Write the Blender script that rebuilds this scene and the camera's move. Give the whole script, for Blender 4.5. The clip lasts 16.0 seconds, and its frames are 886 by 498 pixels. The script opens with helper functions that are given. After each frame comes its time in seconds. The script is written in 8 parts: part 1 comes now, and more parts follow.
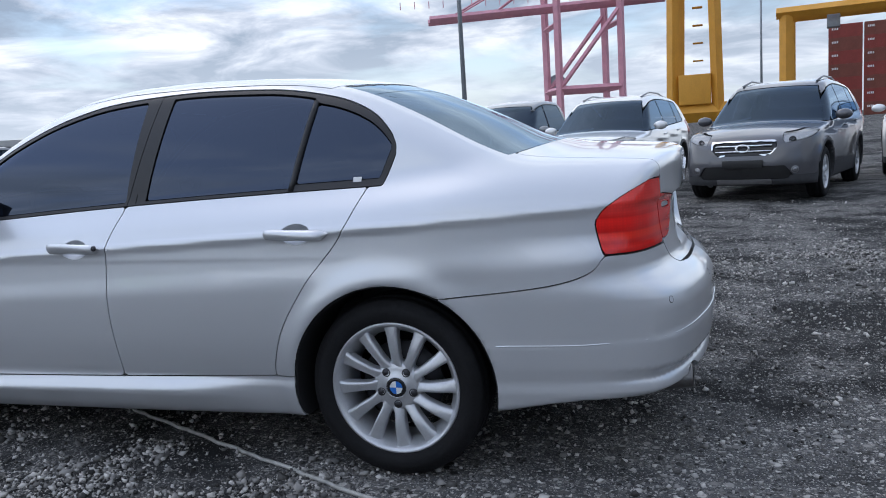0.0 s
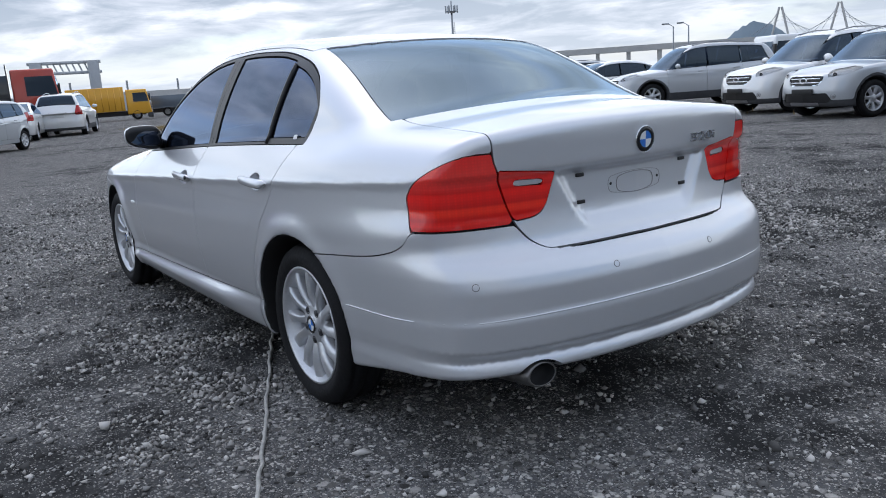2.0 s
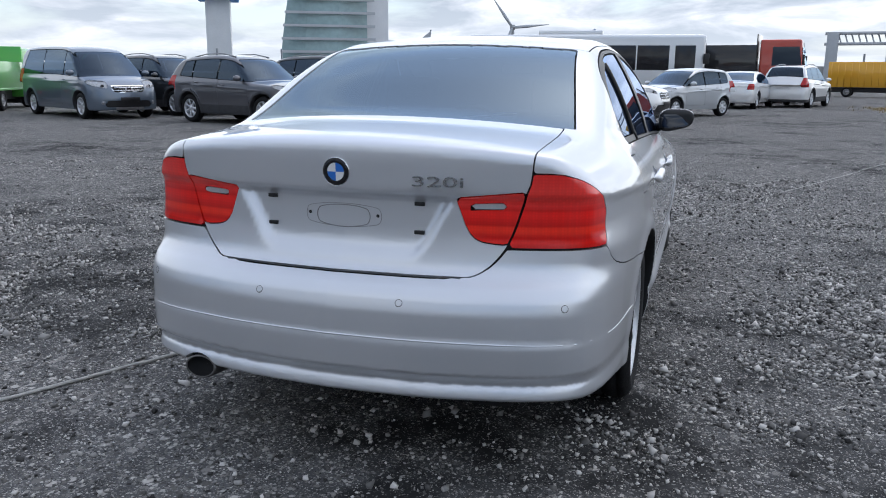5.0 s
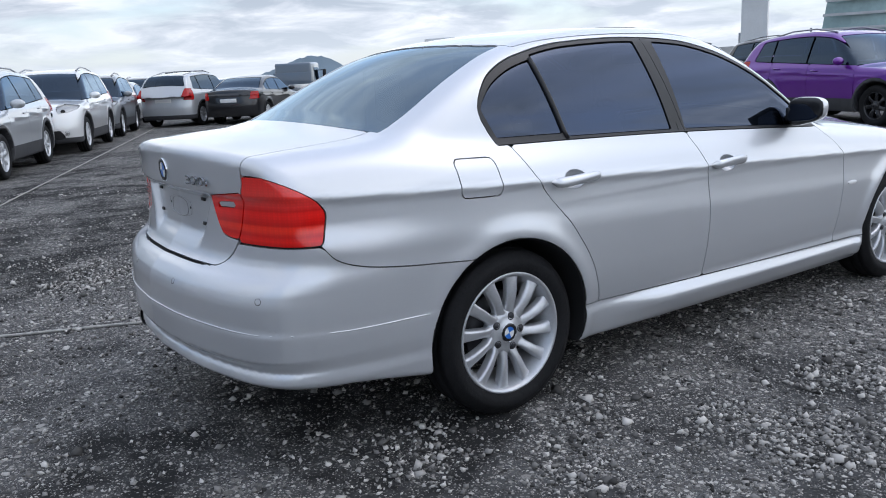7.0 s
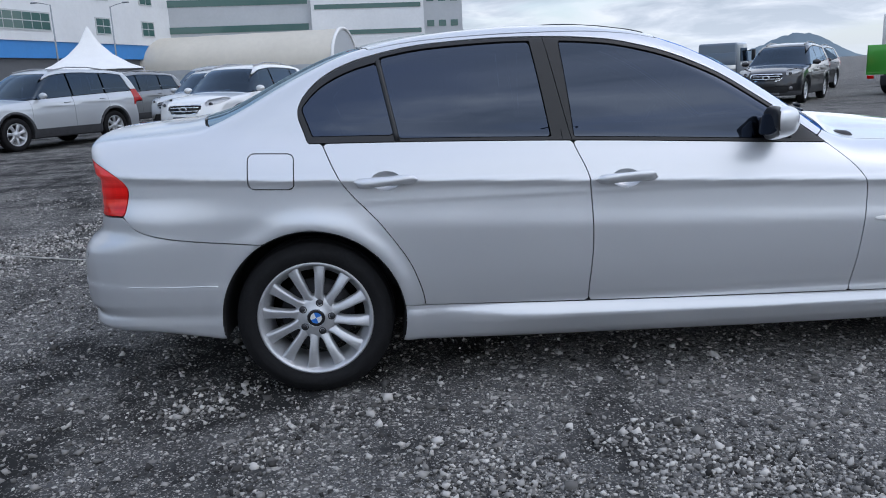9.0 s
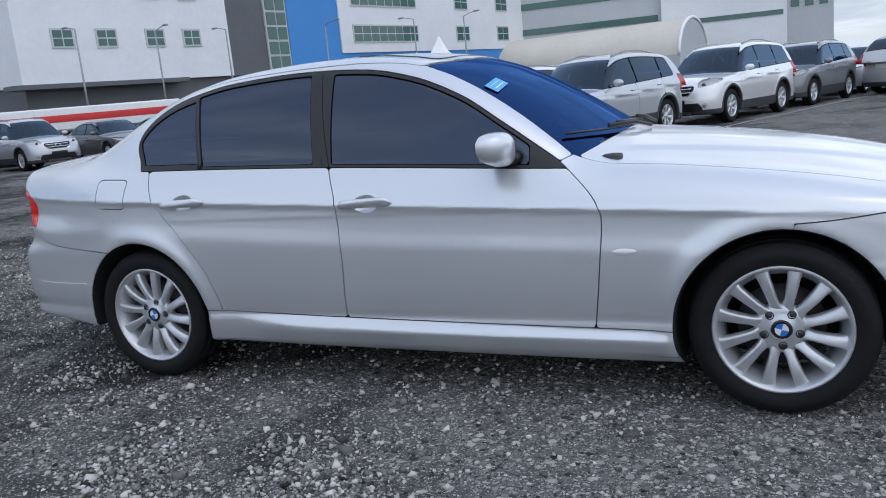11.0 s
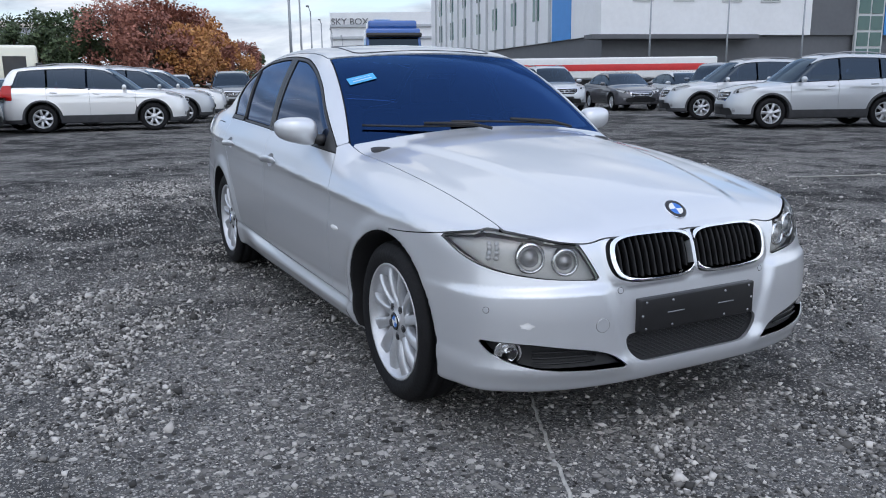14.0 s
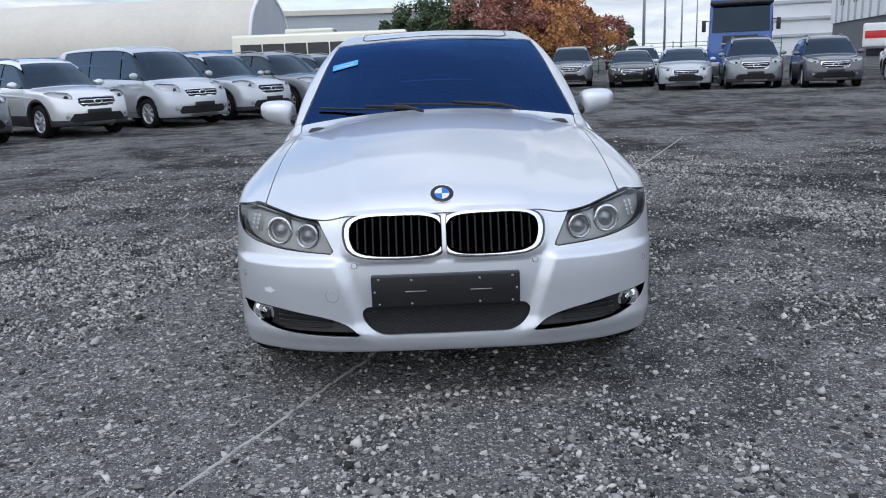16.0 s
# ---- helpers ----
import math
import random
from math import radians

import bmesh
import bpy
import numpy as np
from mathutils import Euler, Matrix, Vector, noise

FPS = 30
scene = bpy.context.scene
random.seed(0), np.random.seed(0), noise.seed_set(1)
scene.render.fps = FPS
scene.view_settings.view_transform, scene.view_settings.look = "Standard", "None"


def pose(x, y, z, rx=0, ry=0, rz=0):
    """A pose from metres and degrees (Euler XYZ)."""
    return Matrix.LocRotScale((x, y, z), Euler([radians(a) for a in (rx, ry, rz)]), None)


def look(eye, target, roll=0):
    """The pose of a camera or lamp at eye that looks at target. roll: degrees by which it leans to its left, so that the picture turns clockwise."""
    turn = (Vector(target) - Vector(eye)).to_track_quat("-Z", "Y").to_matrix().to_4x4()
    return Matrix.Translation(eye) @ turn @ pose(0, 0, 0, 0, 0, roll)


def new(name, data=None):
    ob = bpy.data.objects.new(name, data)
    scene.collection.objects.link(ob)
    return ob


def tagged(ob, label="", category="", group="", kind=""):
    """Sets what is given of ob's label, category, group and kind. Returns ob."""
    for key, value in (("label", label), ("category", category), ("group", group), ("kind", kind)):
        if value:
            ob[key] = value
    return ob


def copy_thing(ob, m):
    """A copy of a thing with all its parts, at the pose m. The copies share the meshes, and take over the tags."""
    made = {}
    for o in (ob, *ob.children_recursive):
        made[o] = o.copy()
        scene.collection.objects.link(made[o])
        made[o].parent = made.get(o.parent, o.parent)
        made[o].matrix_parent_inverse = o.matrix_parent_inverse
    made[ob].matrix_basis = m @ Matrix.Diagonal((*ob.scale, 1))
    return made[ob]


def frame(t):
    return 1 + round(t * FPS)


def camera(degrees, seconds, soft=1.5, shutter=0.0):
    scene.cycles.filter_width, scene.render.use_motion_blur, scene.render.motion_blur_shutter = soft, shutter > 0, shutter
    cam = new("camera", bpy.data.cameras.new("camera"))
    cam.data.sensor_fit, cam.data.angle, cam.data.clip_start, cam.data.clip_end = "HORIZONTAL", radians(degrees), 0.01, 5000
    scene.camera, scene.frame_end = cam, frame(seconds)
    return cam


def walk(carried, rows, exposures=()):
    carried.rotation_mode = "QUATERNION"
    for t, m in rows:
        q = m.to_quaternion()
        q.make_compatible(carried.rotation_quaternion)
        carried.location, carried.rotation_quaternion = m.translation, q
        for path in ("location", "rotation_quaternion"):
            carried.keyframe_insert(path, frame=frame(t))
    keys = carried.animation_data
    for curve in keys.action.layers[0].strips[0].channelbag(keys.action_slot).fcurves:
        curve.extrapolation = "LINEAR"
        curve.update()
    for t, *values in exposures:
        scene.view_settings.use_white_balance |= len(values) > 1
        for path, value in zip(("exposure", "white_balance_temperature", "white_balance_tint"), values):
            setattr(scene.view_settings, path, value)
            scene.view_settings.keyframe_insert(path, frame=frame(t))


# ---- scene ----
cam = camera(58.2, 16.0, 1.0)
PATH = [
    (0, (-2.353, 3.223, 1.139), (-1.746, 1.337, 0.859), -3.7),
    (0.5, (-2.847, 3.053, 1.158), (-1.841, 1.347, 0.882), -5.0),
    (1, (-3.315, 2.787, 1.157), (-2.062, 1.255, 0.869), -4.8),
    (1.5, (-3.74, 2.464, 1.165), (-2.236, 1.192, 0.818), -4.0),
    (2, (-4.073, 2.027, 1.185), (-2.458, 0.921, 0.772), -3.9),
    (2.5, (-4.368, 1.565, 1.205), (-2.594, 0.731, 0.807), -5.2),
    (3, (-4.542, 1.038, 1.221), (-2.661, 0.479, 0.833), -4.1),
    (3.5, (-4.661, 0.516, 1.224), (-2.704, 0.363, 0.84), -3.7),
    (4, (-4.673, -0.028, 1.235), (-2.722, 0.037, 0.798), -1.2),
    (4.2, (-4.662, -0.214, 1.229), (-2.711, -0.13, 0.797), -0.4),
    (6.3, (-3.705, -2.399, 1.273), (-2.404, -0.939, 0.856), -1.6),
    (6.5, (-3.555, -2.577, 1.259), (-2.259, -1.111, 0.843), -1.6),
    (7, (-3.146, -2.963, 1.254), (-2.034, -1.358, 0.82), -2.9),
    (7.5, (-2.669, -3.275, 1.243), (-1.783, -1.542, 0.78), -1.9),
    (8, (-2.15, -3.562, 1.27), (-1.57, -1.706, 0.804), -3.2),
    (8.5, (-1.604, -3.718, 1.242), (-1.341, -1.786, 0.796), -2.0),
    (9, (-0.986, -3.839, 1.229), (-0.91, -1.887, 0.799), -2.6),
    (9.5, (-0.405, -3.867, 1.212), (-0.536, -1.917, 0.788), -3.4),
    (9.7, (-0.173, -3.848, 1.219), (-0.371, -1.903, 0.795), -3.9),
    (11.8, (2.25, -3.447, 1.212), (1.203, -1.787, 0.826), -6.2),
    (12, (2.449, -3.376, 1.229), (1.362, -1.744, 0.833), -6.4),
    (12.5, (2.955, -3.124, 1.204), (1.668, -1.641, 0.824), -5.3),
    (13, (3.367, -2.781, 1.217), (1.842, -1.542, 0.844), -6.1),
    (13.5, (3.762, -2.41, 1.214), (2.147, -1.294, 0.833), -5.0),
    (14, (4.077, -1.991, 1.217), (2.338, -1.094, 0.802), -0.7),
    (14.5, (4.356, -1.529, 1.218), (2.531, -0.844, 0.77), -1.7),
    (15, (4.578, -1.052, 1.206), (2.669, -0.654, 0.761), -1.9),
    (15.5, (4.75, -0.523, 1.218), (2.828, -0.204, 0.768), -1.0),
    (16, (4.828, -0.014, 1.222), (2.88, -0.007, 0.767), -2.2),
]
walk(cam, [(t, look(eye, target, roll)) for t, eye, target, roll in PATH], [(0.0, 0.68, 5950.0, 9.0), (3.0, 0.80, 6150.0, 9.0), (7.0, 0.84, 6150.0, 9.0), (9.5, 0.70, 5950.0, 9.0), (13.0, 0.82, 6050.0, 9.0), (16.0, 0.90, 6100.0, 9.0)])

# ---- world, sun, exposure ----
SUN_EL, SUN_AZ = 58.0, 340.0   # degrees; azimuth of the sun, from +x towards +y
world = bpy.data.worlds.new("cloudy_sky")
scene.world = world
world.use_nodes = True
wt = world.node_tree
wt.nodes.clear()


def wnode(kind, **inputs):
    n = wt.nodes.new(kind)
    for k, v in inputs.items():
        n.inputs[k].default_value = v
    return n


def link(tree, a, b):
    tree.links.new(a, b)


w_out = wnode("ShaderNodeOutputWorld")
w_bg = wnode("ShaderNodeBackground")
w_bg.inputs["Strength"].default_value = 0.104
w_sky = wnode("ShaderNodeTexSky")
w_sky.sky_type = "NISHITA"
w_sky.sun_disc = False
w_sky.sun_elevation = radians(SUN_EL)
w_sky.sun_rotation = radians(90 - SUN_AZ)
w_sky.air_density, w_sky.dust_density, w_sky.ozone_density = 1.0, 1.2, 1.5
w_co = wnode("ShaderNodeTexCoord")
w_sep = wnode("ShaderNodeSeparateXYZ")
link(wt, w_co.outputs["Generated"], w_sep.inputs[0])
# clouds on a high flat layer: direction divided by its height
w_h = wnode("ShaderNodeMath"); w_h.operation = "MAXIMUM"; w_h.inputs[1].default_value = 0.0
link(wt, w_sep.outputs["Z"], w_h.inputs[0])
w_h2 = wnode("ShaderNodeMath"); w_h2.operation = "ADD"; w_h2.inputs[1].default_value = 0.16
link(wt, w_h.outputs[0], w_h2.inputs[0])
w_px = wnode("ShaderNodeMath"); w_px.operation = "DIVIDE"
link(wt, w_sep.outputs["X"], w_px.inputs[0]); link(wt, w_h2.outputs[0], w_px.inputs[1])
w_py = wnode("ShaderNodeMath"); w_py.operation = "DIVIDE"
link(wt, w_sep.outputs["Y"], w_py.inputs[0]); link(wt, w_h2.outputs[0], w_py.inputs[1])
w_cmb = wnode("ShaderNodeCombineXYZ")
link(wt, w_px.outputs[0], w_cmb.inputs["X"]); link(wt, w_py.outputs[0], w_cmb.inputs["Y"])
w_n1 = wnode("ShaderNodeTexNoise", Scale=0.75, Detail=9.0, Roughness=0.55, Distortion=0.35)
link(wt, w_cmb.outputs[0], w_n1.inputs["Vector"])
w_n2 = wnode("ShaderNodeTexNoise", Scale=1.7, Detail=9.0, Roughness=0.58, Distortion=0.45)
link(wt, w_cmb.outputs[0], w_n2.inputs["Vector"])
# how dense the cloud is
w_cov = wnode("ShaderNodeValToRGB")
w_cov.color_ramp.elements[0].position, w_cov.color_ramp.elements[1].position = 0.40, 0.54
# the cover breaks up overhead, where blue shows
w_thin = wnode("ShaderNodeMapRange")
w_thin.interpolation_type = "SMOOTHSTEP"
w_thin.inputs["From Min"].default_value, w_thin.inputs["From Max"].default_value = 0.25, 0.85
w_thin.inputs["To Min"].default_value, w_thin.inputs["To Max"].default_value = 0.03, -0.12
link(wt, w_sep.outputs["Z"], w_thin.inputs["Value"])
w_cn = wnode("ShaderNodeMath"); w_cn.operation = "ADD"
link(wt, w_n1.outputs["Fac"], w_cn.inputs[0]); link(wt, w_thin.outputs[0], w_cn.inputs[1])
link(wt, w_cn.outputs[0], w_cov.inputs[0])
# light and dark parts of the cloud
w_tone = wnode("ShaderNodeValToRGB")
r = w_tone.color_ramp
r.elements[0].position, r.elements[0].color = 0.38, (7.0, 6.9, 6.8, 1)
r.elements[1].position, r.elements[1].color = 0.59, (2.3, 2.7, 3.3, 1)
e = r.elements.new(0.48); e.color = (4.3, 4.5, 5.0, 1)
link(wt, w_n2.outputs["Fac"], w_tone.inputs[0])
# clouds and gaps glow softly on the sun's side
w_dot = wnode("ShaderNodeVectorMath"); w_dot.operation = "DOT_PRODUCT"
w_dot.inputs[1].default_value = (math.cos(radians(SUN_AZ)) * math.cos(radians(SUN_EL)), math.sin(radians(SUN_AZ)) * math.cos(radians(SUN_EL)), math.sin(radians(SUN_EL)))
link(wt, w_co.outputs["Generated"], w_dot.inputs[0])
w_glow = wnode("ShaderNodeMapRange")
w_glow.interpolation_type = "SMOOTHSTEP"
w_glow.inputs["From Min"].default_value, w_glow.inputs["From Max"].default_value = -0.5, 1.0
w_glow.inputs["To Min"].default_value, w_glow.inputs["To Max"].default_value = 0.76, 1.05
link(wt, w_dot.outputs["Value"], w_glow.inputs["Value"])
w_lit = wnode("ShaderNodeVectorMath"); w_lit.operation = "SCALE"
link(wt, w_tone.outputs[0], w_lit.inputs[0]); link(wt, w_glow.outputs[0], w_lit.inputs["Scale"])
w_mix = wnode("ShaderNodeMixRGB")
link(wt, w_cov.outputs[0], w_mix.inputs["Fac"])
link(wt, w_sky.outputs[0], w_mix.inputs["Color1"]); link(wt, w_lit.outputs[0], w_mix.inputs["Color2"])
# paler haze low over the horizon
w_hz = wnode("ShaderNodeMapRange")
w_hz.inputs["From Min"].default_value, w_hz.inputs["From Max"].default_value = 0.0, 0.16
w_hz.inputs["To Min"].default_value, w_hz.inputs["To Max"].default_value = 0.75, 0.0
link(wt, w_sep.outputs["Z"], w_hz.inputs["Value"])
w_mix2 = wnode("ShaderNodeMixRGB")
w_mix2.inputs["Color2"].default_value = (5.0, 5.2, 5.5, 1)
link(wt, w_hz.outputs[0], w_mix2.inputs["Fac"]); link(wt, w_mix.outputs[0], w_mix2.inputs["Color1"])
link(wt, w_mix2.outputs[0], w_bg.inputs["Color"]); link(wt, w_bg.outputs[0], w_out.inputs[0])

sun = new("sun", bpy.data.lights.new("sun", "SUN"))
sun.data.energy, sun.data.angle, sun.data.color = 0.95, radians(180), (1.0, 0.96, 0.90)
sun.matrix_world = look((math.cos(radians(SUN_AZ)) * 50, math.sin(radians(SUN_AZ)) * 50, math.tan(radians(SUN_EL)) * 50), (0, 0, 0))


# ---- materials ----
def material(name, color=(0.5, 0.5, 0.5), rough=0.5, metal=0.0, **more):
    m = bpy.data.materials.new(name)
    m.use_nodes = True
    b = m.node_tree.nodes["Principled BSDF"]
    b.inputs["Base Color"].default_value = (*color, 1)
    b.inputs["Roughness"].default_value, b.inputs["Metallic"].default_value = rough, metal
    for k, v in more.items():
        b.inputs[k.replace("_", " ")].default_value = v
    return m


def nodes_of(m):
    return m.node_tree, m.node_tree.nodes["Principled BSDF"]


def add(tree, kind, **inputs):
    n = tree.nodes.new(kind)
    for k, v in inputs.items():
        n.inputs[k].default_value = v
    return n


def mottled(m, scale, amount, bump=0.0, detail=6.0, bump_scale=None, rough_amount=0.0):
    """Lets the base colour, roughness and relief of m wander with two scales of noise."""
    t, b = nodes_of(m)
    co = add(t, "ShaderNodeTexCoord")
    n1 = add(t, "ShaderNodeTexNoise", Scale=scale, Detail=detail)
    n2 = add(t, "ShaderNodeTexNoise", Scale=scale * 9, Detail=4.0)
    link(t, co.outputs["Object"], n1.inputs["Vector"]); link(t, co.outputs["Object"], n2.inputs["Vector"])
    both = add(t, "ShaderNodeMixRGB"); both.inputs["Fac"].default_value = 0.4
    link(t, n1.outputs["Fac"], both.inputs["Color1"]); link(t, n2.outputs["Fac"], both.inputs["Color2"])
    rng = add(t, "ShaderNodeMapRange")
    rng.inputs["From Min"].default_value, rng.inputs["From Max"].default_value = 0.3, 0.7
    rng.inputs["To Min"].default_value, rng.inputs["To Max"].default_value = 1 - amount, 1 + amount
    link(t, both.outputs[0], rng.inputs["Value"])
    mul = add(t, "ShaderNodeVectorMath"); mul.operation = "SCALE"
    src = b.inputs["Base Color"]
    if src.is_linked:
        link(t, src.links[0].from_socket, mul.inputs[0])
    else:
        mul.inputs[0].default_value = src.default_value[:3]
    link(t, rng.outputs[0], mul.inputs["Scale"])
    link(t, mul.outputs[0], src)
    if rough_amount:
        r2 = add(t, "ShaderNodeMapRange")
        base = b.inputs["Roughness"].default_value
        r2.inputs["To Min"].default_value, r2.inputs["To Max"].default_value = base - rough_amount, base + rough_amount
        link(t, n1.outputs["Fac"], r2.inputs["Value"]); link(t, r2.outputs[0], b.inputs["Roughness"])
    if bump:
        n3 = add(t, "ShaderNodeTexNoise", Scale=bump_scale or scale * 6, Detail=5.0)
        link(t, co.outputs["Object"], n3.inputs["Vector"])
        bp = add(t, "ShaderNodeBump", Strength=bump, Distance=0.01)
        link(t, n3.outputs["Fac"], bp.inputs["Height"]); link(t, bp.outputs[0], b.inputs["Normal"])
    return m


def car_paint(name, color=None, metal=0.75, rough=0.3):
    """Clear-coated paint; with no colour it takes the object's own colour."""
    m = material(name, color or (0.5, 0.5, 0.5), rough, metal)
    t, b = nodes_of(m)
    b.inputs["Coat Weight"].default_value, b.inputs["Coat Roughness"].default_value = 1.0, 0.04
    if color is None:
        info = add(t, "ShaderNodeObjectInfo")
        link(t, info.outputs["Color"], b.inputs["Base Color"])
    co = add(t, "ShaderNodeTexCoord")
    dust = add(t, "ShaderNodeTexNoise", Scale=3.0, Detail=8.0, Roughness=0.65)
    link(t, co.outputs["Object"], dust.inputs["Vector"])
    rr = add(t, "ShaderNodeMapRange")
    rr.inputs["From Min"].default_value, rr.inputs["From Max"].default_value = 0.35, 0.75
    rr.inputs["To Min"].default_value, rr.inputs["To Max"].default_value = rough - 0.02, rough + 0.02
    link(t, dust.outputs["Fac"], rr.inputs["Value"]); link(t, rr.outputs[0], b.inputs["Roughness"])
    return m


def tinted_glass(name, tint, gloss_rough=0.02, ior=1.6, gloss=(1, 1, 1)):
    m = bpy.data.materials.new(name)
    m.use_nodes = True
    t = m.node_tree
    t.nodes.clear()
    out, tr, gl, mx = (t.nodes.new("ShaderNode" + k) for k in ("OutputMaterial", "BsdfTransparent", "BsdfGlossy", "MixShader"))
    tr.inputs["Color"].default_value = (*tint, 1)
    gl.inputs["Roughness"].default_value = gloss_rough
    fr = t.nodes.new("ShaderNodeFresnel"); fr.inputs["IOR"].default_value = ior
    gl.inputs["Color"].default_value = (*gloss, 1)
    link(t, fr.outputs[0], mx.inputs["Fac"]); link(t, tr.outputs[0], mx.inputs[1]); link(t, gl.outputs[0], mx.inputs[2])
    link(t, mx.outputs[0], out.inputs["Surface"])
    return m


SILVER = car_paint("silver_metallic_paint", (0.66, 0.675, 0.70), 0.60, 0.36)
PAINT = car_paint("vehicle_paint", None, 0.35, 0.3)
LAMP_BRIGHT = mottled(material("lamp_reflector", (0.66, 0.67, 0.69), 0.3, 0.15), 22, 0.25)
BLACK_TRIM = mottled(material("black_trim", (0.011, 0.011, 0.012), 0.40), 12, 0.25)
GLOSS_BLACK = material("gloss_black", (0.012, 0.012, 0.014), 0.12)
DARK_INSIDE = material("dark_inside", (0.01, 0.01, 0.011), 0.8)
CLADDING = mottled(material("grey_plastic_cladding", (0.045, 0.046, 0.05), 0.6), 8, 0.3, 0.2)
RUBBER = mottled(material("tyre_rubber", (0.009, 0.009, 0.010), 0.75, Specular_IOR_Level=0.25), 10, 0.35, 0.3, bump_scale=60)
ALLOY = mottled(material("alloy", (0.58, 0.59, 0.61), 0.34, 0.6), 14, 0.1, rough_amount=0.06)
DARK_METAL = material("dark_metal", (0.05, 0.05, 0.055), 0.5, 0.6)
CHROME = material("chrome", (0.82, 0.83, 0.85), 0.08, 1.0)
STEEL = mottled(material("dull_steel", (0.32, 0.32, 0.33), 0.35, 0.9), 20, 0.25)
SIDE_GLASS = tinted_glass("dark_side_glass", (0.02, 0.024, 0.036), 0.01, 1.9, (0.62, 0.74, 1.0))
SCREEN_GLASS = tinted_glass("blue_tinted_screen", (0.03, 0.07, 0.24), 0.01, 2.1, (0.11, 0.26, 0.70))
REAR_GLASS = tinted_glass("rear_screen_glass", (0.04, 0.06, 0.10), 0.01, 2.4, (0.68, 0.85, 1.0))
FAR_GLASS = tinted_glass("vehicle_glass", (0.03, 0.04, 0.065), 0.01, 1.65, (0.60, 0.78, 1.0))
LAMP_CLEAR = tinted_glass("lamp_cover", (0.94, 0.94, 0.93), 0.05, 1.45)
WHITE = mottled(material("white_plastic", (0.75, 0.75, 0.74), 0.45), 8, 0.06)
BLUE = material("badge_blue", (0.03, 0.16, 0.55), 0.3)


def red_lens(name, rough=0.12):
    """Red lamp glass over a bank of reflectors: bands of lighter and deeper red, with a fine grid."""
    m = material(name, (0.5, 0.01, 0.01), rough, 0.0)
    t, b = nodes_of(m)
    b.inputs["Coat Weight"].default_value = 0.5
    co = add(t, "ShaderNodeTexCoord")
    sep = add(t, "ShaderNodeSeparateXYZ")
    link(t, co.outputs["Object"], sep.inputs[0])
    h = add(t, "ShaderNodeMapRange")
    h.inputs["From Min"].default_value, h.inputs["From Max"].default_value = 0.745, 0.96
    link(t, sep.outputs["Z"], h.inputs["Value"])
    rp = add(t, "ShaderNodeValToRGB")
    e = rp.color_ramp.elements
    e[0].position, e[0].color = 0.0, (0.55, 0.006, 0.006, 1)
    e[1].position, e[1].color = 1.0, (0.80, 0.03, 0.025, 1)
    for p, c in ((0.10, (0.85, 0.014, 0.008)), (0.17, (0.66, 0.008, 0.006)), (0.24, (0.95, 0.03, 0.012)), (0.29, (0.95, 0.03, 0.012)), (0.33, (0.66, 0.008, 0.006)),
                 (0.45, (0.92, 0.014, 0.010)), (0.50, (0.92, 0.014, 0.010)), (0.54, (0.70, 0.010, 0.008)), (0.60, (0.85, 0.03, 0.025)), (0.80, (0.90, 0.045, 0.035))):
        q = e.new(p); q.color = (*c, 1)
    link(t, h.outputs[0], rp.inputs[0])
    v = add(t, "ShaderNodeTexVoronoi", Scale=110.0, Randomness=0.15)
    link(t, co.outputs["Object"], v.inputs["Vector"])
    mr = add(t, "ShaderNodeMapRange")
    mr.inputs["From Max"].default_value = 0.6
    mr.inputs["To Min"].default_value, mr.inputs["To Max"].default_value = 1.06, 0.92
    link(t, v.outputs["Distance"], mr.inputs["Value"])
    sc = add(t, "ShaderNodeVectorMath"); sc.operation = "SCALE"
    link(t, rp.outputs[0], sc.inputs[0])
    link(t, mr.outputs[0], sc.inputs["Scale"]); link(t, sc.outputs[0], b.inputs["Base Color"])
    return m


RED_LENS = red_lens("red_lens")
RED_DARK = material("dark_red_lens", (0.42, 0.012, 0.012), 0.15)


# ---- mesh helpers ----
def part(name, bm, mat, parent=None, label="", smooth=True):
    """Links a bmesh as one mesh object."""
    me = bpy.data.meshes.new(name)
    if smooth:
        for f in bm.faces:
            f.smooth = True
    bm.to_mesh(me)
    bm.free()
    me.materials.append(mat)
    ob = new(name, me)
    if parent is not None:
        ob.parent = parent
    if label:
        ob["label"] = label
    return ob


def thing(name, m, label, category, group="", kind=""):
    ob = new(name)
    ob.empty_display_size = 0.2
    ob.matrix_world = m
    return tagged(ob, label, category, group, kind)


def box_bm(x0, x1, y0, y1, z0, z1, bevel=0.0, segments=2, bm=None):
    b = bmesh.new()
    bmesh.ops.create_cube(b, size=1.0)
    for v in b.verts:
        v.co = Vector(((x0 + x1) / 2 + v.co.x * (x1 - x0), (y0 + y1) / 2 + v.co.y * (y1 - y0), (z0 + z1) / 2 + v.co.z * (z1 - z0)))
    if bevel:
        bmesh.ops.bevel(b, geom=b.edges[:], offset=bevel, segments=segments, affect="EDGES", profile=0.6)
    if bm is None:
        return b
    tmp = bpy.data.meshes.new("tmp")
    b.to_mesh(tmp)
    b.free()
    bm.from_mesh(tmp)
    bpy.data.meshes.remove(tmp)
    return bm


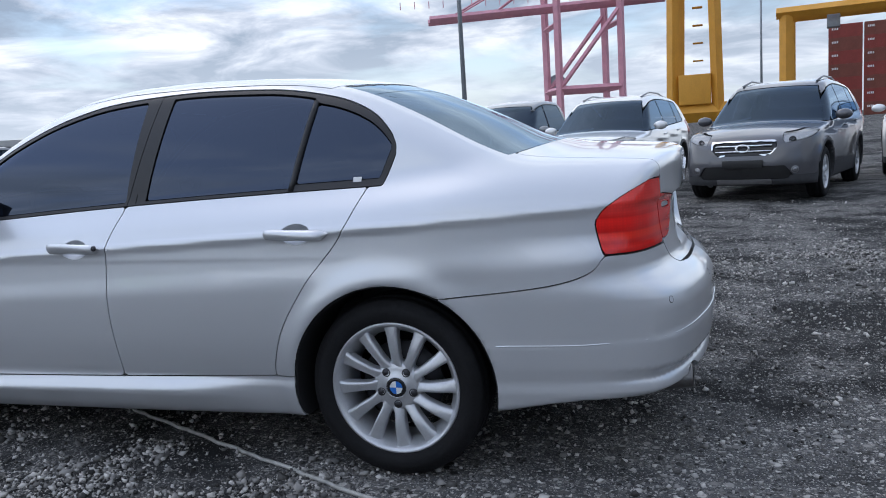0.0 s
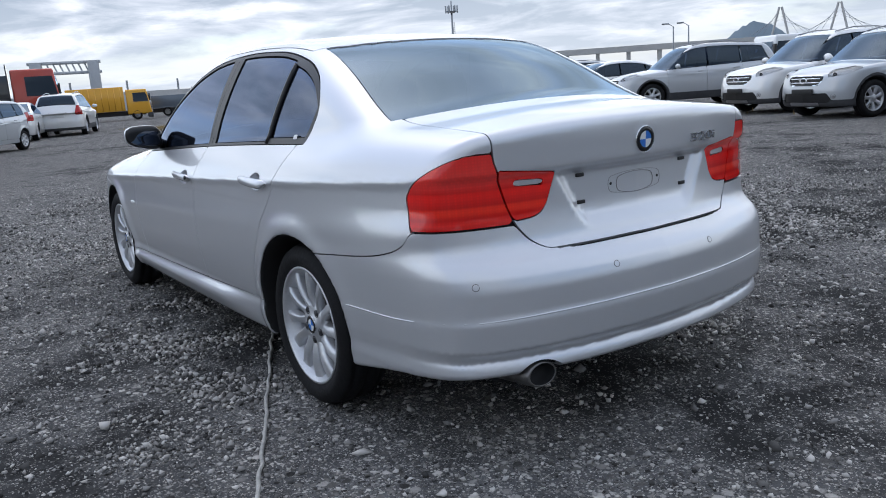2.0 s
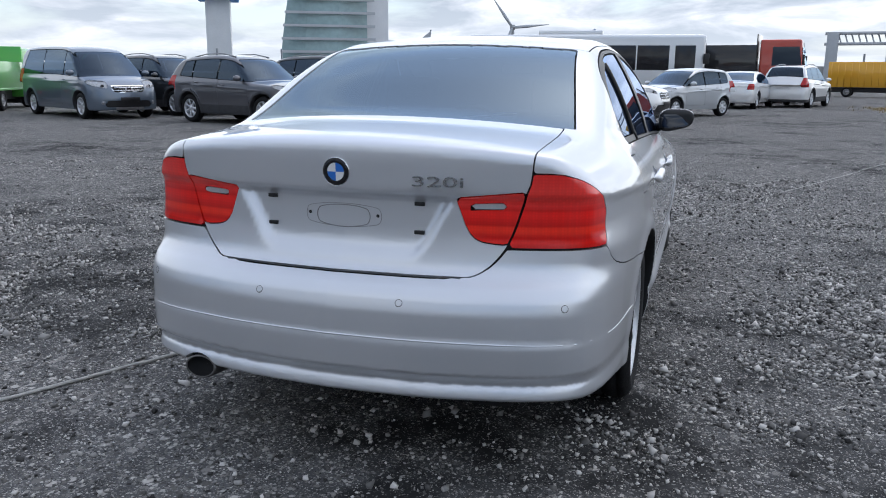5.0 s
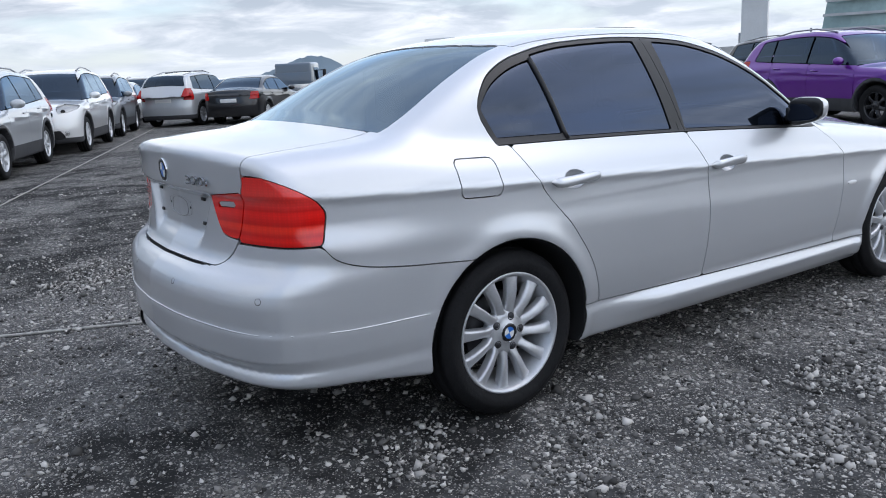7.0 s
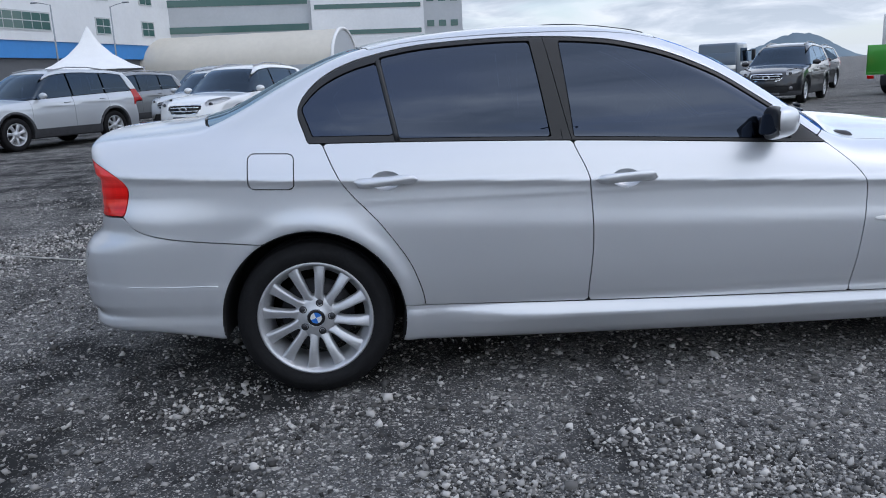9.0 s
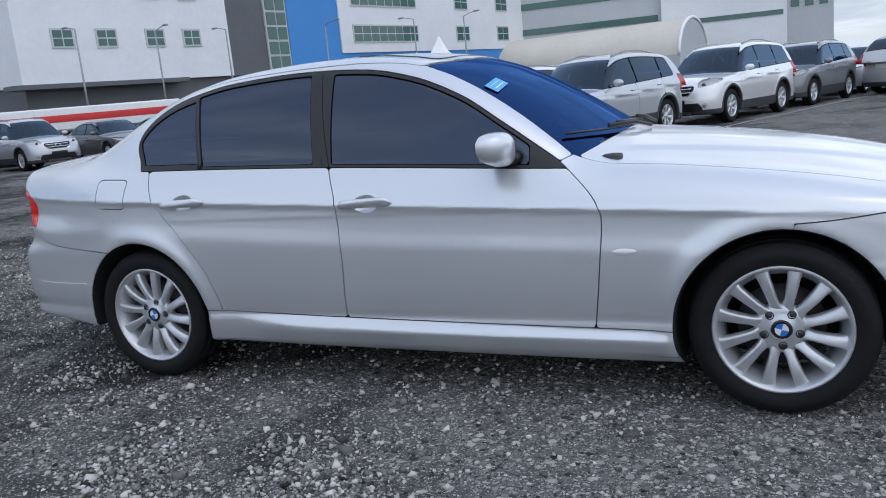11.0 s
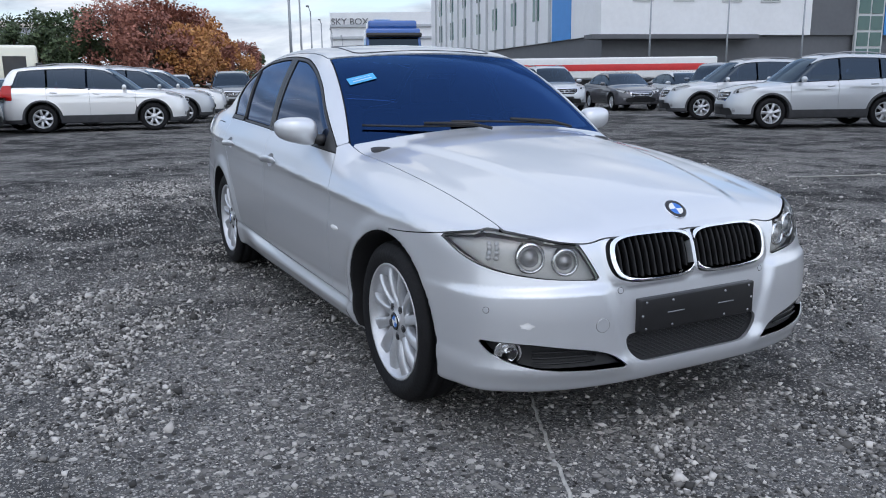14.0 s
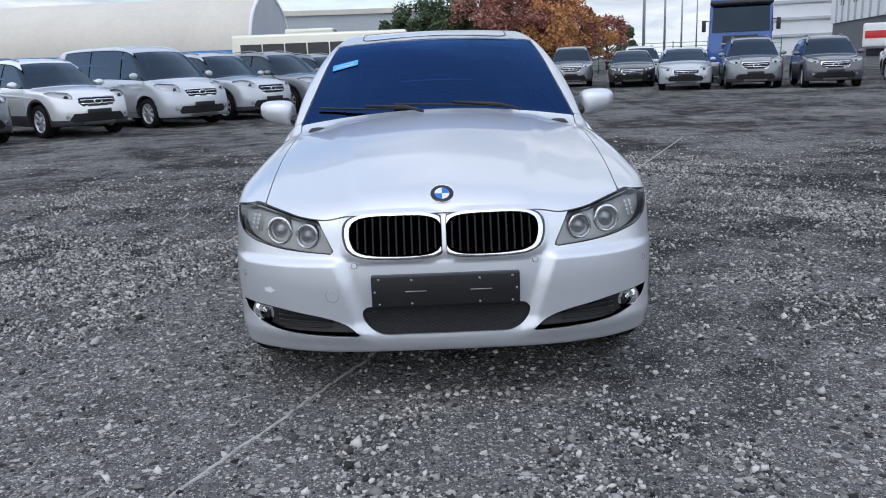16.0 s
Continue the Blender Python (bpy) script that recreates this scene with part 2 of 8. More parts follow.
def lathe_bm(profile, seg=48, axis="Y", bm=None, m=None):
    """A ring of revolution: profile of (radius, along)."""
    b = bm or bmesh.new()
    rings = []
    for k in range(seg):
        a = 2 * math.pi * k / seg
        c, s = math.cos(a), math.sin(a)
        ring = []
        for rad, al in profile:
            p = Vector((rad * c, al, rad * s)) if axis == "Y" else (Vector((rad * c, rad * s, al)) if axis == "Z" else Vector((al, rad * c, rad * s)))
            ring.append(b.verts.new(m @ p if m else p))
        rings.append(ring)
    for k in range(seg):
        r0, r1 = rings[k], rings[(k + 1) % seg]
        for j in range(len(profile) - 1):
            b.faces.new((r0[j], r0[j + 1], r1[j + 1], r1[j]))
    return b


def tube_bm(points, radius, seg=8, bm=None, close_ends=True):
    b = bm or bmesh.new()
    pts = [Vector(p) for p in points]
    rings = []
    up = Vector((0, 0, 1))
    for i, p in enumerate(pts):
        d = (pts[min(i + 1, len(pts) - 1)] - pts[max(i - 1, 0)]).normalized()
        s = d.cross(up)
        if s.length < 1e-3:
            s = d.cross(Vector((1, 0, 0)))
        s.normalize()
        t = s.cross(d)
        rad = radius[i] if isinstance(radius, (list, tuple)) else radius
        rings.append([b.verts.new(p + (s * math.cos(2 * math.pi * k / seg) + t * math.sin(2 * math.pi * k / seg)) * rad) for k in range(seg)])
    for r0, r1 in zip(rings, rings[1:]):
        for k in range(seg):
            b.faces.new((r0[k], r0[(k + 1) % seg], r1[(k + 1) % seg], r1[k]))
    if close_ends:
        b.faces.new(rings[0][::-1]); b.faces.new(rings[-1])
    return b


def mesh_from(name, verts, faces, mat, parent=None, label="", normals=None):
    me = bpy.data.meshes.new(name)
    me.from_pydata([tuple(v) for v in verts], [], [tuple(f) for f in faces])
    me.materials.append(mat)
    me.polygons.foreach_set("use_smooth", np.ones(len(me.polygons), bool))
    if normals is not None:
        me.normals_split_custom_set_from_vertices([tuple(n) for n in normals])
    me.update()
    ob = new(name, me)
    if parent is not None:
        ob.parent = parent
    if label:
        ob["label"] = label
    return ob


# ---- smooth body shells: level sets of simple profile functions ----
SLOPES = {}


def spline(*pts):
    """A smooth curve through the points (s, v), held level outside them; called with an array."""
    px = np.array([p[0] for p in pts], float)
    py = np.array([p[1] for p in pts], float)
    d = np.diff(py) / np.diff(px)
    m = np.zeros(len(px))
    for i in range(1, len(px) - 1):
        if d[i - 1] * d[i] > 0:
            h0, h1 = px[i] - px[i - 1], px[i + 1] - px[i]
            w0, w1 = 2 * h1 + h0, h1 + 2 * h0
            m[i] = (w0 + w1) / (w0 / d[i - 1] + w1 / d[i])
    m[0], m[-1] = d[0], d[-1]

    def f(s):
        s = np.asarray(s, float)
        i = np.clip(np.searchsorted(px, s) - 1, 0, len(px) - 2)
        h = px[i + 1] - px[i]
        u = (s - px[i]) / h
        inner = ((1 + 2 * u) * (1 - u) ** 2 * py[i] + u * (1 - u) ** 2 * h * m[i] + u * u * (3 - 2 * u) * py[i + 1] + u * u * (u - 1) * h * m[i + 1])
        low, high = py[0] + m[0] * (s - px[0]), py[-1] + m[-1] * (s - px[-1])
        return np.where(s < px[0], low, np.where(s > px[-1], high, inner))
    ts = np.linspace(px[0] - 1.5, px[-1] + 1.5, 9001)
    tv = f(ts)
    td = np.gradient(tv, ts)

    def quick(s):
        return np.interp(s, ts, tv)
    SLOPES[quick] = lambda s: np.interp(s, ts, td)
    return quick


def slope(f, s):
    return SLOPES[f](s)


def smax(a, b, k):
    h = np.maximum(k - np.abs(a - b), 0) / k
    return np.maximum(a, b) + h * h * k * 0.25


def smin(a, b, k):
    return -smax(-a, -b, k)


def step(v, w):
    """0 to 1 as v passes from -w to w."""
    u = np.clip(v / w * 0.5 + 0.5, 0, 1)
    return u * u * (3 - 2 * u)


def gradient(f, p, e=0.002):
    n = len(p)
    q = np.tile(p, (6, 1))
    for i in range(3):
        q[i * n:(i + 1) * n, i] += e
        q[(i + 3) * n:(i + 4) * n, i] -= e
    v = f(*q.T).reshape(6, n)
    return ((v[:3] - v[3:]) / (2 * e)).T


def shell(f, lo, hi, cell):
    """Vertices, normals and quads of the surface f = 0 inside a box."""
    ax = [np.arange(lo[i], hi[i] + cell, cell) for i in range(3)]
    n = [len(a) for a in ax]
    # coarse look first, then the cells near the surface
    k = 4
    cx = [np.append(a[::k], a[-1] + cell * k) for a in ax]
    C = f(*np.meshgrid(*cx, indexing="ij"))
    val = C.repeat(k, 0).repeat(k, 1).repeat(k, 2)[:n[0], :n[1], :n[2]].astype(np.float32)
    s = np.sign(C)
    near = np.abs(C) < 2.2 * k * cell
    change = np.zeros(C.shape, bool)
    for i in range(3):
        d = np.diff(s, axis=i) != 0
        pad = [(0, 0)] * 3; pad[i] = (0, 1); change |= np.pad(d, pad)
        pad[i] = (1, 0); change |= np.pad(d, pad)
    near |= change
    big = near.copy()
    for i in range(3):
        big |= np.roll(near, -1, i)
    fine = big.repeat(k, 0).repeat(k, 1).repeat(k, 2)[:n[0], :n[1], :n[2]]
    at = np.argwhere(fine)
    val[fine] = f(ax[0][at[:, 0]], ax[1][at[:, 1]], ax[2][at[:, 2]])
    neg = val < 0
    total = np.zeros([k - 1 for k in n], np.int8)
    for dx in (0, 1):
        for dy in (0, 1):
            for dz in (0, 1):
                total += neg[dx:n[0] - 1 + dx, dy:n[1] - 1 + dy, dz:n[2] - 1 + dz]
    cells = np.argwhere((total > 0) & (total < 8))
    index = np.full(total.shape, -1, np.int64)
    index[tuple(cells.T)] = np.arange(len(cells))
    # a vertex a cell: the mean of the crossings on its edges
    acc, cnt = np.zeros((len(cells), 3)), np.zeros(len(cells))
    for axis in range(3):
        o = [a for a in range(3) if a != axis]
        for u in (0, 1):
            for v in (0, 1):
                c0 = cells.copy(); c0[:, o[0]] += u; c0[:, o[1]] += v
                c1 = c0.copy(); c1[:, axis] += 1
                a, b = val[tuple(c0.T)], val[tuple(c1.T)]
                hit = (a < 0) != (b < 0)
                w = np.where(hit, a / np.where(hit, a - b, 1), 0)
                p = np.zeros((len(cells), 3))
                p[:, axis] = w
                p[:, o[0]] += u; p[:, o[1]] += v
                acc += p * hit[:, None]; cnt += hit
    P = np.array(lo) + (cells + acc / np.maximum(cnt, 1)[:, None]) * cell
    faces = []
    for axis in range(3):
        o = [(axis + 1) % 3, (axis + 2) % 3]
        s0 = [slice(None)] * 3; s1 = [slice(None)] * 3
        s0[axis], s1[axis] = slice(0, n[axis] - 1), slice(1, n[axis])
        a, b = neg[tuple(s0)], neg[tuple(s1)]
        e = np.argwhere(a != b)
        ok = (e[:, o[0]] > 0) & (e[:, o[1]] > 0) & (e[:, o[0]] < n[o[0]] - 1) & (e[:, o[1]] < n[o[1]] - 1)
        e = e[ok]
        out = a[tuple(e.T)]
        q = []
        for du, dv in ((-1, -1), (0, -1), (0, 0), (-1, 0)):
            c = e.copy(); c[:, o[0]] += du; c[:, o[1]] += dv
            q.append(index[tuple(c.T)])
        q = np.array(q).T
        q[~out] = q[~out][:, ::-1]
        faces.append(q)
    F = np.concatenate(faces)
    F = F[(F >= 0).all(1)]
    for _ in range(3):
        g = gradient(f, P)
        step_by = f(*P.T) / np.maximum((g * g).sum(1), 0.05)
        move = step_by[:, None] * g
        P -= move * np.minimum(1, 0.4 * cell / np.maximum(np.linalg.norm(move, axis=1), 1e-9))[:, None]
    g = gradient(f, P)
    N = g / np.maximum(np.linalg.norm(g, axis=1), 1e-9)[:, None]
    return P, N, F


def cut(skin, fields):
    """The part of a shell where every field is positive, its faces trimmed along the border."""
    P, N, F = skin
    keep = np.ones(len(F), bool)
    whole = np.ones(len(F), bool)
    vals = []
    for f in fields:
        v = np.asarray(f(P), float)
        vals.append(v)
        pos = v[F] > 0
        keep &= pos.any(1)
        whole &= pos.all(1)
    vals = np.array(vals)
    inner = F[whole & keep]
    used = np.unique(inner)
    remap = {int(k): i for i, k in enumerate(used)}
    V = [tuple(P[k]) for k in used]
    M = [tuple(N[k]) for k in used]
    faces = [tuple(remap[int(k)] for k in q) for q in inner]
    R = np.round(P, 5)
    edge = np.unique(F[keep & ~whole])
    seen = {tuple(R[k]): remap[int(k)] for k in edge if int(k) in remap}
    for q in F[keep & ~whole]:
        poly = [(P[k], N[k], vals[:, k]) for k in q]
        for j in range(len(fields)):
            new_poly = []
            for a, b in zip(poly, poly[1:] + poly[:1]):
                va, vb = a[2][j], b[2][j]
                if va > 0:
                    new_poly.append(a)
                if (va > 0) != (vb > 0):
                    w = va / (va - vb)
                    new_poly.append((a[0] + (b[0] - a[0]) * w, a[1] + (b[1] - a[1]) * w, a[2] + (b[2] - a[2]) * w))
            poly = new_poly
            if len(poly) < 3:
                break
        if len(poly) < 3:
            continue
        ids = []
        for p, nn, _ in poly:
            key = tuple(np.round(p, 5))
            if key not in seen:
                seen[key] = len(V)
                V.append(tuple(p)); M.append(tuple(nn))
            if seen[key] not in ids:
                ids.append(seen[key])
        if len(ids) >= 3:
            faces.append(tuple(ids))
    return V, M, faces


def panel(name, skin, fields, mat, parent, rim=0.012, inset=0.0, label=""):
    """A sheet of the shell with a folded rim, so that it has thickness and real gaps to its neighbours."""
    V, M, faces = cut(skin, fields)
    if not faces:
        return None
    V, M = np.array(V), np.array(M)
    M /= np.maximum(np.linalg.norm(M, axis=1), 1e-9)[:, None]
    V = V - M * inset
    count = {}
    for f in faces:
        for a, b in zip(f, f[1:] + f[:1]):
            count[(a, b)] = True
    border = [(a, b) for a, b in count if (b, a) not in count]
    verts, normals, faces = list(V), list(M), list(faces)
    if rim:
        made = {}

        def low(k, side):
            if (k, side) not in made:
                made[(k, side)] = len(verts)
                verts.append(V[k] - M[k] * (rim if side else 0.0006))
                normals.append(M[k])
            return made[(k, side)]
        for a, b in border:
            out = np.cross(V[b] - V[a], M[a])
            ln = np.linalg.norm(out)
            if ln < 1e-9:
                continue
            a0, b0, b1, a1 = low(a, 0), low(b, 0), low(b, 1), low(a, 1)
            for k in (a0, b0, b1, a1):
                normals[k] = normals[k] * 0.15 + out / ln
            faces.append((b, a, a0, b0))
            faces.append((b0, a0, a1, b1))
        normals = [n / max(np.linalg.norm(n), 1e-9) for n in np.array(normals)]
    return mesh_from(name, verts, faces, mat, parent, label, normals)


# ---- the silver saloon ----
CAR_WIDTH = spline((0.10, 0.76), (0.18, 0.800), (0.22, 0.824), (0.295, 0.840), (0.312, 0.841), (0.34, 0.8375), (0.37, 0.843), (0.48, 0.857), (0.62, 0.862),
                   (0.70, 0.8545), (0.745, 0.8515), (0.775, 0.8505), (0.80, 0.8555), (0.822, 0.844), (0.87, 0.818), (0.955, 0.768), (1.05, 0.70), (1.2, 0.56))
CAR_PLAN = spline((-2.5, 0.915), (-2.2, 0.948), (-1.9, 0.980), (-1.5, 0.997), (-0.9, 1.0), (0.6, 1.0), (1.1, 0.998), (1.5, 0.99), (1.8, 0.965), (2.1, 0.93))
CAR_TOP = spline((-2.4, 1.045), (-2.3, 1.058), (-2.2, 1.068), (-2.0, 1.082), (-1.85, 1.09), (-1.5, 1.07), (-1.2, 1.05), (-0.5, 1.03), (0.3, 1.0), (0.7, 0.985),
                 (0.85, 0.975), (1.2, 0.937), (1.5, 0.892), (1.8, 0.828), (1.95, 0.785), (2.03, 0.748), (2.08, 0.70), (2.14, 0.60))
CAR_CROWN = spline((-2.3, 0.12), (-1.0, 0.12), (0.2, 0.13), (0.9, 0.165), (2.0, 0.15))
CAR_NOSE = spline((0.14, 2.02), (0.18, 2.07), (0.22, 2.115), (0.27, 2.13), (0.34, 2.118), (0.45, 2.118), (0.53, 2.112), (0.60, 2.095), (0.68, 2.072), (0.72, 2.05), (0.8, 1.98), (0.9, 1.85))
CAR_NOSE_BOW = spline((0, 0), (0.25, 0.003), (0.4, 0.018), (0.55, 0.057), (0.65, 0.108), (0.742, 0.185), (0.79, 0.28), (0.825, 0.42), (0.85, 0.62))
CAR_TAIL = spline((0.14, -2.26), (0.20, -2.33), (0.288, -2.374), (0.312, -2.394), (0.336, -2.389), (0.352, -2.380), (0.370, -2.392), (0.388, -2.410), (0.41, -2.412), (0.48, -2.416), (0.56, -2.415), (0.60, -2.405), (0.635, -2.378),
                  (0.66, -2.345), (0.685, -2.320), (0.71, -2.310), (0.80, -2.298), (0.88, -2.297), (0.91, -2.312), (0.95, -2.314), (1.0, -2.316), (1.035, -2.314), (1.06, -2.295), (1.1, -2.24))
CAR_TAIL_BOW = spline((0, 0), (0.23, 0.013), (0.5, 0.062), (0.66, 0.118), (0.74, 0.18), (0.785, 0.28), (0.82, 0.46), (0.85, 0.75))
CABIN_TOP = spline((-2.4, 0.40), (-2.2, 0.72), (-2.02, 1.0), (-1.86, 1.09), (-1.74, 1.142), (-1.5, 1.258), (-1.3, 1.338), (-1.21, 1.362), (-1.01, 1.396), (-0.767, 1.415), (-0.523, 1.422), (-0.278, 1.418),
                   (-0.03, 1.393), (0.10, 1.365), (0.218, 1.328), (0.344, 1.272), (0.472, 1.203), (0.602, 1.124), (0.734, 1.037), (0.85, 0.957), (1.0, 0.86))
CABIN_PLAN = spline((-2.1, 0.90), (-1.8, 0.945), (-1.5, 0.975), (-1.1, 0.995), (-0.6, 1.0), (0.3, 1.0), (0.6, 0.985), (0.9, 0.96))
CAR_UNDER = spline((-2.45, 0.300), (-2.0, 0.282), (-1.75, 0.250), (-1.0, 0.195), (1.0, 0.168), (1.75, 0.195), (2.1, 0.208))
sill_top = spline((-1.05, 0.352), (-0.3, 0.330), (0.75, 0.310), (1.1, 0.304))
AXLES, HUB_Z, ARCH_R = (-1.38, 1.38), 0.312, 0.352


def crease_z(x):
    return 0.792 - 0.0475 * x


def saloon(x, y, z):
    a = np.abs(y)
    # sides, with the crease that climbs to the rear
    zz = z - (crease_z(x) - 0.797) * np.clip((z - 0.4) / 0.3, 0, 1)
    side = CAR_WIDTH(zz) * CAR_PLAN(x)
    for ax in AXLES:
        r = np.hypot(x - ax, z - HUB_Z)
        side = side + 0.013 * np.exp(-((r - 0.37) / 0.045) ** 2) * (z > 0.2)
    # the tail draws in above the bumper
    side = side - 0.062 * step(-x - 1.90, 0.35) * step(z - 0.745, 0.07)
    ledge = 0.005 * step(0.468 + 0.02 * np.clip((-x - 2.0) / 0.4, 0, 1) - z, 0.015) * step(-x - 1.62, 0.04)
    side = side + ledge
    # sill: an upward ledge under the doors, fading out ahead of the rear wheel
    lip = np.clip((sill_top(x) - z) / 0.055, 0, 1)
    side = side + 0.022 * lip * lip * (3 - 2 * lip) * np.clip((z - 0.18) / 0.09, 0, 1) * step(x + 0.72, 0.22) * step(1.01 - x, 0.03)
    fs = (a - side) / np.sqrt(1 + slope(CAR_WIDTH, zz) ** 2)
    top = CAR_TOP(x) - CAR_CROWN(x) * a * a
    dome = 0.30 + 0.22 * np.clip((2.05 - x) / 1.3, 0, 1)
    top = top + 0.010 * step(dome - a, 0.035) * step(x - 0.8, 0.1) * step(2.02 - x, 0.05)
    top = top + 0.006 * step(a - 0.60 - 0.03 * np.clip((1.9 - x), 0, 1), 0.05) * step(x - 0.9, 0.2)
    ft = (z - top) / np.sqrt(1 + slope(CAR_TOP, x) ** 2)
    # nose: shelf under the lamps and a keel between them
    shelf = 0.020 * step(0.562 - 0.02 * a - z, 0.016) * step(a - (0.325 + 0.32 * (z - 0.40)), 0.03) * step(z - 0.27, 0.03)
    nose = CAR_NOSE(z) - CAR_NOSE_BOW(a) + shelf
    kid = ((a - 0.172) / 0.185) ** 4 + ((z - 0.633) / 0.085) ** 4
    nose = nose + 0.012 * step(1.0 - kid, 0.5)
    fn = (x - nose) / np.sqrt(1 + slope(CAR_NOSE_BOW, a) ** 2 + 0.5 * slope(CAR_NOSE, z) ** 2)
    pocket = step(0.340 - (0.887 - z) * 0.55 - a, 0.026) * step(0.888 - z, 0.014) * step(z - 0.722, 0.030)
    tail_bow = CAR_TAIL_BOW(a) * (1 - 0.18 * step(z - 0.66, 0.10))
    tail = CAR_TAIL(z) + tail_bow + 0.026 * pocket - ledge
    fr = (tail - x) / np.sqrt(1 + slope(CAR_TAIL_BOW, a) ** 2 + 0.3 * slope(CAR_TAIL, z) ** 2)
    body = smax(smax(fs, ft, 0.075), smax(fn, fr, 0.02), 0.035)
    body = smax(body, CAR_UNDER(x) - z, 0.02)
    # cabin
    bow = np.where(x > -0.5, 0.29 * a * a, -0.26 * a * a)
    u = x + bow * np.clip(np.abs(x + 0.5) / 0.6, 0, 1)
    ct = CABIN_TOP(u) - 0.075 * a * a
    fc = (z - ct) / np.sqrt(1 + slope(CABIN_TOP, u) ** 2)
    d = z - 0.955
    cs = (0.768 - 0.25 * d - 0.50 * np.maximum(d, 0) ** 2) * CABIN_PLAN(x)
    cabin = smax((a - cs) / 1.07, fc, 0.07)
    cabin = smax(cabin, 0.8 - z, 0.01)
    car = smin(body, cabin, 0.05)
    # wheel wells
    for ax in AXLES:
        well = smax(np.hypot(x - ax, z - HUB_Z) - ARCH_R, 0.50 - a, 0.02)
        car = smax(car, -well, 0.008)
    return car


SKIN = shell(saloon, (-2.5, -0.95, 0.12), (2.22, 0.95, 1.46), 0.0135)


def X(p): return p[:, 0]
def A(p): return np.abs(p[:, 1])
def Z(p): return p[:, 2]


def cabin_u(p):
    a = A(p)
    bow = np.where(X(p) > -0.5, 0.29 * a * a, -0.26 * a * a)
    return X(p) + bow * np.clip(np.abs(X(p) + 0.5) / 0.6, 0, 1)


GAP = 0.0022
glass_half_f = spline((0.95, 0.70), (1.10, 0.645), (1.25, 0.592), (1.36, 0.545))
glass_half_r = spline((1.03, 0.635), (1.10, 0.605), (1.2, 0.57), (1.34, 0.52))
dlo_low = spline((-1.42, 0.992), (-1.0, 0.981), (-0.44, 0.961), (0.72, 0.898))
dlo_top = spline((-1.412, 1.05), (-1.402, 1.116), (-1.372, 1.172), (-1.28, 1.25), (-1.142, 1.303), (-0.877, 1.347), (-0.566, 1.359), (-0.432, 1.356), (-0.209, 1.34), (-0.006, 1.296),
                 (0.223, 1.203), (0.403, 1.088), (0.568, 0.972), (0.66, 0.905))
door_rear = spline((0.30, -0.945), (0.358, -0.947), (0.481, -0.978), (0.667, -1.09), (0.839, -1.236), (0.994, -1.314), (1.05, -1.34))
door_mid = spline((0.30, -0.303), (0.335, -0.303), (0.584, -0.286), (0.805, -0.296), (0.957, -0.348), (1.36, -0.43))
door_front = spline((0.28, 0.742), (0.311, 0.746), (0.501, 0.772), (0.725, 0.791), (0.769, 0.777), (0.902, 0.657), (0.95, 0.6))
hood_edge = spline((0.60, 0.71), (0.80, 0.69), (1.2, 0.683), (1.6, 0.668), (1.86, 0.655), (2.1, 0.645))
hood_front = spline((0, 0.706), (0.02, 0.706), (0.33, 0.704), (0.42, 0.692), (0.5, 0.70), (0.58, 0.72), (0.655, 0.737), (0.7, 0.745))
fender_low = spline((1.40, 0.684), (1.51, 0.690), (1.675, 0.708), (1.86, 0.737), (1.95, 0.75))
lamp_low = spline((0.36, 0.574), (0.39, 0.577), (0.55, 0.589), (0.68, 0.611), (0.74, 0.634), (0.775, 0.664), (0.798, 0.712), (0.82, 0.78))
trunk_half = spline((0.655, 0.30), (0.662, 0.40), (0.677, 0.440), (0.71, 0.480), (0.762, 0.515), (0.915, 0.566), (0.944, 0.576), (1.03, 0.583), (1.1, 0.585))
bumper_top = spline((-2.2, 0.747), (-2.09, 0.744), (-2.05, 0.702), (-2.0, 0.678), (-1.9, 0.656), (-1.567, 0.624), (-1.4, 0.61))
lamp_front = spline((0.72, -2.092), (0.742, -2.084), (0.79, -2.068), (0.845, -2.058), (0.875, -2.074), (0.91, -2.116), (0.945, -2.176), (0.972, -2.23))
lamp2_low = spline((0.36, 0.890), (0.375, 0.85), (0.395, 0.80), (0.42, 0.772), (0.45, 0.762), (0.52, 0.757), (0.6, 0.757))


def in_dlo(p, g=0.0):
    left = X(p) - (-1.362 - 0.045 * np.clip((Z(p) - 0.985) / 0.12, 0, 1.2))
    return np.minimum(np.minimum(Z(p) - dlo_low(X(p)) - g, (dlo_top(X(p)) - Z(p)) * 0.8 - g), left - g)


def in_screen(p, g=0.0):
    u = cabin_u(p)
    return np.minimum.reduce([u - 0.125 - g, 0.865 - u - g, glass_half_f(Z(p)) - A(p) - g, Z(p) - 0.90])


def in_rear_screen(p, g=0.0):
    u = cabin_u(p)
    return np.minimum.reduce([-1.215 - u - g, u + 1.865 - g, glass_half_r(Z(p)) - A(p) - g, Z(p) - 1.0])


def in_roof(p):
    u = cabin_u(p)
    return np.minimum.reduce([0.115 - u, u + 1.205, 0.562 - A(p), Z(p) - 1.25])


def in_hood(p):
    cowl = X(p) + 0.23 * A(p) ** 2 - 0.80
    return np.minimum.reduce([cowl, hood_edge(X(p)) - A(p), Z(p) - hood_front(A(p)), Z(p) - 0.66, (X(p) - 0.5)])


def front_border(p):
    return np.where(X(p) < 1.86, fender_low(X(p)), hood_front(A(p)))


def in_front_bumper(p):
    return np.minimum.reduce([front_border(p) - Z(p), X(p) - 1.42])


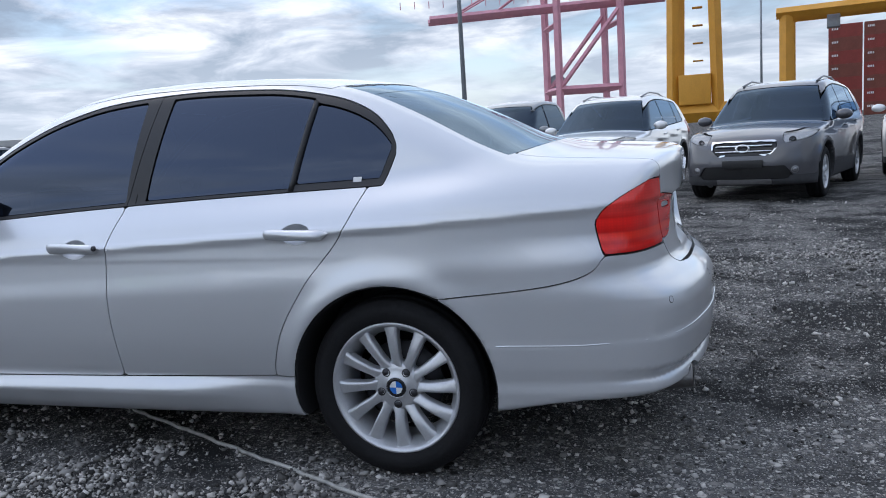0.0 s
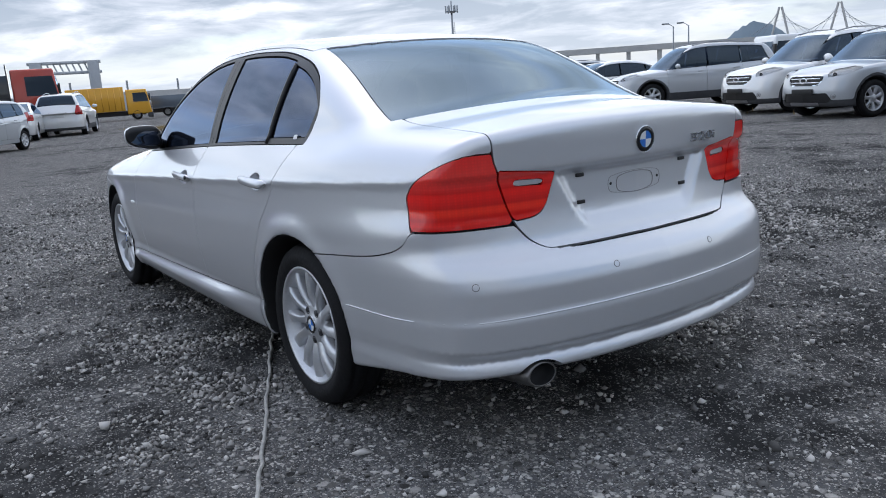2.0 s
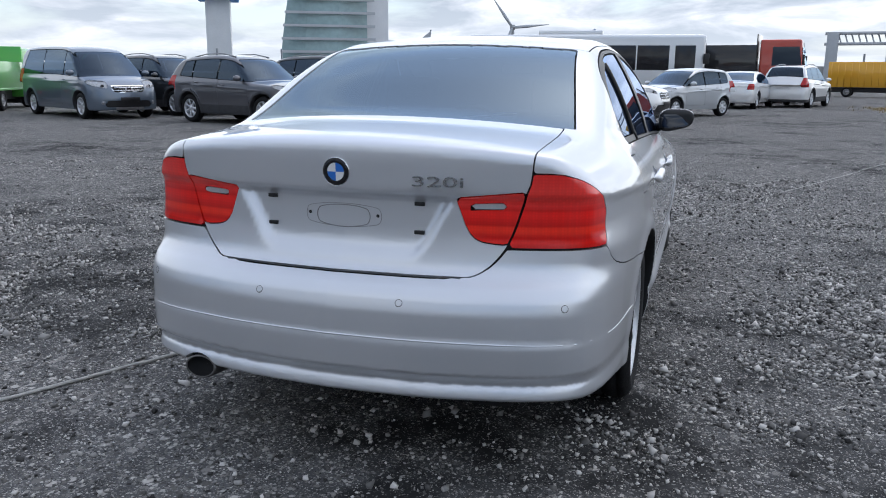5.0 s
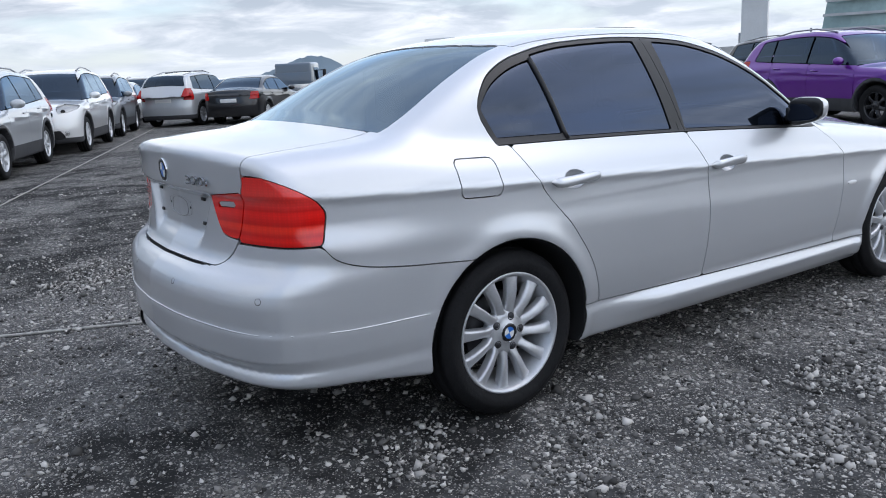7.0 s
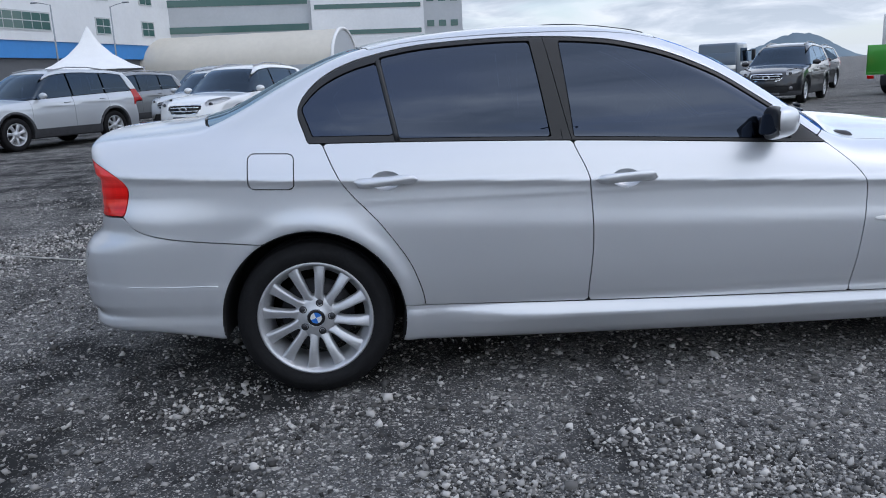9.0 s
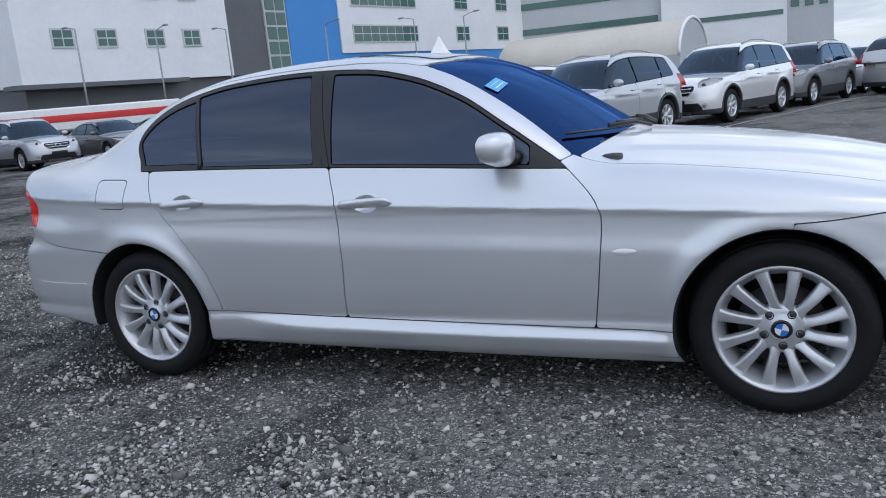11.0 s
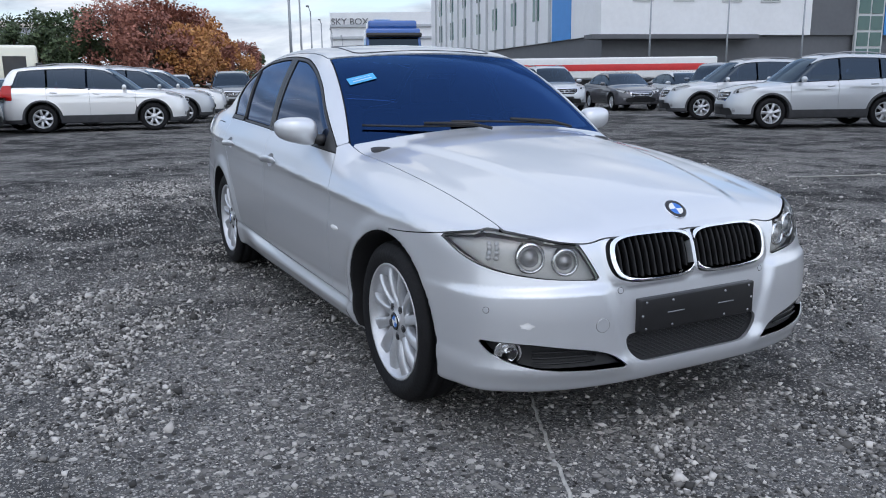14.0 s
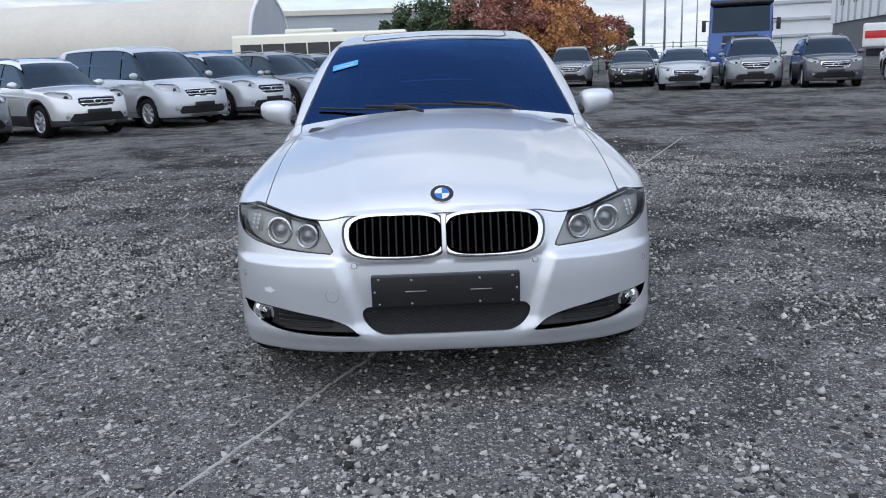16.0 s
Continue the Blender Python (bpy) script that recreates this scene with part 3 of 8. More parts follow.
def in_headlight(p):
    return np.minimum.reduce([Z(p) - lamp_low(A(p)), front_border(p) - 0.004 - Z(p), A(p) - 0.39 - (Z(p) - 0.578) * 0.5, X(p) - 1.66])


def in_kidney(p, g=0.0):
    a, z = A(p), Z(p)
    dx = (a - 0.170) / 0.158
    dz = (z - 0.634) / 0.066
    skew = 0.10 * np.clip(dx, 0, 1) * np.clip(-dz, 0, 1)
    return np.minimum((1 - (np.abs(dx) ** 4 + np.abs(dz) ** 4) ** 0.25 - skew) * 0.07 - g, X(p) - 1.8)


def in_intake(p, g=0.0):
    z = Z(p)
    return np.minimum(smin(smin(0.385 - z - g, z - 0.285 - g, 0.005), 0.262 + (z - 0.285) * 0.55 - A(p) - g, 0.06), X(p) - 1.8)


fog_high = spline((0.30, 0.280), (0.36, 0.325), (0.42, 0.346), (0.52, 0.364), (0.62, 0.379), (0.76, 0.390), (0.8, 0.392))
fog_bottom = spline((0.30, 0.282), (0.5, 0.290), (0.6, 0.300), (0.68, 0.320), (0.735, 0.350), (0.765, 0.395))


def in_fog(p, g=0.0):
    return np.minimum.reduce([fog_high(A(p)) - Z(p) - g, Z(p) - fog_bottom(A(p)) - g, X(p) - 1.7])


def in_trunk(p):
    return np.minimum.reduce([trunk_half(Z(p)) - A(p), Z(p) - 0.664, np.where(Z(p) > 1.0, -1.87 + 0.26 * A(p) ** 2 - X(p), -2.0 - X(p))])


def in_tail_lamp(p):
    return np.minimum.reduce([lamp_front(Z(p)) - X(p), Z(p) - 0.747, 0.968 - Z(p), A(p) - trunk_half(Z(p))])


def in_trunk_lamp(p):
    return np.minimum.reduce([Z(p) - lamp2_low(A(p)), 0.892 + (A(p) - 0.362) * 0.11 - Z(p), trunk_half(Z(p)) - A(p) - GAP, -1.9 - X(p)])


def in_rear_bumper(p):
    border = np.where(X(p) > -2.09, bumper_top(X(p)), 0.745)
    return np.minimum.reduce([border - Z(p), -1.40 - X(p), -np.minimum(in_trunk(p) + 0.004, 1)])


def in_door(p, front):
    x, z = X(p), Z(p)
    first = (x - door_mid(z), door_front(z) - x) if front else (x - door_rear(z), door_mid(z) - x)
    return np.minimum.reduce([*first, z - sill_top(x), dlo_low(x) - z, A(p) - 0.6])


def in_sill(p):
    x, z = X(p), Z(p)
    return np.minimum.reduce([sill_top(x) - z, x + 1.2, 1.2 - x, A(p) - 0.6])


def in_fender(p):
    x, z = X(p), Z(p)
    return np.minimum.reduce([x - door_front(z), z - np.where(x > 1.42, front_border(p), 0), A(p) - hood_edge(x), 2.0 - x, z - np.where(x < 1.2, sill_top(x), 0),
                              dlo_low(np.minimum(x, 0.72)) + 0.5 * np.maximum(x - 0.60, 0) + 0.01 - z])


def in_fuel(p):
    dx, dz = np.abs(X(p) + 1.503) - 0.086, np.abs(Z(p) - 0.897 + 0.0475 * (X(p) + 1.503)) - 0.065
    return np.minimum(0.022 - (np.hypot(np.maximum(dx + 0.022, 0), np.maximum(dz + 0.022, 0)) + np.minimum(np.maximum(dx + 0.022, dz + 0.022), 0)), -p[:, 1] - 0.5)


def minus(*fs):
    return lambda p: -np.maximum.reduce([f(p) for f in fs]) - GAP


def inside(f, g=GAP):
    return lambda p: f(p) - g


HANDLES = ((-0.287, 0.805), (-1.205, 0.841))


def in_cup(p):
    r = np.minimum.reduce([np.hypot((X(p) - xa - 0.132) / 0.058, (Z(p) - zc - 0.004) / 0.035) for xa, zc in HANDLES])
    return np.minimum((1 - r) * 0.035, A(p) - 0.6)


def in_well(p):
    r = np.minimum(np.hypot(X(p) - AXLES[0], Z(p) - HUB_Z), np.hypot(X(p) - AXLES[1], Z(p) - HUB_Z))
    return ARCH_R + 0.004 - r


silver_car = thing("saloon_car", pose(0, 0, 0), "silver metallic four-door saloon car parked on grey gravel", "car")
right_side, left_side = (lambda p: -p[:, 1]), (lambda p: p[:, 1])

hood = panel("bonnet", SKIN, [inside(in_hood)], SILVER, silver_car)
bumper_f = panel("front_bumper", SKIN, [inside(in_front_bumper), minus(in_well), minus(in_headlight), minus(lambda p: np.minimum(in_kidney(p, -0.012), A(p) - 0.010)), minus(in_intake), minus(in_fog)], SILVER, silver_car, 0.03)
bumper_r = panel("rear_bumper", SKIN, [inside(in_rear_bumper), minus(in_well), minus(in_tail_lamp),
                                       lambda p: np.maximum(np.hypot((p[:, 1] - 0.50) / 0.085, (Z(p) - 0.27) / 0.065) - 1, X(p) + 2.2)], SILVER, silver_car, 0.03)
trunk = panel("boot_lid", SKIN, [inside(in_trunk), minus(in_trunk_lamp)], SILVER, silver_car)
roof = panel("roof_panel", SKIN, [inside(in_roof, 0.003)], SILVER, silver_car)
screen = panel("windscreen", SKIN, [inside(in_screen, 0.004)], SCREEN_GLASS, silver_car, 0.004, 0.004, "blue tinted windscreen")
rear_screen = panel("rear_window", SKIN, [inside(in_rear_screen, 0.004)], REAR_GLASS, silver_car, 0.004, 0.004)
for side, sgn in ((left_side, 1), (right_side, -1)):
    doors = []
    for front in (True, False):
        doors.append(panel("front_door" if front else "rear_door", SKIN, [inside(lambda p: in_door(p, front)), side, minus(in_well), lambda p: -in_cup(p)], SILVER, silver_car, 0.02))
    panel("sill", SKIN, [inside(in_sill), side, minus(in_well)], SILVER, silver_car, 0.02)
    panel("front_wing", SKIN, [inside(in_fender), side, minus(in_well)], SILVER, silver_car, 0.02)
    others = [in_roof, in_screen, in_rear_screen, in_hood, in_front_bumper, in_trunk, in_rear_bumper, in_tail_lamp, in_dlo, in_sill, in_fender,
              lambda p: in_door(p, True), lambda p: in_door(p, False)]
    if sgn < 0:
        others.append(in_fuel)
    panel("side_frame", SKIN, [minus(*others, in_well), side, lambda p: Z(p) - 0.19, lambda p: np.maximum(A(p) - 0.56, Z(p) - 0.8)], SILVER, silver_car, 0.02)
    # window surround and panes
    quarter = lambda p: -1.022 - 0.2 * (Z(p) - 0.985) - X(p)
    b_rear = lambda p: -0.427 - 0.149 * (Z(p) - 0.962) - X(p)
    b_front = lambda p: X(p) + 0.338 + 0.076 * (Z(p) - 0.957)
    triangle = lambda p: 0.515 - X(p)
    pane_a = lambda p: np.minimum(in_dlo(p, 0.026), quarter(p) - 0.008)
    pane_b = lambda p: np.minimum.reduce([in_dlo(p, 0.014), -quarter(p) - 0.008, b_rear(p)])
    pane_c = lambda p: np.minimum.reduce([in_dlo(p, 0.014), b_front(p), triangle(p)])
    for ahead in (1, -1):
        panel("window_surround", SKIN, [inside(in_dlo), minus(pane_a, pane_b, pane_c), lambda p: ahead * (X(p) - door_mid(Z(p))) - 0.0015, side], BLACK_TRIM, silver_car, 0.012, 0.001)
    for f in (pane_a, pane_b, pane_c):
        panel("side_window", SKIN, [inside(f), side], SIDE_GLASS, silver_car, 0.004, 0.006)
    # lamps
    panel("tail_lamp", SKIN, [inside(in_tail_lamp, 0.003), side], RED_LENS, silver_car, 0.012, 0.0, "red tail lamp on the wing")
    clear = lambda p: np.minimum.reduce([0.008 - np.abs(Z(p) - 0.868 - 0.05 * (A(p) - 0.45)), 0.05 - np.abs(A(p) - 0.455)])
    panel("boot_lamp", SKIN, [inside(in_trunk_lamp, 0.002), minus(clear), side], RED_LENS, silver_car, 0.012, 0.0, "red tail lamp on the boot lid")
    panel("reversing_lamp", SKIN, [inside(in_trunk_lamp, 0.003), clear, side], ALLOY, silver_car, 0.008, 0.002, "clear reversing lamp strip")
    panel("headlamp_cover", SKIN, [inside(in_headlight, 0.003), side], LAMP_CLEAR, silver_car, 0.01, 0.001, "hazy clear headlamp cover")
    for end in (1, -1):
        panel("wheel_arch_liner", SKIN, [inside(in_well, 0), side, lambda p: end * X(p)], DARK_INSIDE, silver_car, 0.0)
panel("fuel_flap", SKIN, [inside(in_fuel), right_side], SILVER, silver_car)
# dark liner under all panels, open at the glass
panel("inner_shell", SKIN, [minus(lambda p: in_screen(p, 0.02), lambda p: in_rear_screen(p, 0.02), lambda p: in_dlo(p, 0.02), in_headlight, in_fog, in_cup, lambda p: in_kidney(p, -0.005)),
                            lambda p: Z(p) - 0.10], DARK_INSIDE, silver_car, 0.0, 0.018)


def wheel_parts(parent, radius, width, rim_r, spokes, rim_mat=ALLOY, detail=1.0, badge=True, disc=True):
    """A wheel under parent, its axle along y with the outer face towards +y, centred on the tyre."""
    w = width / 2
    seg = int(64 * detail)
    prof = [(rim_r - 0.012, -w * 0.75), (rim_r + 0.004, -w * 0.86), (rim_r + 0.02, -w * 0.93), ((rim_r + radius) / 2, -w), (radius - 0.035, -w * 0.95), (radius - 0.012, -w * 0.82),
            (radius - 0.002, -w * 0.62), (radius - 0.010, -w * 0.60), (radius - 0.010, -w * 0.50), (radius - 0.001, -w * 0.48), (radius, -w * 0.10), (radius - 0.009, -w * 0.08), (radius - 0.009, w * 0.08), (radius, w * 0.10), (radius - 0.001, w * 0.48), (radius - 0.010, w * 0.50), (radius - 0.010, w * 0.60), (radius - 0.002, w * 0.62), (radius - 0.012, w * 0.82), (radius - 0.035, w * 0.95),
            ((rim_r + radius) / 2, w), (rim_r + 0.02, w * 0.93), (rim_r + 0.004, w * 0.86), (rim_r - 0.012, w * 0.75)]
    tb = lathe_bm(prof, seg)
    tyre = part("tyre", tb, RUBBER, parent)
    hub_y = w * 0.70
    one = not badge                       # plain cast wheels are one piece
    rb = lathe_bm([(rim_r - 0.002, w * 0.80), (rim_r + 0.004, w * 0.86), (rim_r + 0.001, w * 0.89), (rim_r - 0.006, w * 0.88), (rim_r - 0.012, w * 0.76), (rim_r - 0.034, w * 0.40),
                   (rim_r - 0.038, -w * 0.5), (rim_r - 0.02, -w * 0.85)], seg)
    hub_prof = [(0.0005, hub_y + 0.004), (0.034, hub_y + 0.004), (0.040, hub_y - 0.002), (0.062, hub_y - 0.003), (0.078, hub_y - 0.007), (0.088, hub_y - 0.016), (0.090, hub_y - 0.04), (0.05, hub_y - 0.05)]
    if one:
        lathe_bm(hub_prof, 24, bm=rb)
    else:
        part("rim", rb, rim_mat, parent)
        part("hub", lathe_bm(hub_prof, 40), rim_mat, parent)
    # slim spokes that flare into the dish, one edge standing higher than the other
    for k in range(spokes):
        a = 2 * math.pi * k / spokes
        bm = rb if one else bmesh.new()
        rows = []
        n = 9
        for i in range(n):
            s = i / (n - 1)
            rr = 0.070 + (rim_r - 0.008 - 0.070) * s
            half = (0.0146 + 0.0085 * s + 0.012 * max(0.0, 0.16 - s) / 0.16 + 0.012 * max(0.0, s - 0.85) / 0.15) * (12.0 / spokes)
            yo = hub_y - 0.006 + 0.010 * math.sin(math.pi * s) + 0.006 * s
            row = []
            for cx, cy in ((-1, -0.034), (-0.97, -0.010), (-0.82, 0.0015), (-0.45, 0.002), (0.2, -0.002), (0.75, -0.006), (0.97, -0.013), (1, -0.034)):
                row.append(bm.verts.new(Matrix.Rotation(a + 0.05 * s, 4, "Y") @ Vector((cx * half, yo + cy, rr))))
            rows.append(row)
        for r0, r1 in zip(rows, rows[1:]):
            for j in range(7):
                bm.faces.new((r0[j], r1[j], r1[j + 1], r0[j + 1]))
        if not one:
            part("spoke", bm, rim_mat, parent)
    if one:
        part("rim", rb, rim_mat, parent)
    if disc:
        part("brake_disc", lathe_bm([(0.05, 0.005), (0.145, 0.005), (0.145, -0.012), (0.05, -0.012)], 40), DARK_METAL, parent)
    if badge:
        for k in range(5):
            a = 2 * math.pi * (k + 0.5) / 5
            m = Matrix.Translation((math.sin(a) * 0.060, hub_y - 0.002, math.cos(a) * 0.060))
            part("wheel_bolt", lathe_bm([(0.0003, 0.002), (0.007, 0.002), (0.009, -0.001), (0.0145, 0.0005), (0.016, -0.006)], 16, m=m), DARK_METAL, parent)
        roundel(parent, Matrix.Translation((0, hub_y + 0.0045, 0)), 0.034)
    return tyre


def roundel(parent, m, rad):
    """A round badge facing +y: black ring, and a disc in blue and white quarters."""
    ring = lathe_bm([(rad * 0.66, 0.0022), (rad * 0.70, 0.0028), (rad * 0.94, 0.0028), (rad, 0.0005), (rad, -0.003)], 32, m=m)
    part("badge_ring", ring, GLOSS_BLACK, parent)
    for k in range(4):
        bm = bmesh.new()
        c = bm.verts.new(m @ Vector((0, 0.002, 0)))
        arc = []
        for j in range(9):
            a = math.pi / 2 * (k + j / 8)
            arc.append(bm.verts.new(m @ Vector((math.cos(a) * rad * 0.67, 0.002, math.sin(a) * rad * 0.67))))
        for p, q in zip(arc, arc[1:]):
            bm.faces.new((c, q, p))
        part("badge_quarter", bm, BLUE if k % 2 else WHITE, parent, smooth=False)
    part("badge_rim", lathe_bm([(rad, 0.0005), (rad + 0.0012, 0.002), (rad + 0.0025, 0.0), (rad + 0.0025, -0.003)], 32, m=m), CHROME, parent)


def cast(f, p0, p1):
    """The first point on the way from p0 to p1 that lies in the body, and the normal there. Whole rows of points at once."""
    p0, p1 = np.atleast_2d(p0).astype(float), np.atleast_2d(p1).astype(float)
    lo, hi = np.zeros(len(p0)), np.ones(len(p0))
    for n in (40, 30, 20):
        s = np.linspace(0, 1, n)
        w = lo[:, None] + (hi - lo)[:, None] * s
        q = p0[:, None] + (p1 - p0)[:, None] * w[..., None]
        v = f(*q.reshape(-1, 3).T).reshape(len(p0), n)
        k = np.maximum(np.argmax(v < 0, 1), 1)
        at = np.arange(len(p0))
        lo, hi = w[at, k - 1], w[at, k]
    p = p0 + (p1 - p0) * hi[:, None]
    g = gradient(f, p, 0.004)
    return p, g / np.linalg.norm(g, axis=1)[:, None]


def side_points(xs, zs, sgn):
    xs, zs = np.broadcast_arrays(np.asarray(xs, float), np.asarray(zs, float))
    one = np.ones(len(xs))
    p, n = cast(saloon, np.stack([xs, sgn * one, zs], 1), np.stack([xs, sgn * 0.4 * one, zs], 1))
    return [(Vector(a), Vector(b)) for a, b in zip(p, n)]


def end_points(ys, zs, front):
    ys, zs = np.broadcast_arrays(np.asarray(ys, float), np.asarray(zs, float))
    one = np.ones(len(ys))
    p, n = cast(saloon, np.stack([(2.3 if front else -2.55) * one, ys, zs], 1), np.stack([(1.2 if front else -1.5) * one, ys, zs], 1))
    return [(Vector(a), Vector(b)) for a, b in zip(p, n)]


def side_point(x, z, sgn):
    return side_points([x], [z], sgn)[0]


def end_point(y, z, front):
    return end_points([y], [z], front)[0]


def top_point(x, y):
    p, n = cast(saloon, [[x, y, 1.5]], [[x, y, 0.4]])
    return Vector(p[0]), Vector(n[0])


def facing(p, n, up=(0, 0, 1)):
    """A frame at p whose y axis is n and whose z axis is nearest up."""
    n = Vector(n).normalized()
    x = n.cross(Vector(up)).normalized()
    z = x.cross(n)
    return Matrix.Translation(p) @ Matrix((x, n, z)).transposed().to_4x4()


# wheels
wheel = new("wheel")
wheel.parent = silver_car
wheel_parts(wheel, 0.312, 0.205, 0.224, 12)
wheel.matrix_world = pose(-1.38, 0.735, HUB_Z)
for x, sgn, turn in ((-1.38, -1, 20), (1.38, 1, 50), (1.38, -1, 75)):
    w2 = copy_thing(wheel, pose(x, sgn * 0.735, HUB_Z, 0, turn, 0 if sgn > 0 else 180))

SLAT_BLACK = material("satin_black_slat", (0.012, 0.012, 0.013), 0.55, Specular_IOR_Level=0.3)
LAMP_GREY = mottled(material("lamp_housing_grey", (0.42, 0.42, 0.41), 0.38, 0.35), 8, 0.15)
# mirror colour darkened to stand for the dark ground reflected in it
MIRROR_DARK = material("darkened_mirror", (0.07, 0.075, 0.085), 0.04, 1.0)
# grilles: chrome surrounds and upright slats
for sgn in (1, -1):
    side = (lambda p: p[:, 1]) if sgn > 0 else (lambda p: -p[:, 1])
    panel("kidney_surround", SKIN, [lambda p: np.minimum(in_kidney(p, -0.009), A(p) - 0.011), minus(in_kidney), side], CHROME, silver_car, 0.03, -0.006, "chrome grille surround")
    kg = new("kidney_grille")
    kg.parent = silver_car
    for k in range(11):
        a = 0.030 + 0.0275 * k
        zz = [q for q in np.linspace(0.56, 0.71, 61) if in_kidney(np.array([[2.0, a, q]]))[0] > 0.002]
        if len(zz) < 3:
            continue
        pts = [(e.x - 0.012, e.y, e.z) for e, _ in end_points(np.full(8, sgn * a), np.linspace(zz[0], zz[-1], 8), True)]
        bm = bmesh.new()
        rows = [[bm.verts.new((x + dx, y + dy, z)) for dx, dy in ((0.0, -0.0035), (0.004, 0), (0.0, 0.0035), (-0.035, 0.0035), (-0.035, -0.0035))] for x, y, z in pts]
        for r0, r1 in zip(rows, rows[1:]):
            for j in range(5):
                bm.faces.new((r0[j], r0[(j + 1) % 5], r1[(j + 1) % 5], r1[j]))
        part("slat", bm, SLAT_BLACK, kg)
    # fog lamp pod and its lamp
    panel("fog_insert", SKIN, [inside(in_fog, 0.001), side], BLACK_TRIM, silver_car, -0.027, 0.03)
    for q in range(3):
        zl = 0.312 + 0.018 * q
        pts = []
        for a in np.linspace(0.40 + 0.03 * (2 - q) * 0.3, 0.615, 9):
            if fog_high(a) - 0.004 > zl > fog_bottom(a) + 0.002:
                e, _ = end_point(sgn * a, zl, True)
                pts.append((e.x - 0.022, e.y, e.z))
        if len(pts) > 2:
            part("fog_slat", tube_bm(pts, 0.0035, 6), BLACK_TRIM, silver_car)
    e, n = end_point(sgn * 0.688, 0.345, True)
    n = Vector((0.92, sgn * 0.38, 0)).normalized()
    fog = new("fog_lamp"); fog.parent = silver_car
    m = facing(e - n * 0.020, n)
    part("lens", lathe_bm([(0.0005, 0.018), (0.022, 0.016), (0.036, 0.007), (0.041, 0)], 24, m=m), LAMP_CLEAR, fog)
    part("reflector", lathe_bm([(0.006, 0.004), (0.010, -0.012), (0.028, -0.006), (0.041, 0.002), (0.046, 0.0)], 24, m=m), CHROME, fog)
    # headlamp: housing, two ringed projectors, corner reflectors
    panel("headlamp_housing", SKIN, [inside(in_headlight, 0.001), side], LAMP_GREY, silver_car, -0.029, 0.032)
    for a, z, rad in ((0.60, 0.652, 0.052), (0.495, 0.636, 0.047)):
        e, n = end_point(sgn * a, z, True)
        n = Vector((0.96, sgn * 0.28, 0.06)).normalized()
        m = facing(e - n * 0.027, n)
        part("projector_ring", lathe_bm([(rad * 0.74, 0.0), (rad * 0.78, 0.012), (rad * 0.92, 0.014), (rad, 0.004), (rad, -0.02)], 32, m=m), CHROME, silver_car)
        part("projector", lathe_bm([(0.0005, 0.016), (rad * 0.3, 0.013), (rad * 0.56, 0.002), (rad * 0.62, -0.01), (rad * 0.76, -0.004)], 28, m=m), STEEL, silver_car)
    for i in range(4):
        for j in range(2):
            a = 0.700 + 0.020 * j
            z = 0.655 + 0.017 * i
            e, n = end_point(sgn * (a - 0.004 * i), z, True)
            m = facing(e - n * 0.014, n)
            part("corner_reflector", lathe_bm([(0.0005, 0.002), (0.006, 0.0015), (0.0085, -0.002)], 8, m=m), ALLOY, silver_car)
    # door handles over their cups
    for xa, zc in HANDLES:
        xm = xa + 0.132
        p, n = side_point(xm, zc + 0.006, sgn)
        hd = new("door_handle"); hd.parent = silver_car
        bm = bmesh.new()
        rows = []
        bases = side_points([xm + (i / 14 * 2 - 1) * 0.121 for i in range(15)], [zc + 0.004] * 15, sgn)
        for i in range(15):
            s = i / 14 * 2 - 1
            hgt = 0.0165 * (1 - abs(s) ** 8) ** 0.5 + 0.002
            outw = 0.034 * (1 - abs(s) ** 8) ** 0.5 + 0.001
            q, nn = bases[i]
            base = q - nn * 0.002
            upv = Vector((0, 0, 1))
            rows.append([bm.verts.new(base + upv * hgt * math.sin(t) + nn * (outw * (0.45 + 0.55 * math.cos(t)) if math.cos(t) > -0.8 else 0.002)) for t in [2 * math.pi * k / 12 for k in range(12)]])
        for r0, r1 in zip(rows, rows[1:]):
            for k in range(12):
                bm.faces.new((r0[k], r0[(k + 1) % 12], r1[(k + 1) % 12], r1[k]))
        bm.faces.new(rows[0]); bm.faces.new(rows[-1])
        bmesh.ops.recalc_face_normals(bm, faces=bm.faces)
        part("grip", bm, SILVER, hd)
        cup = bmesh.new()
        tt = np.linspace(0, 2 * math.pi, 32, endpoint=False)
        rings = []
        for rad, deep in ((1.03, -0.0005), (0.98, 0.004), (0.88, 0.014), (0.65, 0.025), (0.35, 0.031), (0.02, 0.033)):
            rings.append([cup.verts.new(q - nn * deep) for q, nn in side_points(xm + np.cos(tt) * 0.058 * rad, zc + 0.004 + np.sin(tt) * 0.035 * rad, sgn)])
        for r0, r1 in zip(rings, rings[1:]):
            for k in range(32):
                cup.faces.new((r0[k], r0[(k + 1) % 32], r1[(k + 1) % 32], r1[k]))
        bmesh.ops.recalc_face_normals(cup, faces=cup.faces)
        part("handle_cup", cup, SILVER, hd)
        if xa > -0.5 and sgn > 0:
            q, nn = side_point(xa + 0.018, zc + 0.006, sgn)
            part("key_lock", lathe_bm([(0.0005, 0.002), (0.009, 0.002), (0.010, -0.004)], 16, m=facing(q + nn * 0.026, nn)), DARK_METAL, hd)
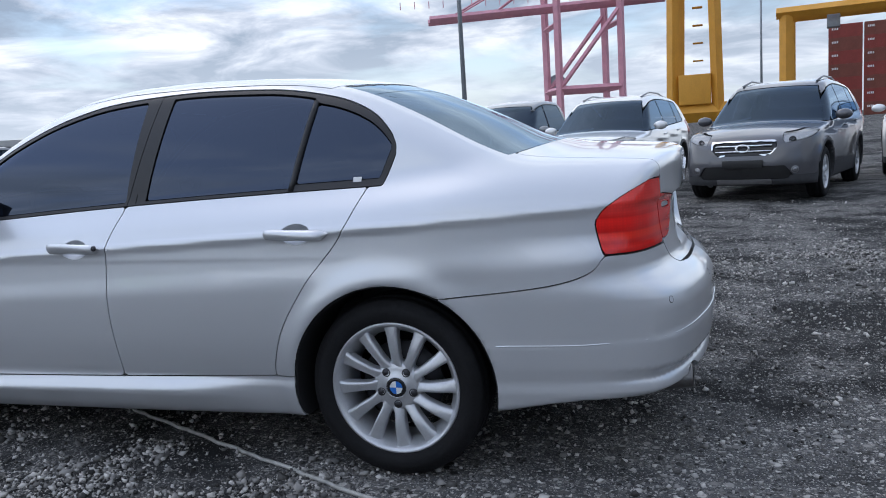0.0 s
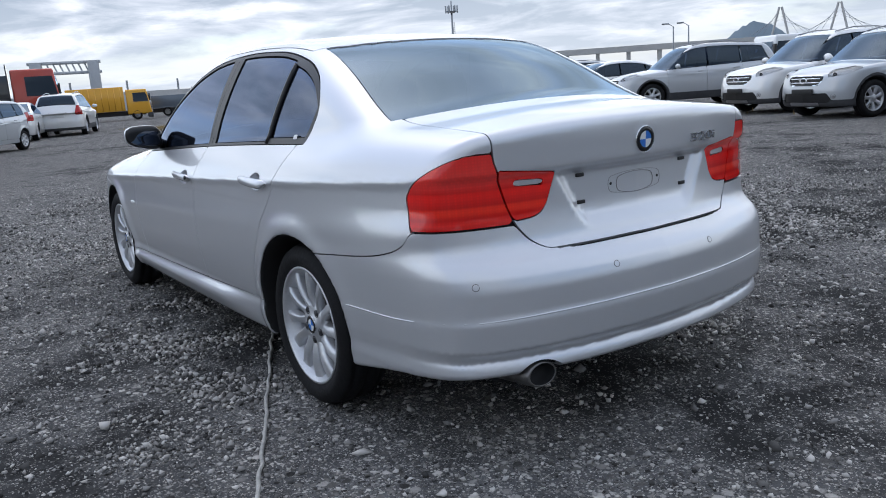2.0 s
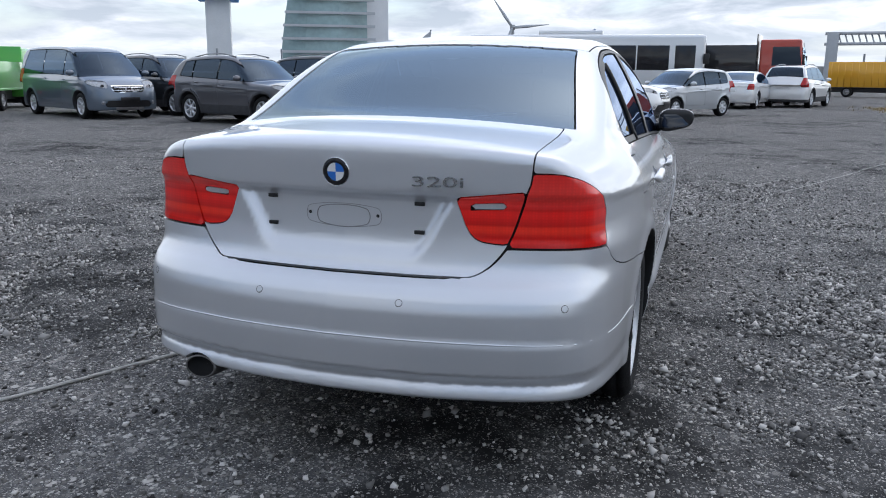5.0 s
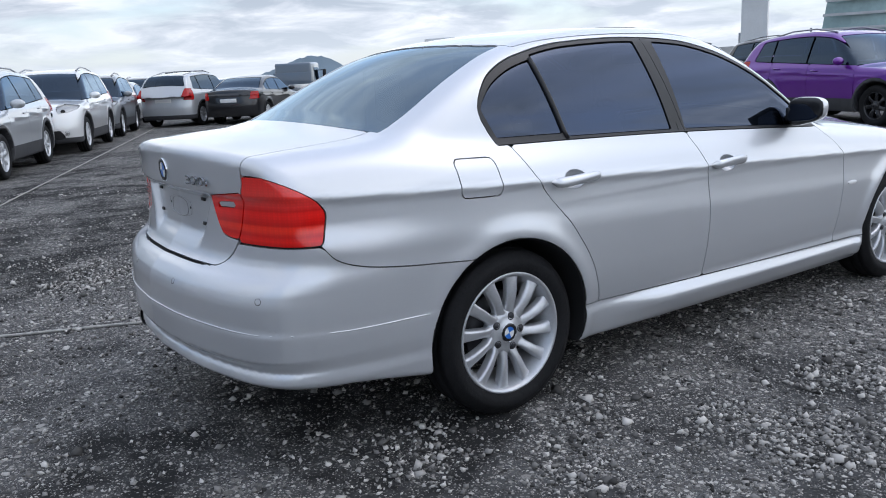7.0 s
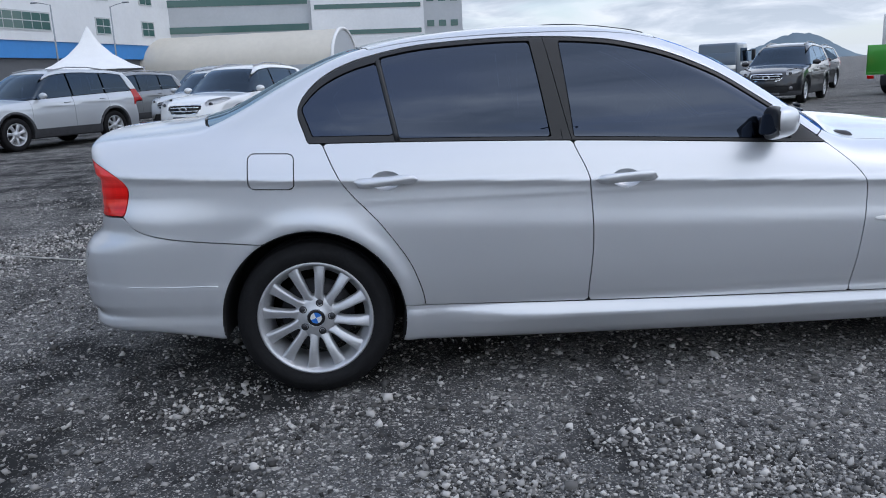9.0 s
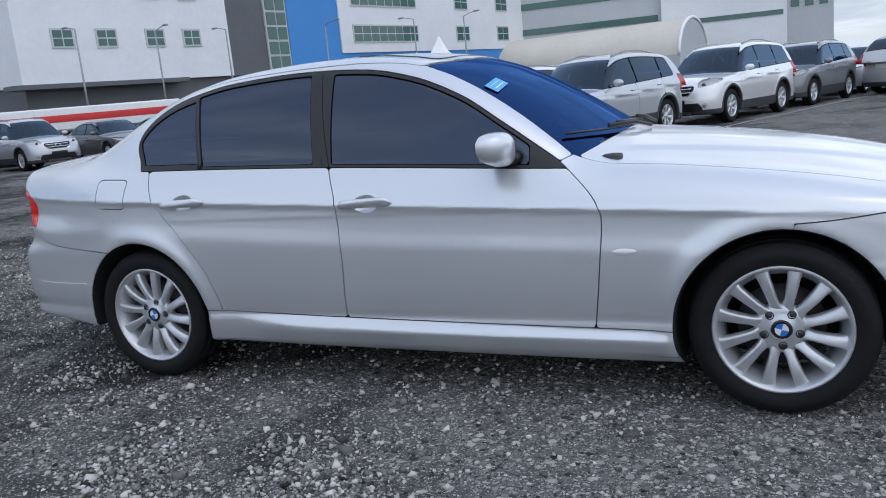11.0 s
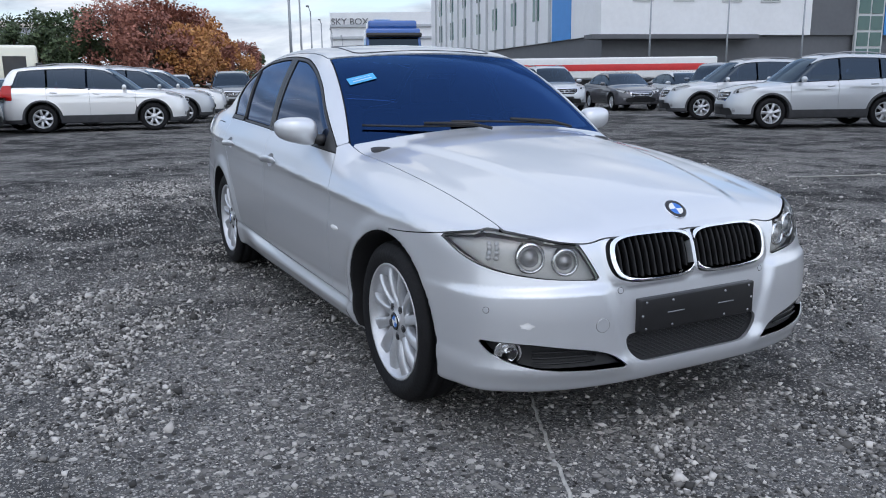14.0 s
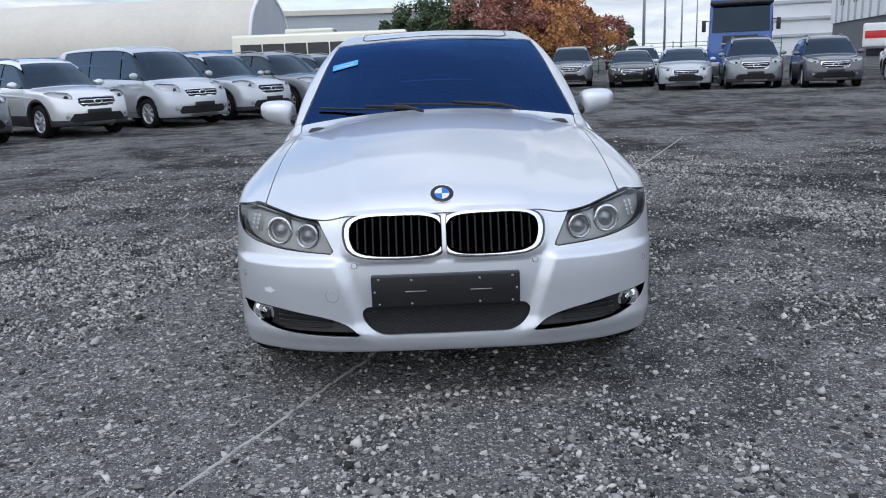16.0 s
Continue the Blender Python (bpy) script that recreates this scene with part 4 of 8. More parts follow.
    # bar between the rear panes, and the door joint on the pillar
    for x0, z0, x1, z1, rad, mt in ((-1.022, 0.985, -1.084, 1.290, 0.011, BLACK_TRIM), (-0.385, 0.962, -0.425, 1.345, 0.003, DARK_INSIDE)):
        s_ = np.linspace(0, 1, 10)
        part("window_bar", tube_bm([q - nn * 0.004 for q, nn in side_points(x0 + (x1 - x0) * s_, z0 + (z1 - z0) * s_, sgn)], rad, 8), mt, silver_car)
    # side repeater on the wing
    p, n = side_point(0.867, 0.603, sgn)
    bm = bmesh.new()
    bmesh.ops.create_uvsphere(bm, u_segments=16, v_segments=10, radius=1)
    bmesh.ops.transform(bm, matrix=facing(p, n) @ Matrix.Diagonal((0.044, 0.006, 0.011, 1)), verts=bm.verts)
    part("side_repeater", bm, WHITE, silver_car)
    # mirror
    mir = new("door_mirror"); mir.parent = silver_car
    bm = bmesh.new()
    bmesh.ops.create_uvsphere(bm, u_segments=32, v_segments=20, radius=1)
    for v in bm.verts:
        c = v.co
        sq = lambda q, e: math.copysign(abs(q) ** e, q)
        x, y, z = sq(c.x, 0.75), sq(c.y, 0.62), sq(c.z, 0.70)
        x = x * 0.070 if x > 0 else x * 0.032
        v.co = Vector((0.415 + x - 0.035 * max(y, 0) ** 2 * 0.8, sgn * (0.868 + y * 0.098), 0.995 + z * (0.062 - 0.012 * y) + 0.012 * y))
    bezel = bm.copy()
    for mesh_, keep_front in ((bm, True), (bezel, False)):
        mid_x = 0.404
        drop = [f for f in mesh_.faces if (f.calc_center_median().x + 0.028 * max((abs(f.calc_center_median().y) - 0.868) / 0.098, 0) ** 2 > mid_x) != keep_front]
        bmesh.ops.delete(mesh_, geom=drop, context="FACES")
    part("mirror_cap", bm, SILVER, mir)
    part("mirror_bezel", bezel, BLACK_TRIM, mir)
    gb2 = bmesh.new()
    bmesh.ops.create_uvsphere(gb2, u_segments=24, v_segments=12, radius=1)
    for v in gb2.verts:
        c = v.co
        sq = lambda q, e: math.copysign(abs(q) ** e, q)
        v.co = Vector((0.384 + c.x * 0.006 + 0.012 * c.z, sgn * (0.868 + sq(c.y, 0.6) * 0.084), 0.995 + sq(c.z, 0.65) * 0.048 + 0.010 * c.y))
    part("mirror_glass", gb2, MIRROR_DARK, mir)
    part("mirror_edge", box_bm(0.38, 0.42, min(sgn * 0.775, sgn * 0.80), max(sgn * 0.775, sgn * 0.80), 0.945, 1.01, 0.01), BLACK_TRIM, mir)
    part("mirror_foot", tube_bm([(0.47, sgn * 0.735, 0.945), (0.455, sgn * 0.775, 0.950), (0.43, sgn * 0.80, 0.960)], [0.032, 0.026, 0.024], 12), BLACK_TRIM, mir)

# lower intake: a lattice of crossing wires
lat = bmesh.new()
for d in (1, -1):
    for k in range(-32, 33):
        zq = np.linspace(0.288, 0.382, 12)
        yq = k * 0.026 + d * (zq - 0.335) * 1.9
        ok = in_intake(np.stack([np.full(12, 2.0), yq, zq], 1)) > 0.001
        pts = [(e.x - 0.018, e.y, e.z) for e, _ in end_points(yq[ok], zq[ok], True)] if ok.sum() > 2 else []
        if len(pts) > 2:
            tube_bm(pts, 0.0034, 4, lat, False)
part("intake_lattice", lat, BLACK_TRIM, silver_car)
panel("intake_back", SKIN, [inside(in_intake, 0.0)], DARK_INSIDE, silver_car, 0.0, 0.045)

# number plate carrier with its screws and slots
e, n = end_point(0, 0.445, True)
pc = new("plate_carrier"); pc.parent = silver_car
part("carrier", box_bm(2.098, 2.136, -0.262, 0.262, 0.388, 0.503, 0.006), BLACK_TRIM, pc)
for y, z in ((-0.235, 0.49), (-0.235, 0.40), (0.235, 0.49), (0.235, 0.40), (-0.12, 0.485), (0.12, 0.485), (-0.12, 0.40), (0.12, 0.40), (-0.25, 0.445), (0.25, 0.445)):
    part("screw", lathe_bm([(0.0003, 0.002), (0.004, 0.002), (0.005, -0.002)], 10, m=facing(Vector((2.1365, y, z)), (1, 0, 0))), STEEL, pc)
for y in (-0.105, 0.125):
    part("slot", box_bm(2.135, 2.1385, y - 0.038, y + 0.038, 0.4425, 0.4465, 0.001, 1), STEEL, pc)

# badges
e, n = top_point(2.0, 0.0)
roundel(silver_car, facing(e + n * 0.001, n, (-1, 0, 0.3)), 0.041)
e, n = end_point(0, 0.957, False)
roundel(silver_car, facing(e + n * 0.002, n), 0.041)


def lettering(body, m, size, mat, parent, depth=0.002, name="lettering"):
    cu = bpy.data.curves.new(name, "FONT")
    cu.body, cu.size, cu.extrude, cu.align_x, cu.align_y = body, size, depth, "CENTER", "CENTER"
    tmp = bpy.data.objects.new("tmp", cu)
    me = bpy.data.meshes.new_from_object(tmp)
    bpy.data.objects.remove(tmp)
    me.materials.append(mat)
    ob = new(name, me)
    ob.parent = parent
    ob.matrix_world = m
    return ob


e, n = end_point(-0.312, 0.938, False)
tx = (Vector((0, -1, 0)) - n * Vector((0, -1, 0)).dot(n)).normalized()
m = Matrix.Translation(e + n * 0.007) @ Matrix((tx, n.cross(tx), n)).transposed().to_4x4()
lettering("320i", m @ Matrix.Diagonal((2.2, 1, 1, 1)), 0.043, material("satin_chrome", (0.42, 0.43, 0.45), 0.22, 0.9), silver_car, 0.003, "model_lettering")

# plate pocket: pads, pressed oval and holes
for y, z in ((0.245, 0.866), (-0.245, 0.866), (0.245, 0.780), (-0.245, 0.780)):
    e, n = end_point(y, z, False)
    part("plate_pad", box_bm(e.x - 0.006, e.x + 0.004, y - 0.016, y + 0.016, z - 0.006, z + 0.006, 0.002), BLACK_TRIM, silver_car)
for hw, hh, zc, rad in ((0.088, 0.034, 0.818, 0.0016), (0.125, 0.036, 0.820, 0.0009)):
    pts = []
    for k in range(49):
        t = 2 * math.pi * k / 48
        y = math.copysign(min(abs(math.cos(t)) * 1.35, 1), math.cos(t)) * (hw - hh) + math.cos(t) * hh
        e, n = end_point(y, zc + hh * math.sin(t), False)
        pts.append(e + n * 0.0004)
    part("pressed_oval", tube_bm(pts, rad, 6, None, False), STEEL, silver_car)
for y in (0.113, -0.113):
    e, n = end_point(y, 0.822, False)
    part("plate_hole", lathe_bm([(0.0003, 0.001), (0.005, 0.001), (0.005, -0.002)], 10, m=facing(e, n)), DARK_INSIDE, silver_car)

# parking sensors, tow covers, scuff
for y, z, front in ((0.69, 0.59, 0), (-0.69, 0.59, 0), (0.228, 0.595, 0), (-0.228, 0.595, 0), (0.742, 0.492, 1), (-0.742, 0.492, 1), (0.32, 0.536, 1), (-0.32, 0.536, 1)):
    e, n = end_point(y, z, bool(front))
    m = facing(e, n)
    part("parking_sensor", lathe_bm([(0.0003, 0.0008), (0.0070, 0.0008), (0.0078, 0.0008), (0.0086, 0.0008), (0.0090, 0.0005), (0.0093, 0.0), (0.0094, -0.004)], 20, m=m), SILVER, silver_car)
    part("sensor_ring", lathe_bm([(0.0098, 0.0004), (0.0112, 0.0006), (0.0116, -0.002)], 20, m=m), BLACK_TRIM, silver_car)
e, n = end_point(-0.402, 0.434, True)
part("tow_cover", lathe_bm([(0.0003, 0.0008), (0.0200, 0.0008), (0.0212, 0.0008), (0.0222, 0.0008), (0.0226, 0.0006), (0.0232, 0.0), (0.0234, -0.003)], 28, m=facing(e, n)), SILVER, silver_car)
part("tow_cover_ring", lathe_bm([(0.0237, 0.0004), (0.0248, 0.0006), (0.025, -0.002)], 28, m=facing(e, n)), STEEL, silver_car)
scuff = bmesh.new()
pts = []
for k in range(18):
    t = 2 * math.pi * k / 18
    rr = 0.8 + 0.35 * math.sin(3 * t + 1) * math.cos(2 * t)
    e, n = end_point(-0.643 + math.cos(t) * 0.024 * rr, 0.443 + math.sin(t) * 0.013 * rr, True)
    pts.append(scuff.verts.new(e + n * 0.0012))
scuff.faces.new(pts)
part("scuff_patch", scuff, WHITE, silver_car, "white filler patch", False)

# bead along the lower edge of the rear bumper
bead = []
xs_ = np.linspace(-1.74, -2.08, 8)
low_z = lambda x: 0.468 + 0.02 * min(max((-x - 2.0) / 0.4, 0), 1)
for q, nn in side_points(xs_, [low_z(x) for x in xs_], 1):
    bead.append(q - nn * 0.0012)
for q, nn in end_points(np.linspace(0.76, -0.76, 41), np.full(41, 0.486), False):
    bead.append(Vector((q.x, q.y, low_z(q.x))) - nn * 0.0012)
for q, nn in side_points(xs_[::-1], [low_z(x) for x in xs_[::-1]], -1):
    bead.append(q - nn * 0.0012)
part("bumper_bead", tube_bm(bead, 0.003, 8), SILVER, silver_car)
# exhaust
EXHAUST = mottled(material("sooty_steel", (0.16, 0.155, 0.15), 0.38, 0.9), 20, 0.3)
tb = lathe_bm([(0.040, 0.06), (0.044, 0.062), (0.048, 0.055), (0.048, -0.22), (0.046, -0.22)], 32, "X")
bmesh.ops.transform(tb, matrix=Matrix.Translation((-2.275, 0.50, 0.282)) @ Matrix.Rotation(math.pi, 4, "Z") @ Matrix.Rotation(radians(-6), 4, "Y") @ Matrix.Diagonal((1, 1.25, 0.82, 1)), verts=tb.verts)
part("exhaust_pipe", tb, EXHAUST, silver_car)
tb = lathe_bm([(0.0005, 0.02), (0.045, 0.02), (0.046, 0.058)], 32, "X")
bmesh.ops.transform(tb, matrix=Matrix.Translation((-2.275, 0.50, 0.282)) @ Matrix.Rotation(math.pi, 4, "Z") @ Matrix.Rotation(radians(-6), 4, "Y") @ Matrix.Diagonal((1, 1.25, 0.82, 1)), verts=tb.verts)
part("exhaust_inside", tb, DARK_INSIDE, silver_car)
part("floor_pan", box_bm(-2.15, 1.95, -0.52, 0.52, 0.20, 0.34, 0.03), DARK_INSIDE, silver_car)

# wipers and cowl
for y0, y1 in ((0.38, -0.22), (-0.10, -0.62)):
    wi = new("wiper"); wi.parent = silver_car
    pts = []
    for k in range(9):
        y = y0 + (y1 - y0) * k / 8
        x = 0.79 - 0.36 * y * y + 0.02 - 0.05 * k / 8
        p, n = top_point(x, y)
        pts.append(p + n * 0.012)
    part("blade", tube_bm(pts, 0.0055, 6), BLACK_TRIM, wi)
    p2 = [pts[0] + Vector((0.06, 0.03, -0.012)), pts[1] + Vector((0.02, 0, 0.012)), pts[4] + Vector((0, 0, 0.014))]
    part("arm", tube_bm(p2, 0.008, 6), BLACK_TRIM, wi)
bm = bmesh.new()
rows = []
for k in range(21):
    y = -0.50 + 1.00 * k / 20
    r_ = []
    for x in (0.80 - 0.30 * y * y, 0.86 - 0.42 * y * y):
        p, n = top_point(x, y)
        r_.append(bm.verts.new(p + n * 0.001 + Vector((0, 0, -0.006))))
    rows.append(r_)
for r0, r1 in zip(rows, rows[1:]):
    bm.faces.new((r0[0], r0[1], r1[1], r1[0]))
bmesh.ops.recalc_face_normals(bm, faces=bm.faces)
part("cowl", bm, BLACK_TRIM, silver_car)

# stickers
STICKER = material("sticker_blue", (0.06, 0.38, 0.72), 0.4)


def patch_on(points, mat, name, parent, lift=0.0025):
    bm = bmesh.new()
    bm.faces.new([bm.verts.new(p) for p in points])
    return part(name, bm, mat, parent, smooth=False)


pts = []
for y, u in ((-0.565, 0.355), (-0.425, 0.318), (-0.425, 0.372), (-0.565, 0.410)):
    x = u - 0.29 * y * y + 0.03
    p, n = top_point(x, y)
    pts.append(p + n * 0.0015)
patch_on(pts, STICKER, "windscreen_sticker", silver_car)
for s0, s1 in ((0.30, 0.36), (0.62, 0.74)):
    bar = [pts[0].lerp(pts[3], s0), pts[1].lerp(pts[2], s0), pts[1].lerp(pts[2], s1), pts[0].lerp(pts[3], s1)]
    mid = sum(bar, Vector()) / 4
    patch_on([mid + (q - mid) * 0.7 + Vector((0.001, 0, 0.0015)) for q in bar], WHITE, "sticker_bar", silver_car)
pts = []
for x, z in ((-1.285, 1.006), (-1.255, 1.006), (-1.255, 1.022), (-1.285, 1.022)):
    p, n = side_point(x, z, 1)
    pts.append(p + n * 0.0005)
patch_on(pts, WHITE, "window_sticker", silver_car)

# sunroof seam and aerial fin
bm = bmesh.new()
loop = []
for k in range(64):
    t = 2 * math.pi * k / 64
    y = math.copysign(abs(math.cos(t)) ** 0.25, math.cos(t)) * 0.42
    x = -0.16 + math.copysign(abs(math.sin(t)) ** 0.25, math.sin(t)) * 0.21
    p, n = top_point(x, y)
    loop.append(p + n * 0.0004)
part("sunroof_seal", tube_bm(loop + loop[:1], 0.004, 6, bm, False), BLACK_TRIM, silver_car)

# inside: dashboard, seats, wheel, mirror
TRIM_IN = mottled(material("black_leather", (0.02, 0.02, 0.022), 0.6), 20, 0.2)
part("dashboard", box_bm(0.42, 0.85, -0.66, 0.66, 0.62, 0.93, 0.05, 3), TRIM_IN, silver_car)
st = lathe_bm([(0.175, 0.0), (0.19, 0.012), (0.20, 0.0), (0.19, -0.012), (0.175, 0.0)], 32, "X")
bmesh.ops.transform(st, matrix=Matrix.Translation((0.30, 0.36, 0.88)) @ Matrix.Rotation(radians(22), 4, "Y"), verts=st.verts)
part("steering_wheel", st, TRIM_IN, silver_car)
for y in (0.37, -0.37):
    seat = new("front_seat"); seat.parent = silver_car
    part("cushion", box_bm(-0.42, 0.10, y - 0.25, y + 0.25, 0.36, 0.56, 0.06, 3), TRIM_IN, seat)
    bk = box_bm(-0.07, 0.07, -0.24, 0.24, 0, 0.60, 0.06, 3)
    bmesh.ops.transform(bk, matrix=Matrix.Translation((-0.42, y, 0.50)) @ Matrix.Rotation(radians(-20), 4, "Y"), verts=bk.verts)
    part("backrest", bk, TRIM_IN, seat)
    part("headrest", box_bm(-0.71, -0.60, y - 0.13, y + 0.13, 1.05, 1.23, 0.04, 3), TRIM_IN, seat)
part("rear_bench", box_bm(-1.25, -0.72, -0.62, 0.62, 0.36, 0.58, 0.06, 3), TRIM_IN, silver_car)
bk = box_bm(-0.08, 0.08, -0.62, 0.62, 0, 0.52, 0.06, 3)
bmesh.ops.transform(bk, matrix=Matrix.Translation((-1.22, 0, 0.5)) @ Matrix.Rotation(radians(-25), 4, "Y"), verts=bk.verts)
part("rear_backrest", bk, TRIM_IN, silver_car)
part("parcel_shelf", box_bm(-1.82, -1.38, -0.58, 0.58, 0.985, 1.005, 0.008), TRIM_IN, silver_car)
part("interior_mirror", box_bm(0.16, 0.19, -0.12, 0.12, 1.245, 1.305, 0.014), BLACK_TRIM, silver_car)


# ---- other vehicles of the yard ----
SPECS = {
    "suv": dict(wb=2.64, xf=2.18, xr=-2.20, hw=0.90, top=[(-2.3, 1.08), (-1.6, 1.12), (0.2, 1.08), (0.95, 1.05), (1.5, 1.0), (1.95, 0.90), (2.12, 0.80), (2.25, 0.62)],
                cab=[(-2.30, 0.95), (-2.12, 1.22), (-1.95, 1.45), (-1.78, 1.56), (-1.2, 1.63), (-0.5, 1.655), (0.1, 1.61), (0.35, 1.53), (0.75, 1.26), (1.08, 1.02), (1.2, 0.95)],
                belt=[(-2.2, 1.16), (-1.0, 1.10), (1.2, 1.00)], ws=(0.30, 1.05), rw=(-2.10, -1.80), glass=(-1.72, 0.92), pillars=(-0.30, -1.25), lamp=(0.80, 0.075), tail=(0.98, 0.14),
                r=0.345, clad=0.46, doors=(0.88, -0.22, -1.20), grille=(0.72, 0.08), rails=True, lean=0.30),
    "big_suv": dict(wb=2.70, xf=2.28, xr=-2.36, hw=0.925, top=[(-2.45, 1.10), (-1.6, 1.14), (0.2, 1.11), (1.0, 1.09), (1.6, 1.04), (2.05, 0.94), (2.22, 0.82), (2.35, 0.62)],
                    cab=[(-2.45, 0.95), (-2.30, 1.22), (-2.15, 1.50), (-2.0, 1.63), (-1.2, 1.71), (-0.5, 1.73), (0.1, 1.69), (0.35, 1.61), (0.80, 1.31), (1.14, 1.05), (1.25, 0.98)],
                    belt=[(-2.3, 1.17), (-1.0, 1.13), (1.2, 1.05)], ws=(0.30, 1.12), rw=(-2.28, -2.0), glass=(-2.0, 0.98), pillars=(-0.25, -1.20), lamp=(0.84, 0.085), tail=(1.02, 0.15),
                    r=0.36, clad=0.44, doors=(0.92, -0.20, -1.22), grille=(0.76, 0.09), rails=True, lean=0.26),
    "sedan": dict(wb=2.78, xf=2.32, xr=-2.42, hw=0.90, top=[(-2.5, 0.98), (-2.3, 1.04), (-1.8, 1.07), (0.2, 1.0), (1.0, 0.96), (1.6, 0.90), (2.1, 0.78), (2.25, 0.68), (2.4, 0.52)],
                  cab=[(-2.1, 0.98), (-1.75, 1.10), (-1.3, 1.31), (-0.95, 1.41), (-0.5, 1.455), (0.0, 1.44), (0.3, 1.38), (0.75, 1.16), (1.12, 0.96), (1.3, 0.88)],
                  belt=[(-2.0, 1.03), (-1.0, 0.99), (1.2, 0.92)], ws=(0.25, 1.08), rw=(-1.80, -1.05), glass=(-1.45, 0.95), pillars=(-0.28, -1.10), lamp=(0.68, 0.065), tail=(0.86, 0.09),
                  r=0.32, clad=0.0, doors=(0.86, -0.24, -1.15), grille=(0.60, 0.08), rails=False, lean=0.42),
    "van": dict(wb=3.2, xf=2.52, xr=-2.58, hw=0.96, top=[(-2.7, 1.15), (0.5, 1.15), (1.5, 1.14), (1.9, 1.07), (2.3, 0.92), (2.45, 0.80), (2.6, 0.6)],
                cab=[(-2.68, 0.95), (-2.58, 1.40), (-2.48, 1.78), (-2.3, 1.88), (-1.2, 1.92), (0.2, 1.90), (0.7, 1.84), (1.0, 1.72), (1.5, 1.36), (1.85, 1.08), (2.0, 0.98)],
                belt=[(-2.5, 1.16), (0, 1.14), (1.8, 1.07)], ws=(0.95, 1.82), rw=(-2.56, -2.40), glass=(-2.30, 1.62), pillars=(0.55, -0.85), lamp=(0.84, 0.10), tail=(1.05, 0.20),
                r=0.34, clad=0.0, doors=(1.55, 0.50, -0.75), grille=(0.78, 0.07), rails=False, lean=0.16),
    "hatch": dict(wb=2.38, xf=1.80, xr=-1.80, hw=0.80, top=[(-1.9, 1.0), (0.2, 1.0), (0.9, 0.97), (1.4, 0.88), (1.65, 0.76), (1.85, 0.58)],
                  cab=[(-1.90, 0.90), (-1.75, 1.15), (-1.55, 1.38), (-1.3, 1.45), (-0.5, 1.485), (0.0, 1.45), (0.3, 1.36), (0.75, 1.10), (1.02, 0.94), (1.2, 0.86)],
                  belt=[(-1.8, 1.06), (-0.8, 1.0), (1.1, 0.92)], ws=(0.22, 1.0), rw=(-1.74, -1.42), glass=(-1.40, 0.86), pillars=(-0.20, -1.0), lamp=(0.74, 0.09), tail=(0.92, 0.14),
                  r=0.29, clad=0.0, doors=(0.75, -0.18, -0.98), grille=(0.62, 0.05), rails=False, lean=0.30),
    "pickup": dict(wb=3.06, xf=2.30, xr=-2.62, hw=0.92, top=[(-2.7, 1.08), (-0.9, 1.10), (0.9, 1.10), (1.5, 1.06), (2.0, 0.97), (2.2, 0.86), (2.35, 0.62)],
                   cab=[(-1.15, 0.95), (-0.98, 1.30), (-0.86, 1.62), (-0.7, 1.72), (-0.1, 1.75), (0.3, 1.70), (0.55, 1.60), (0.95, 1.28), (1.22, 1.06), (1.35, 0.98)],
                   belt=[(-2.3, 1.14), (-1.0, 1.12), (1.2, 1.06)], ws=(0.48, 1.18), rw=(-1.05, -0.88), glass=(-0.82, 1.04), pillars=(0.10, -5), lamp=(0.86, 0.085), tail=(0.95, 0.14),
                   r=0.37, clad=0.46, doors=(1.0, 0.12, -0.80), grille=(0.78, 0.09), rails=False, lean=0.22),
}


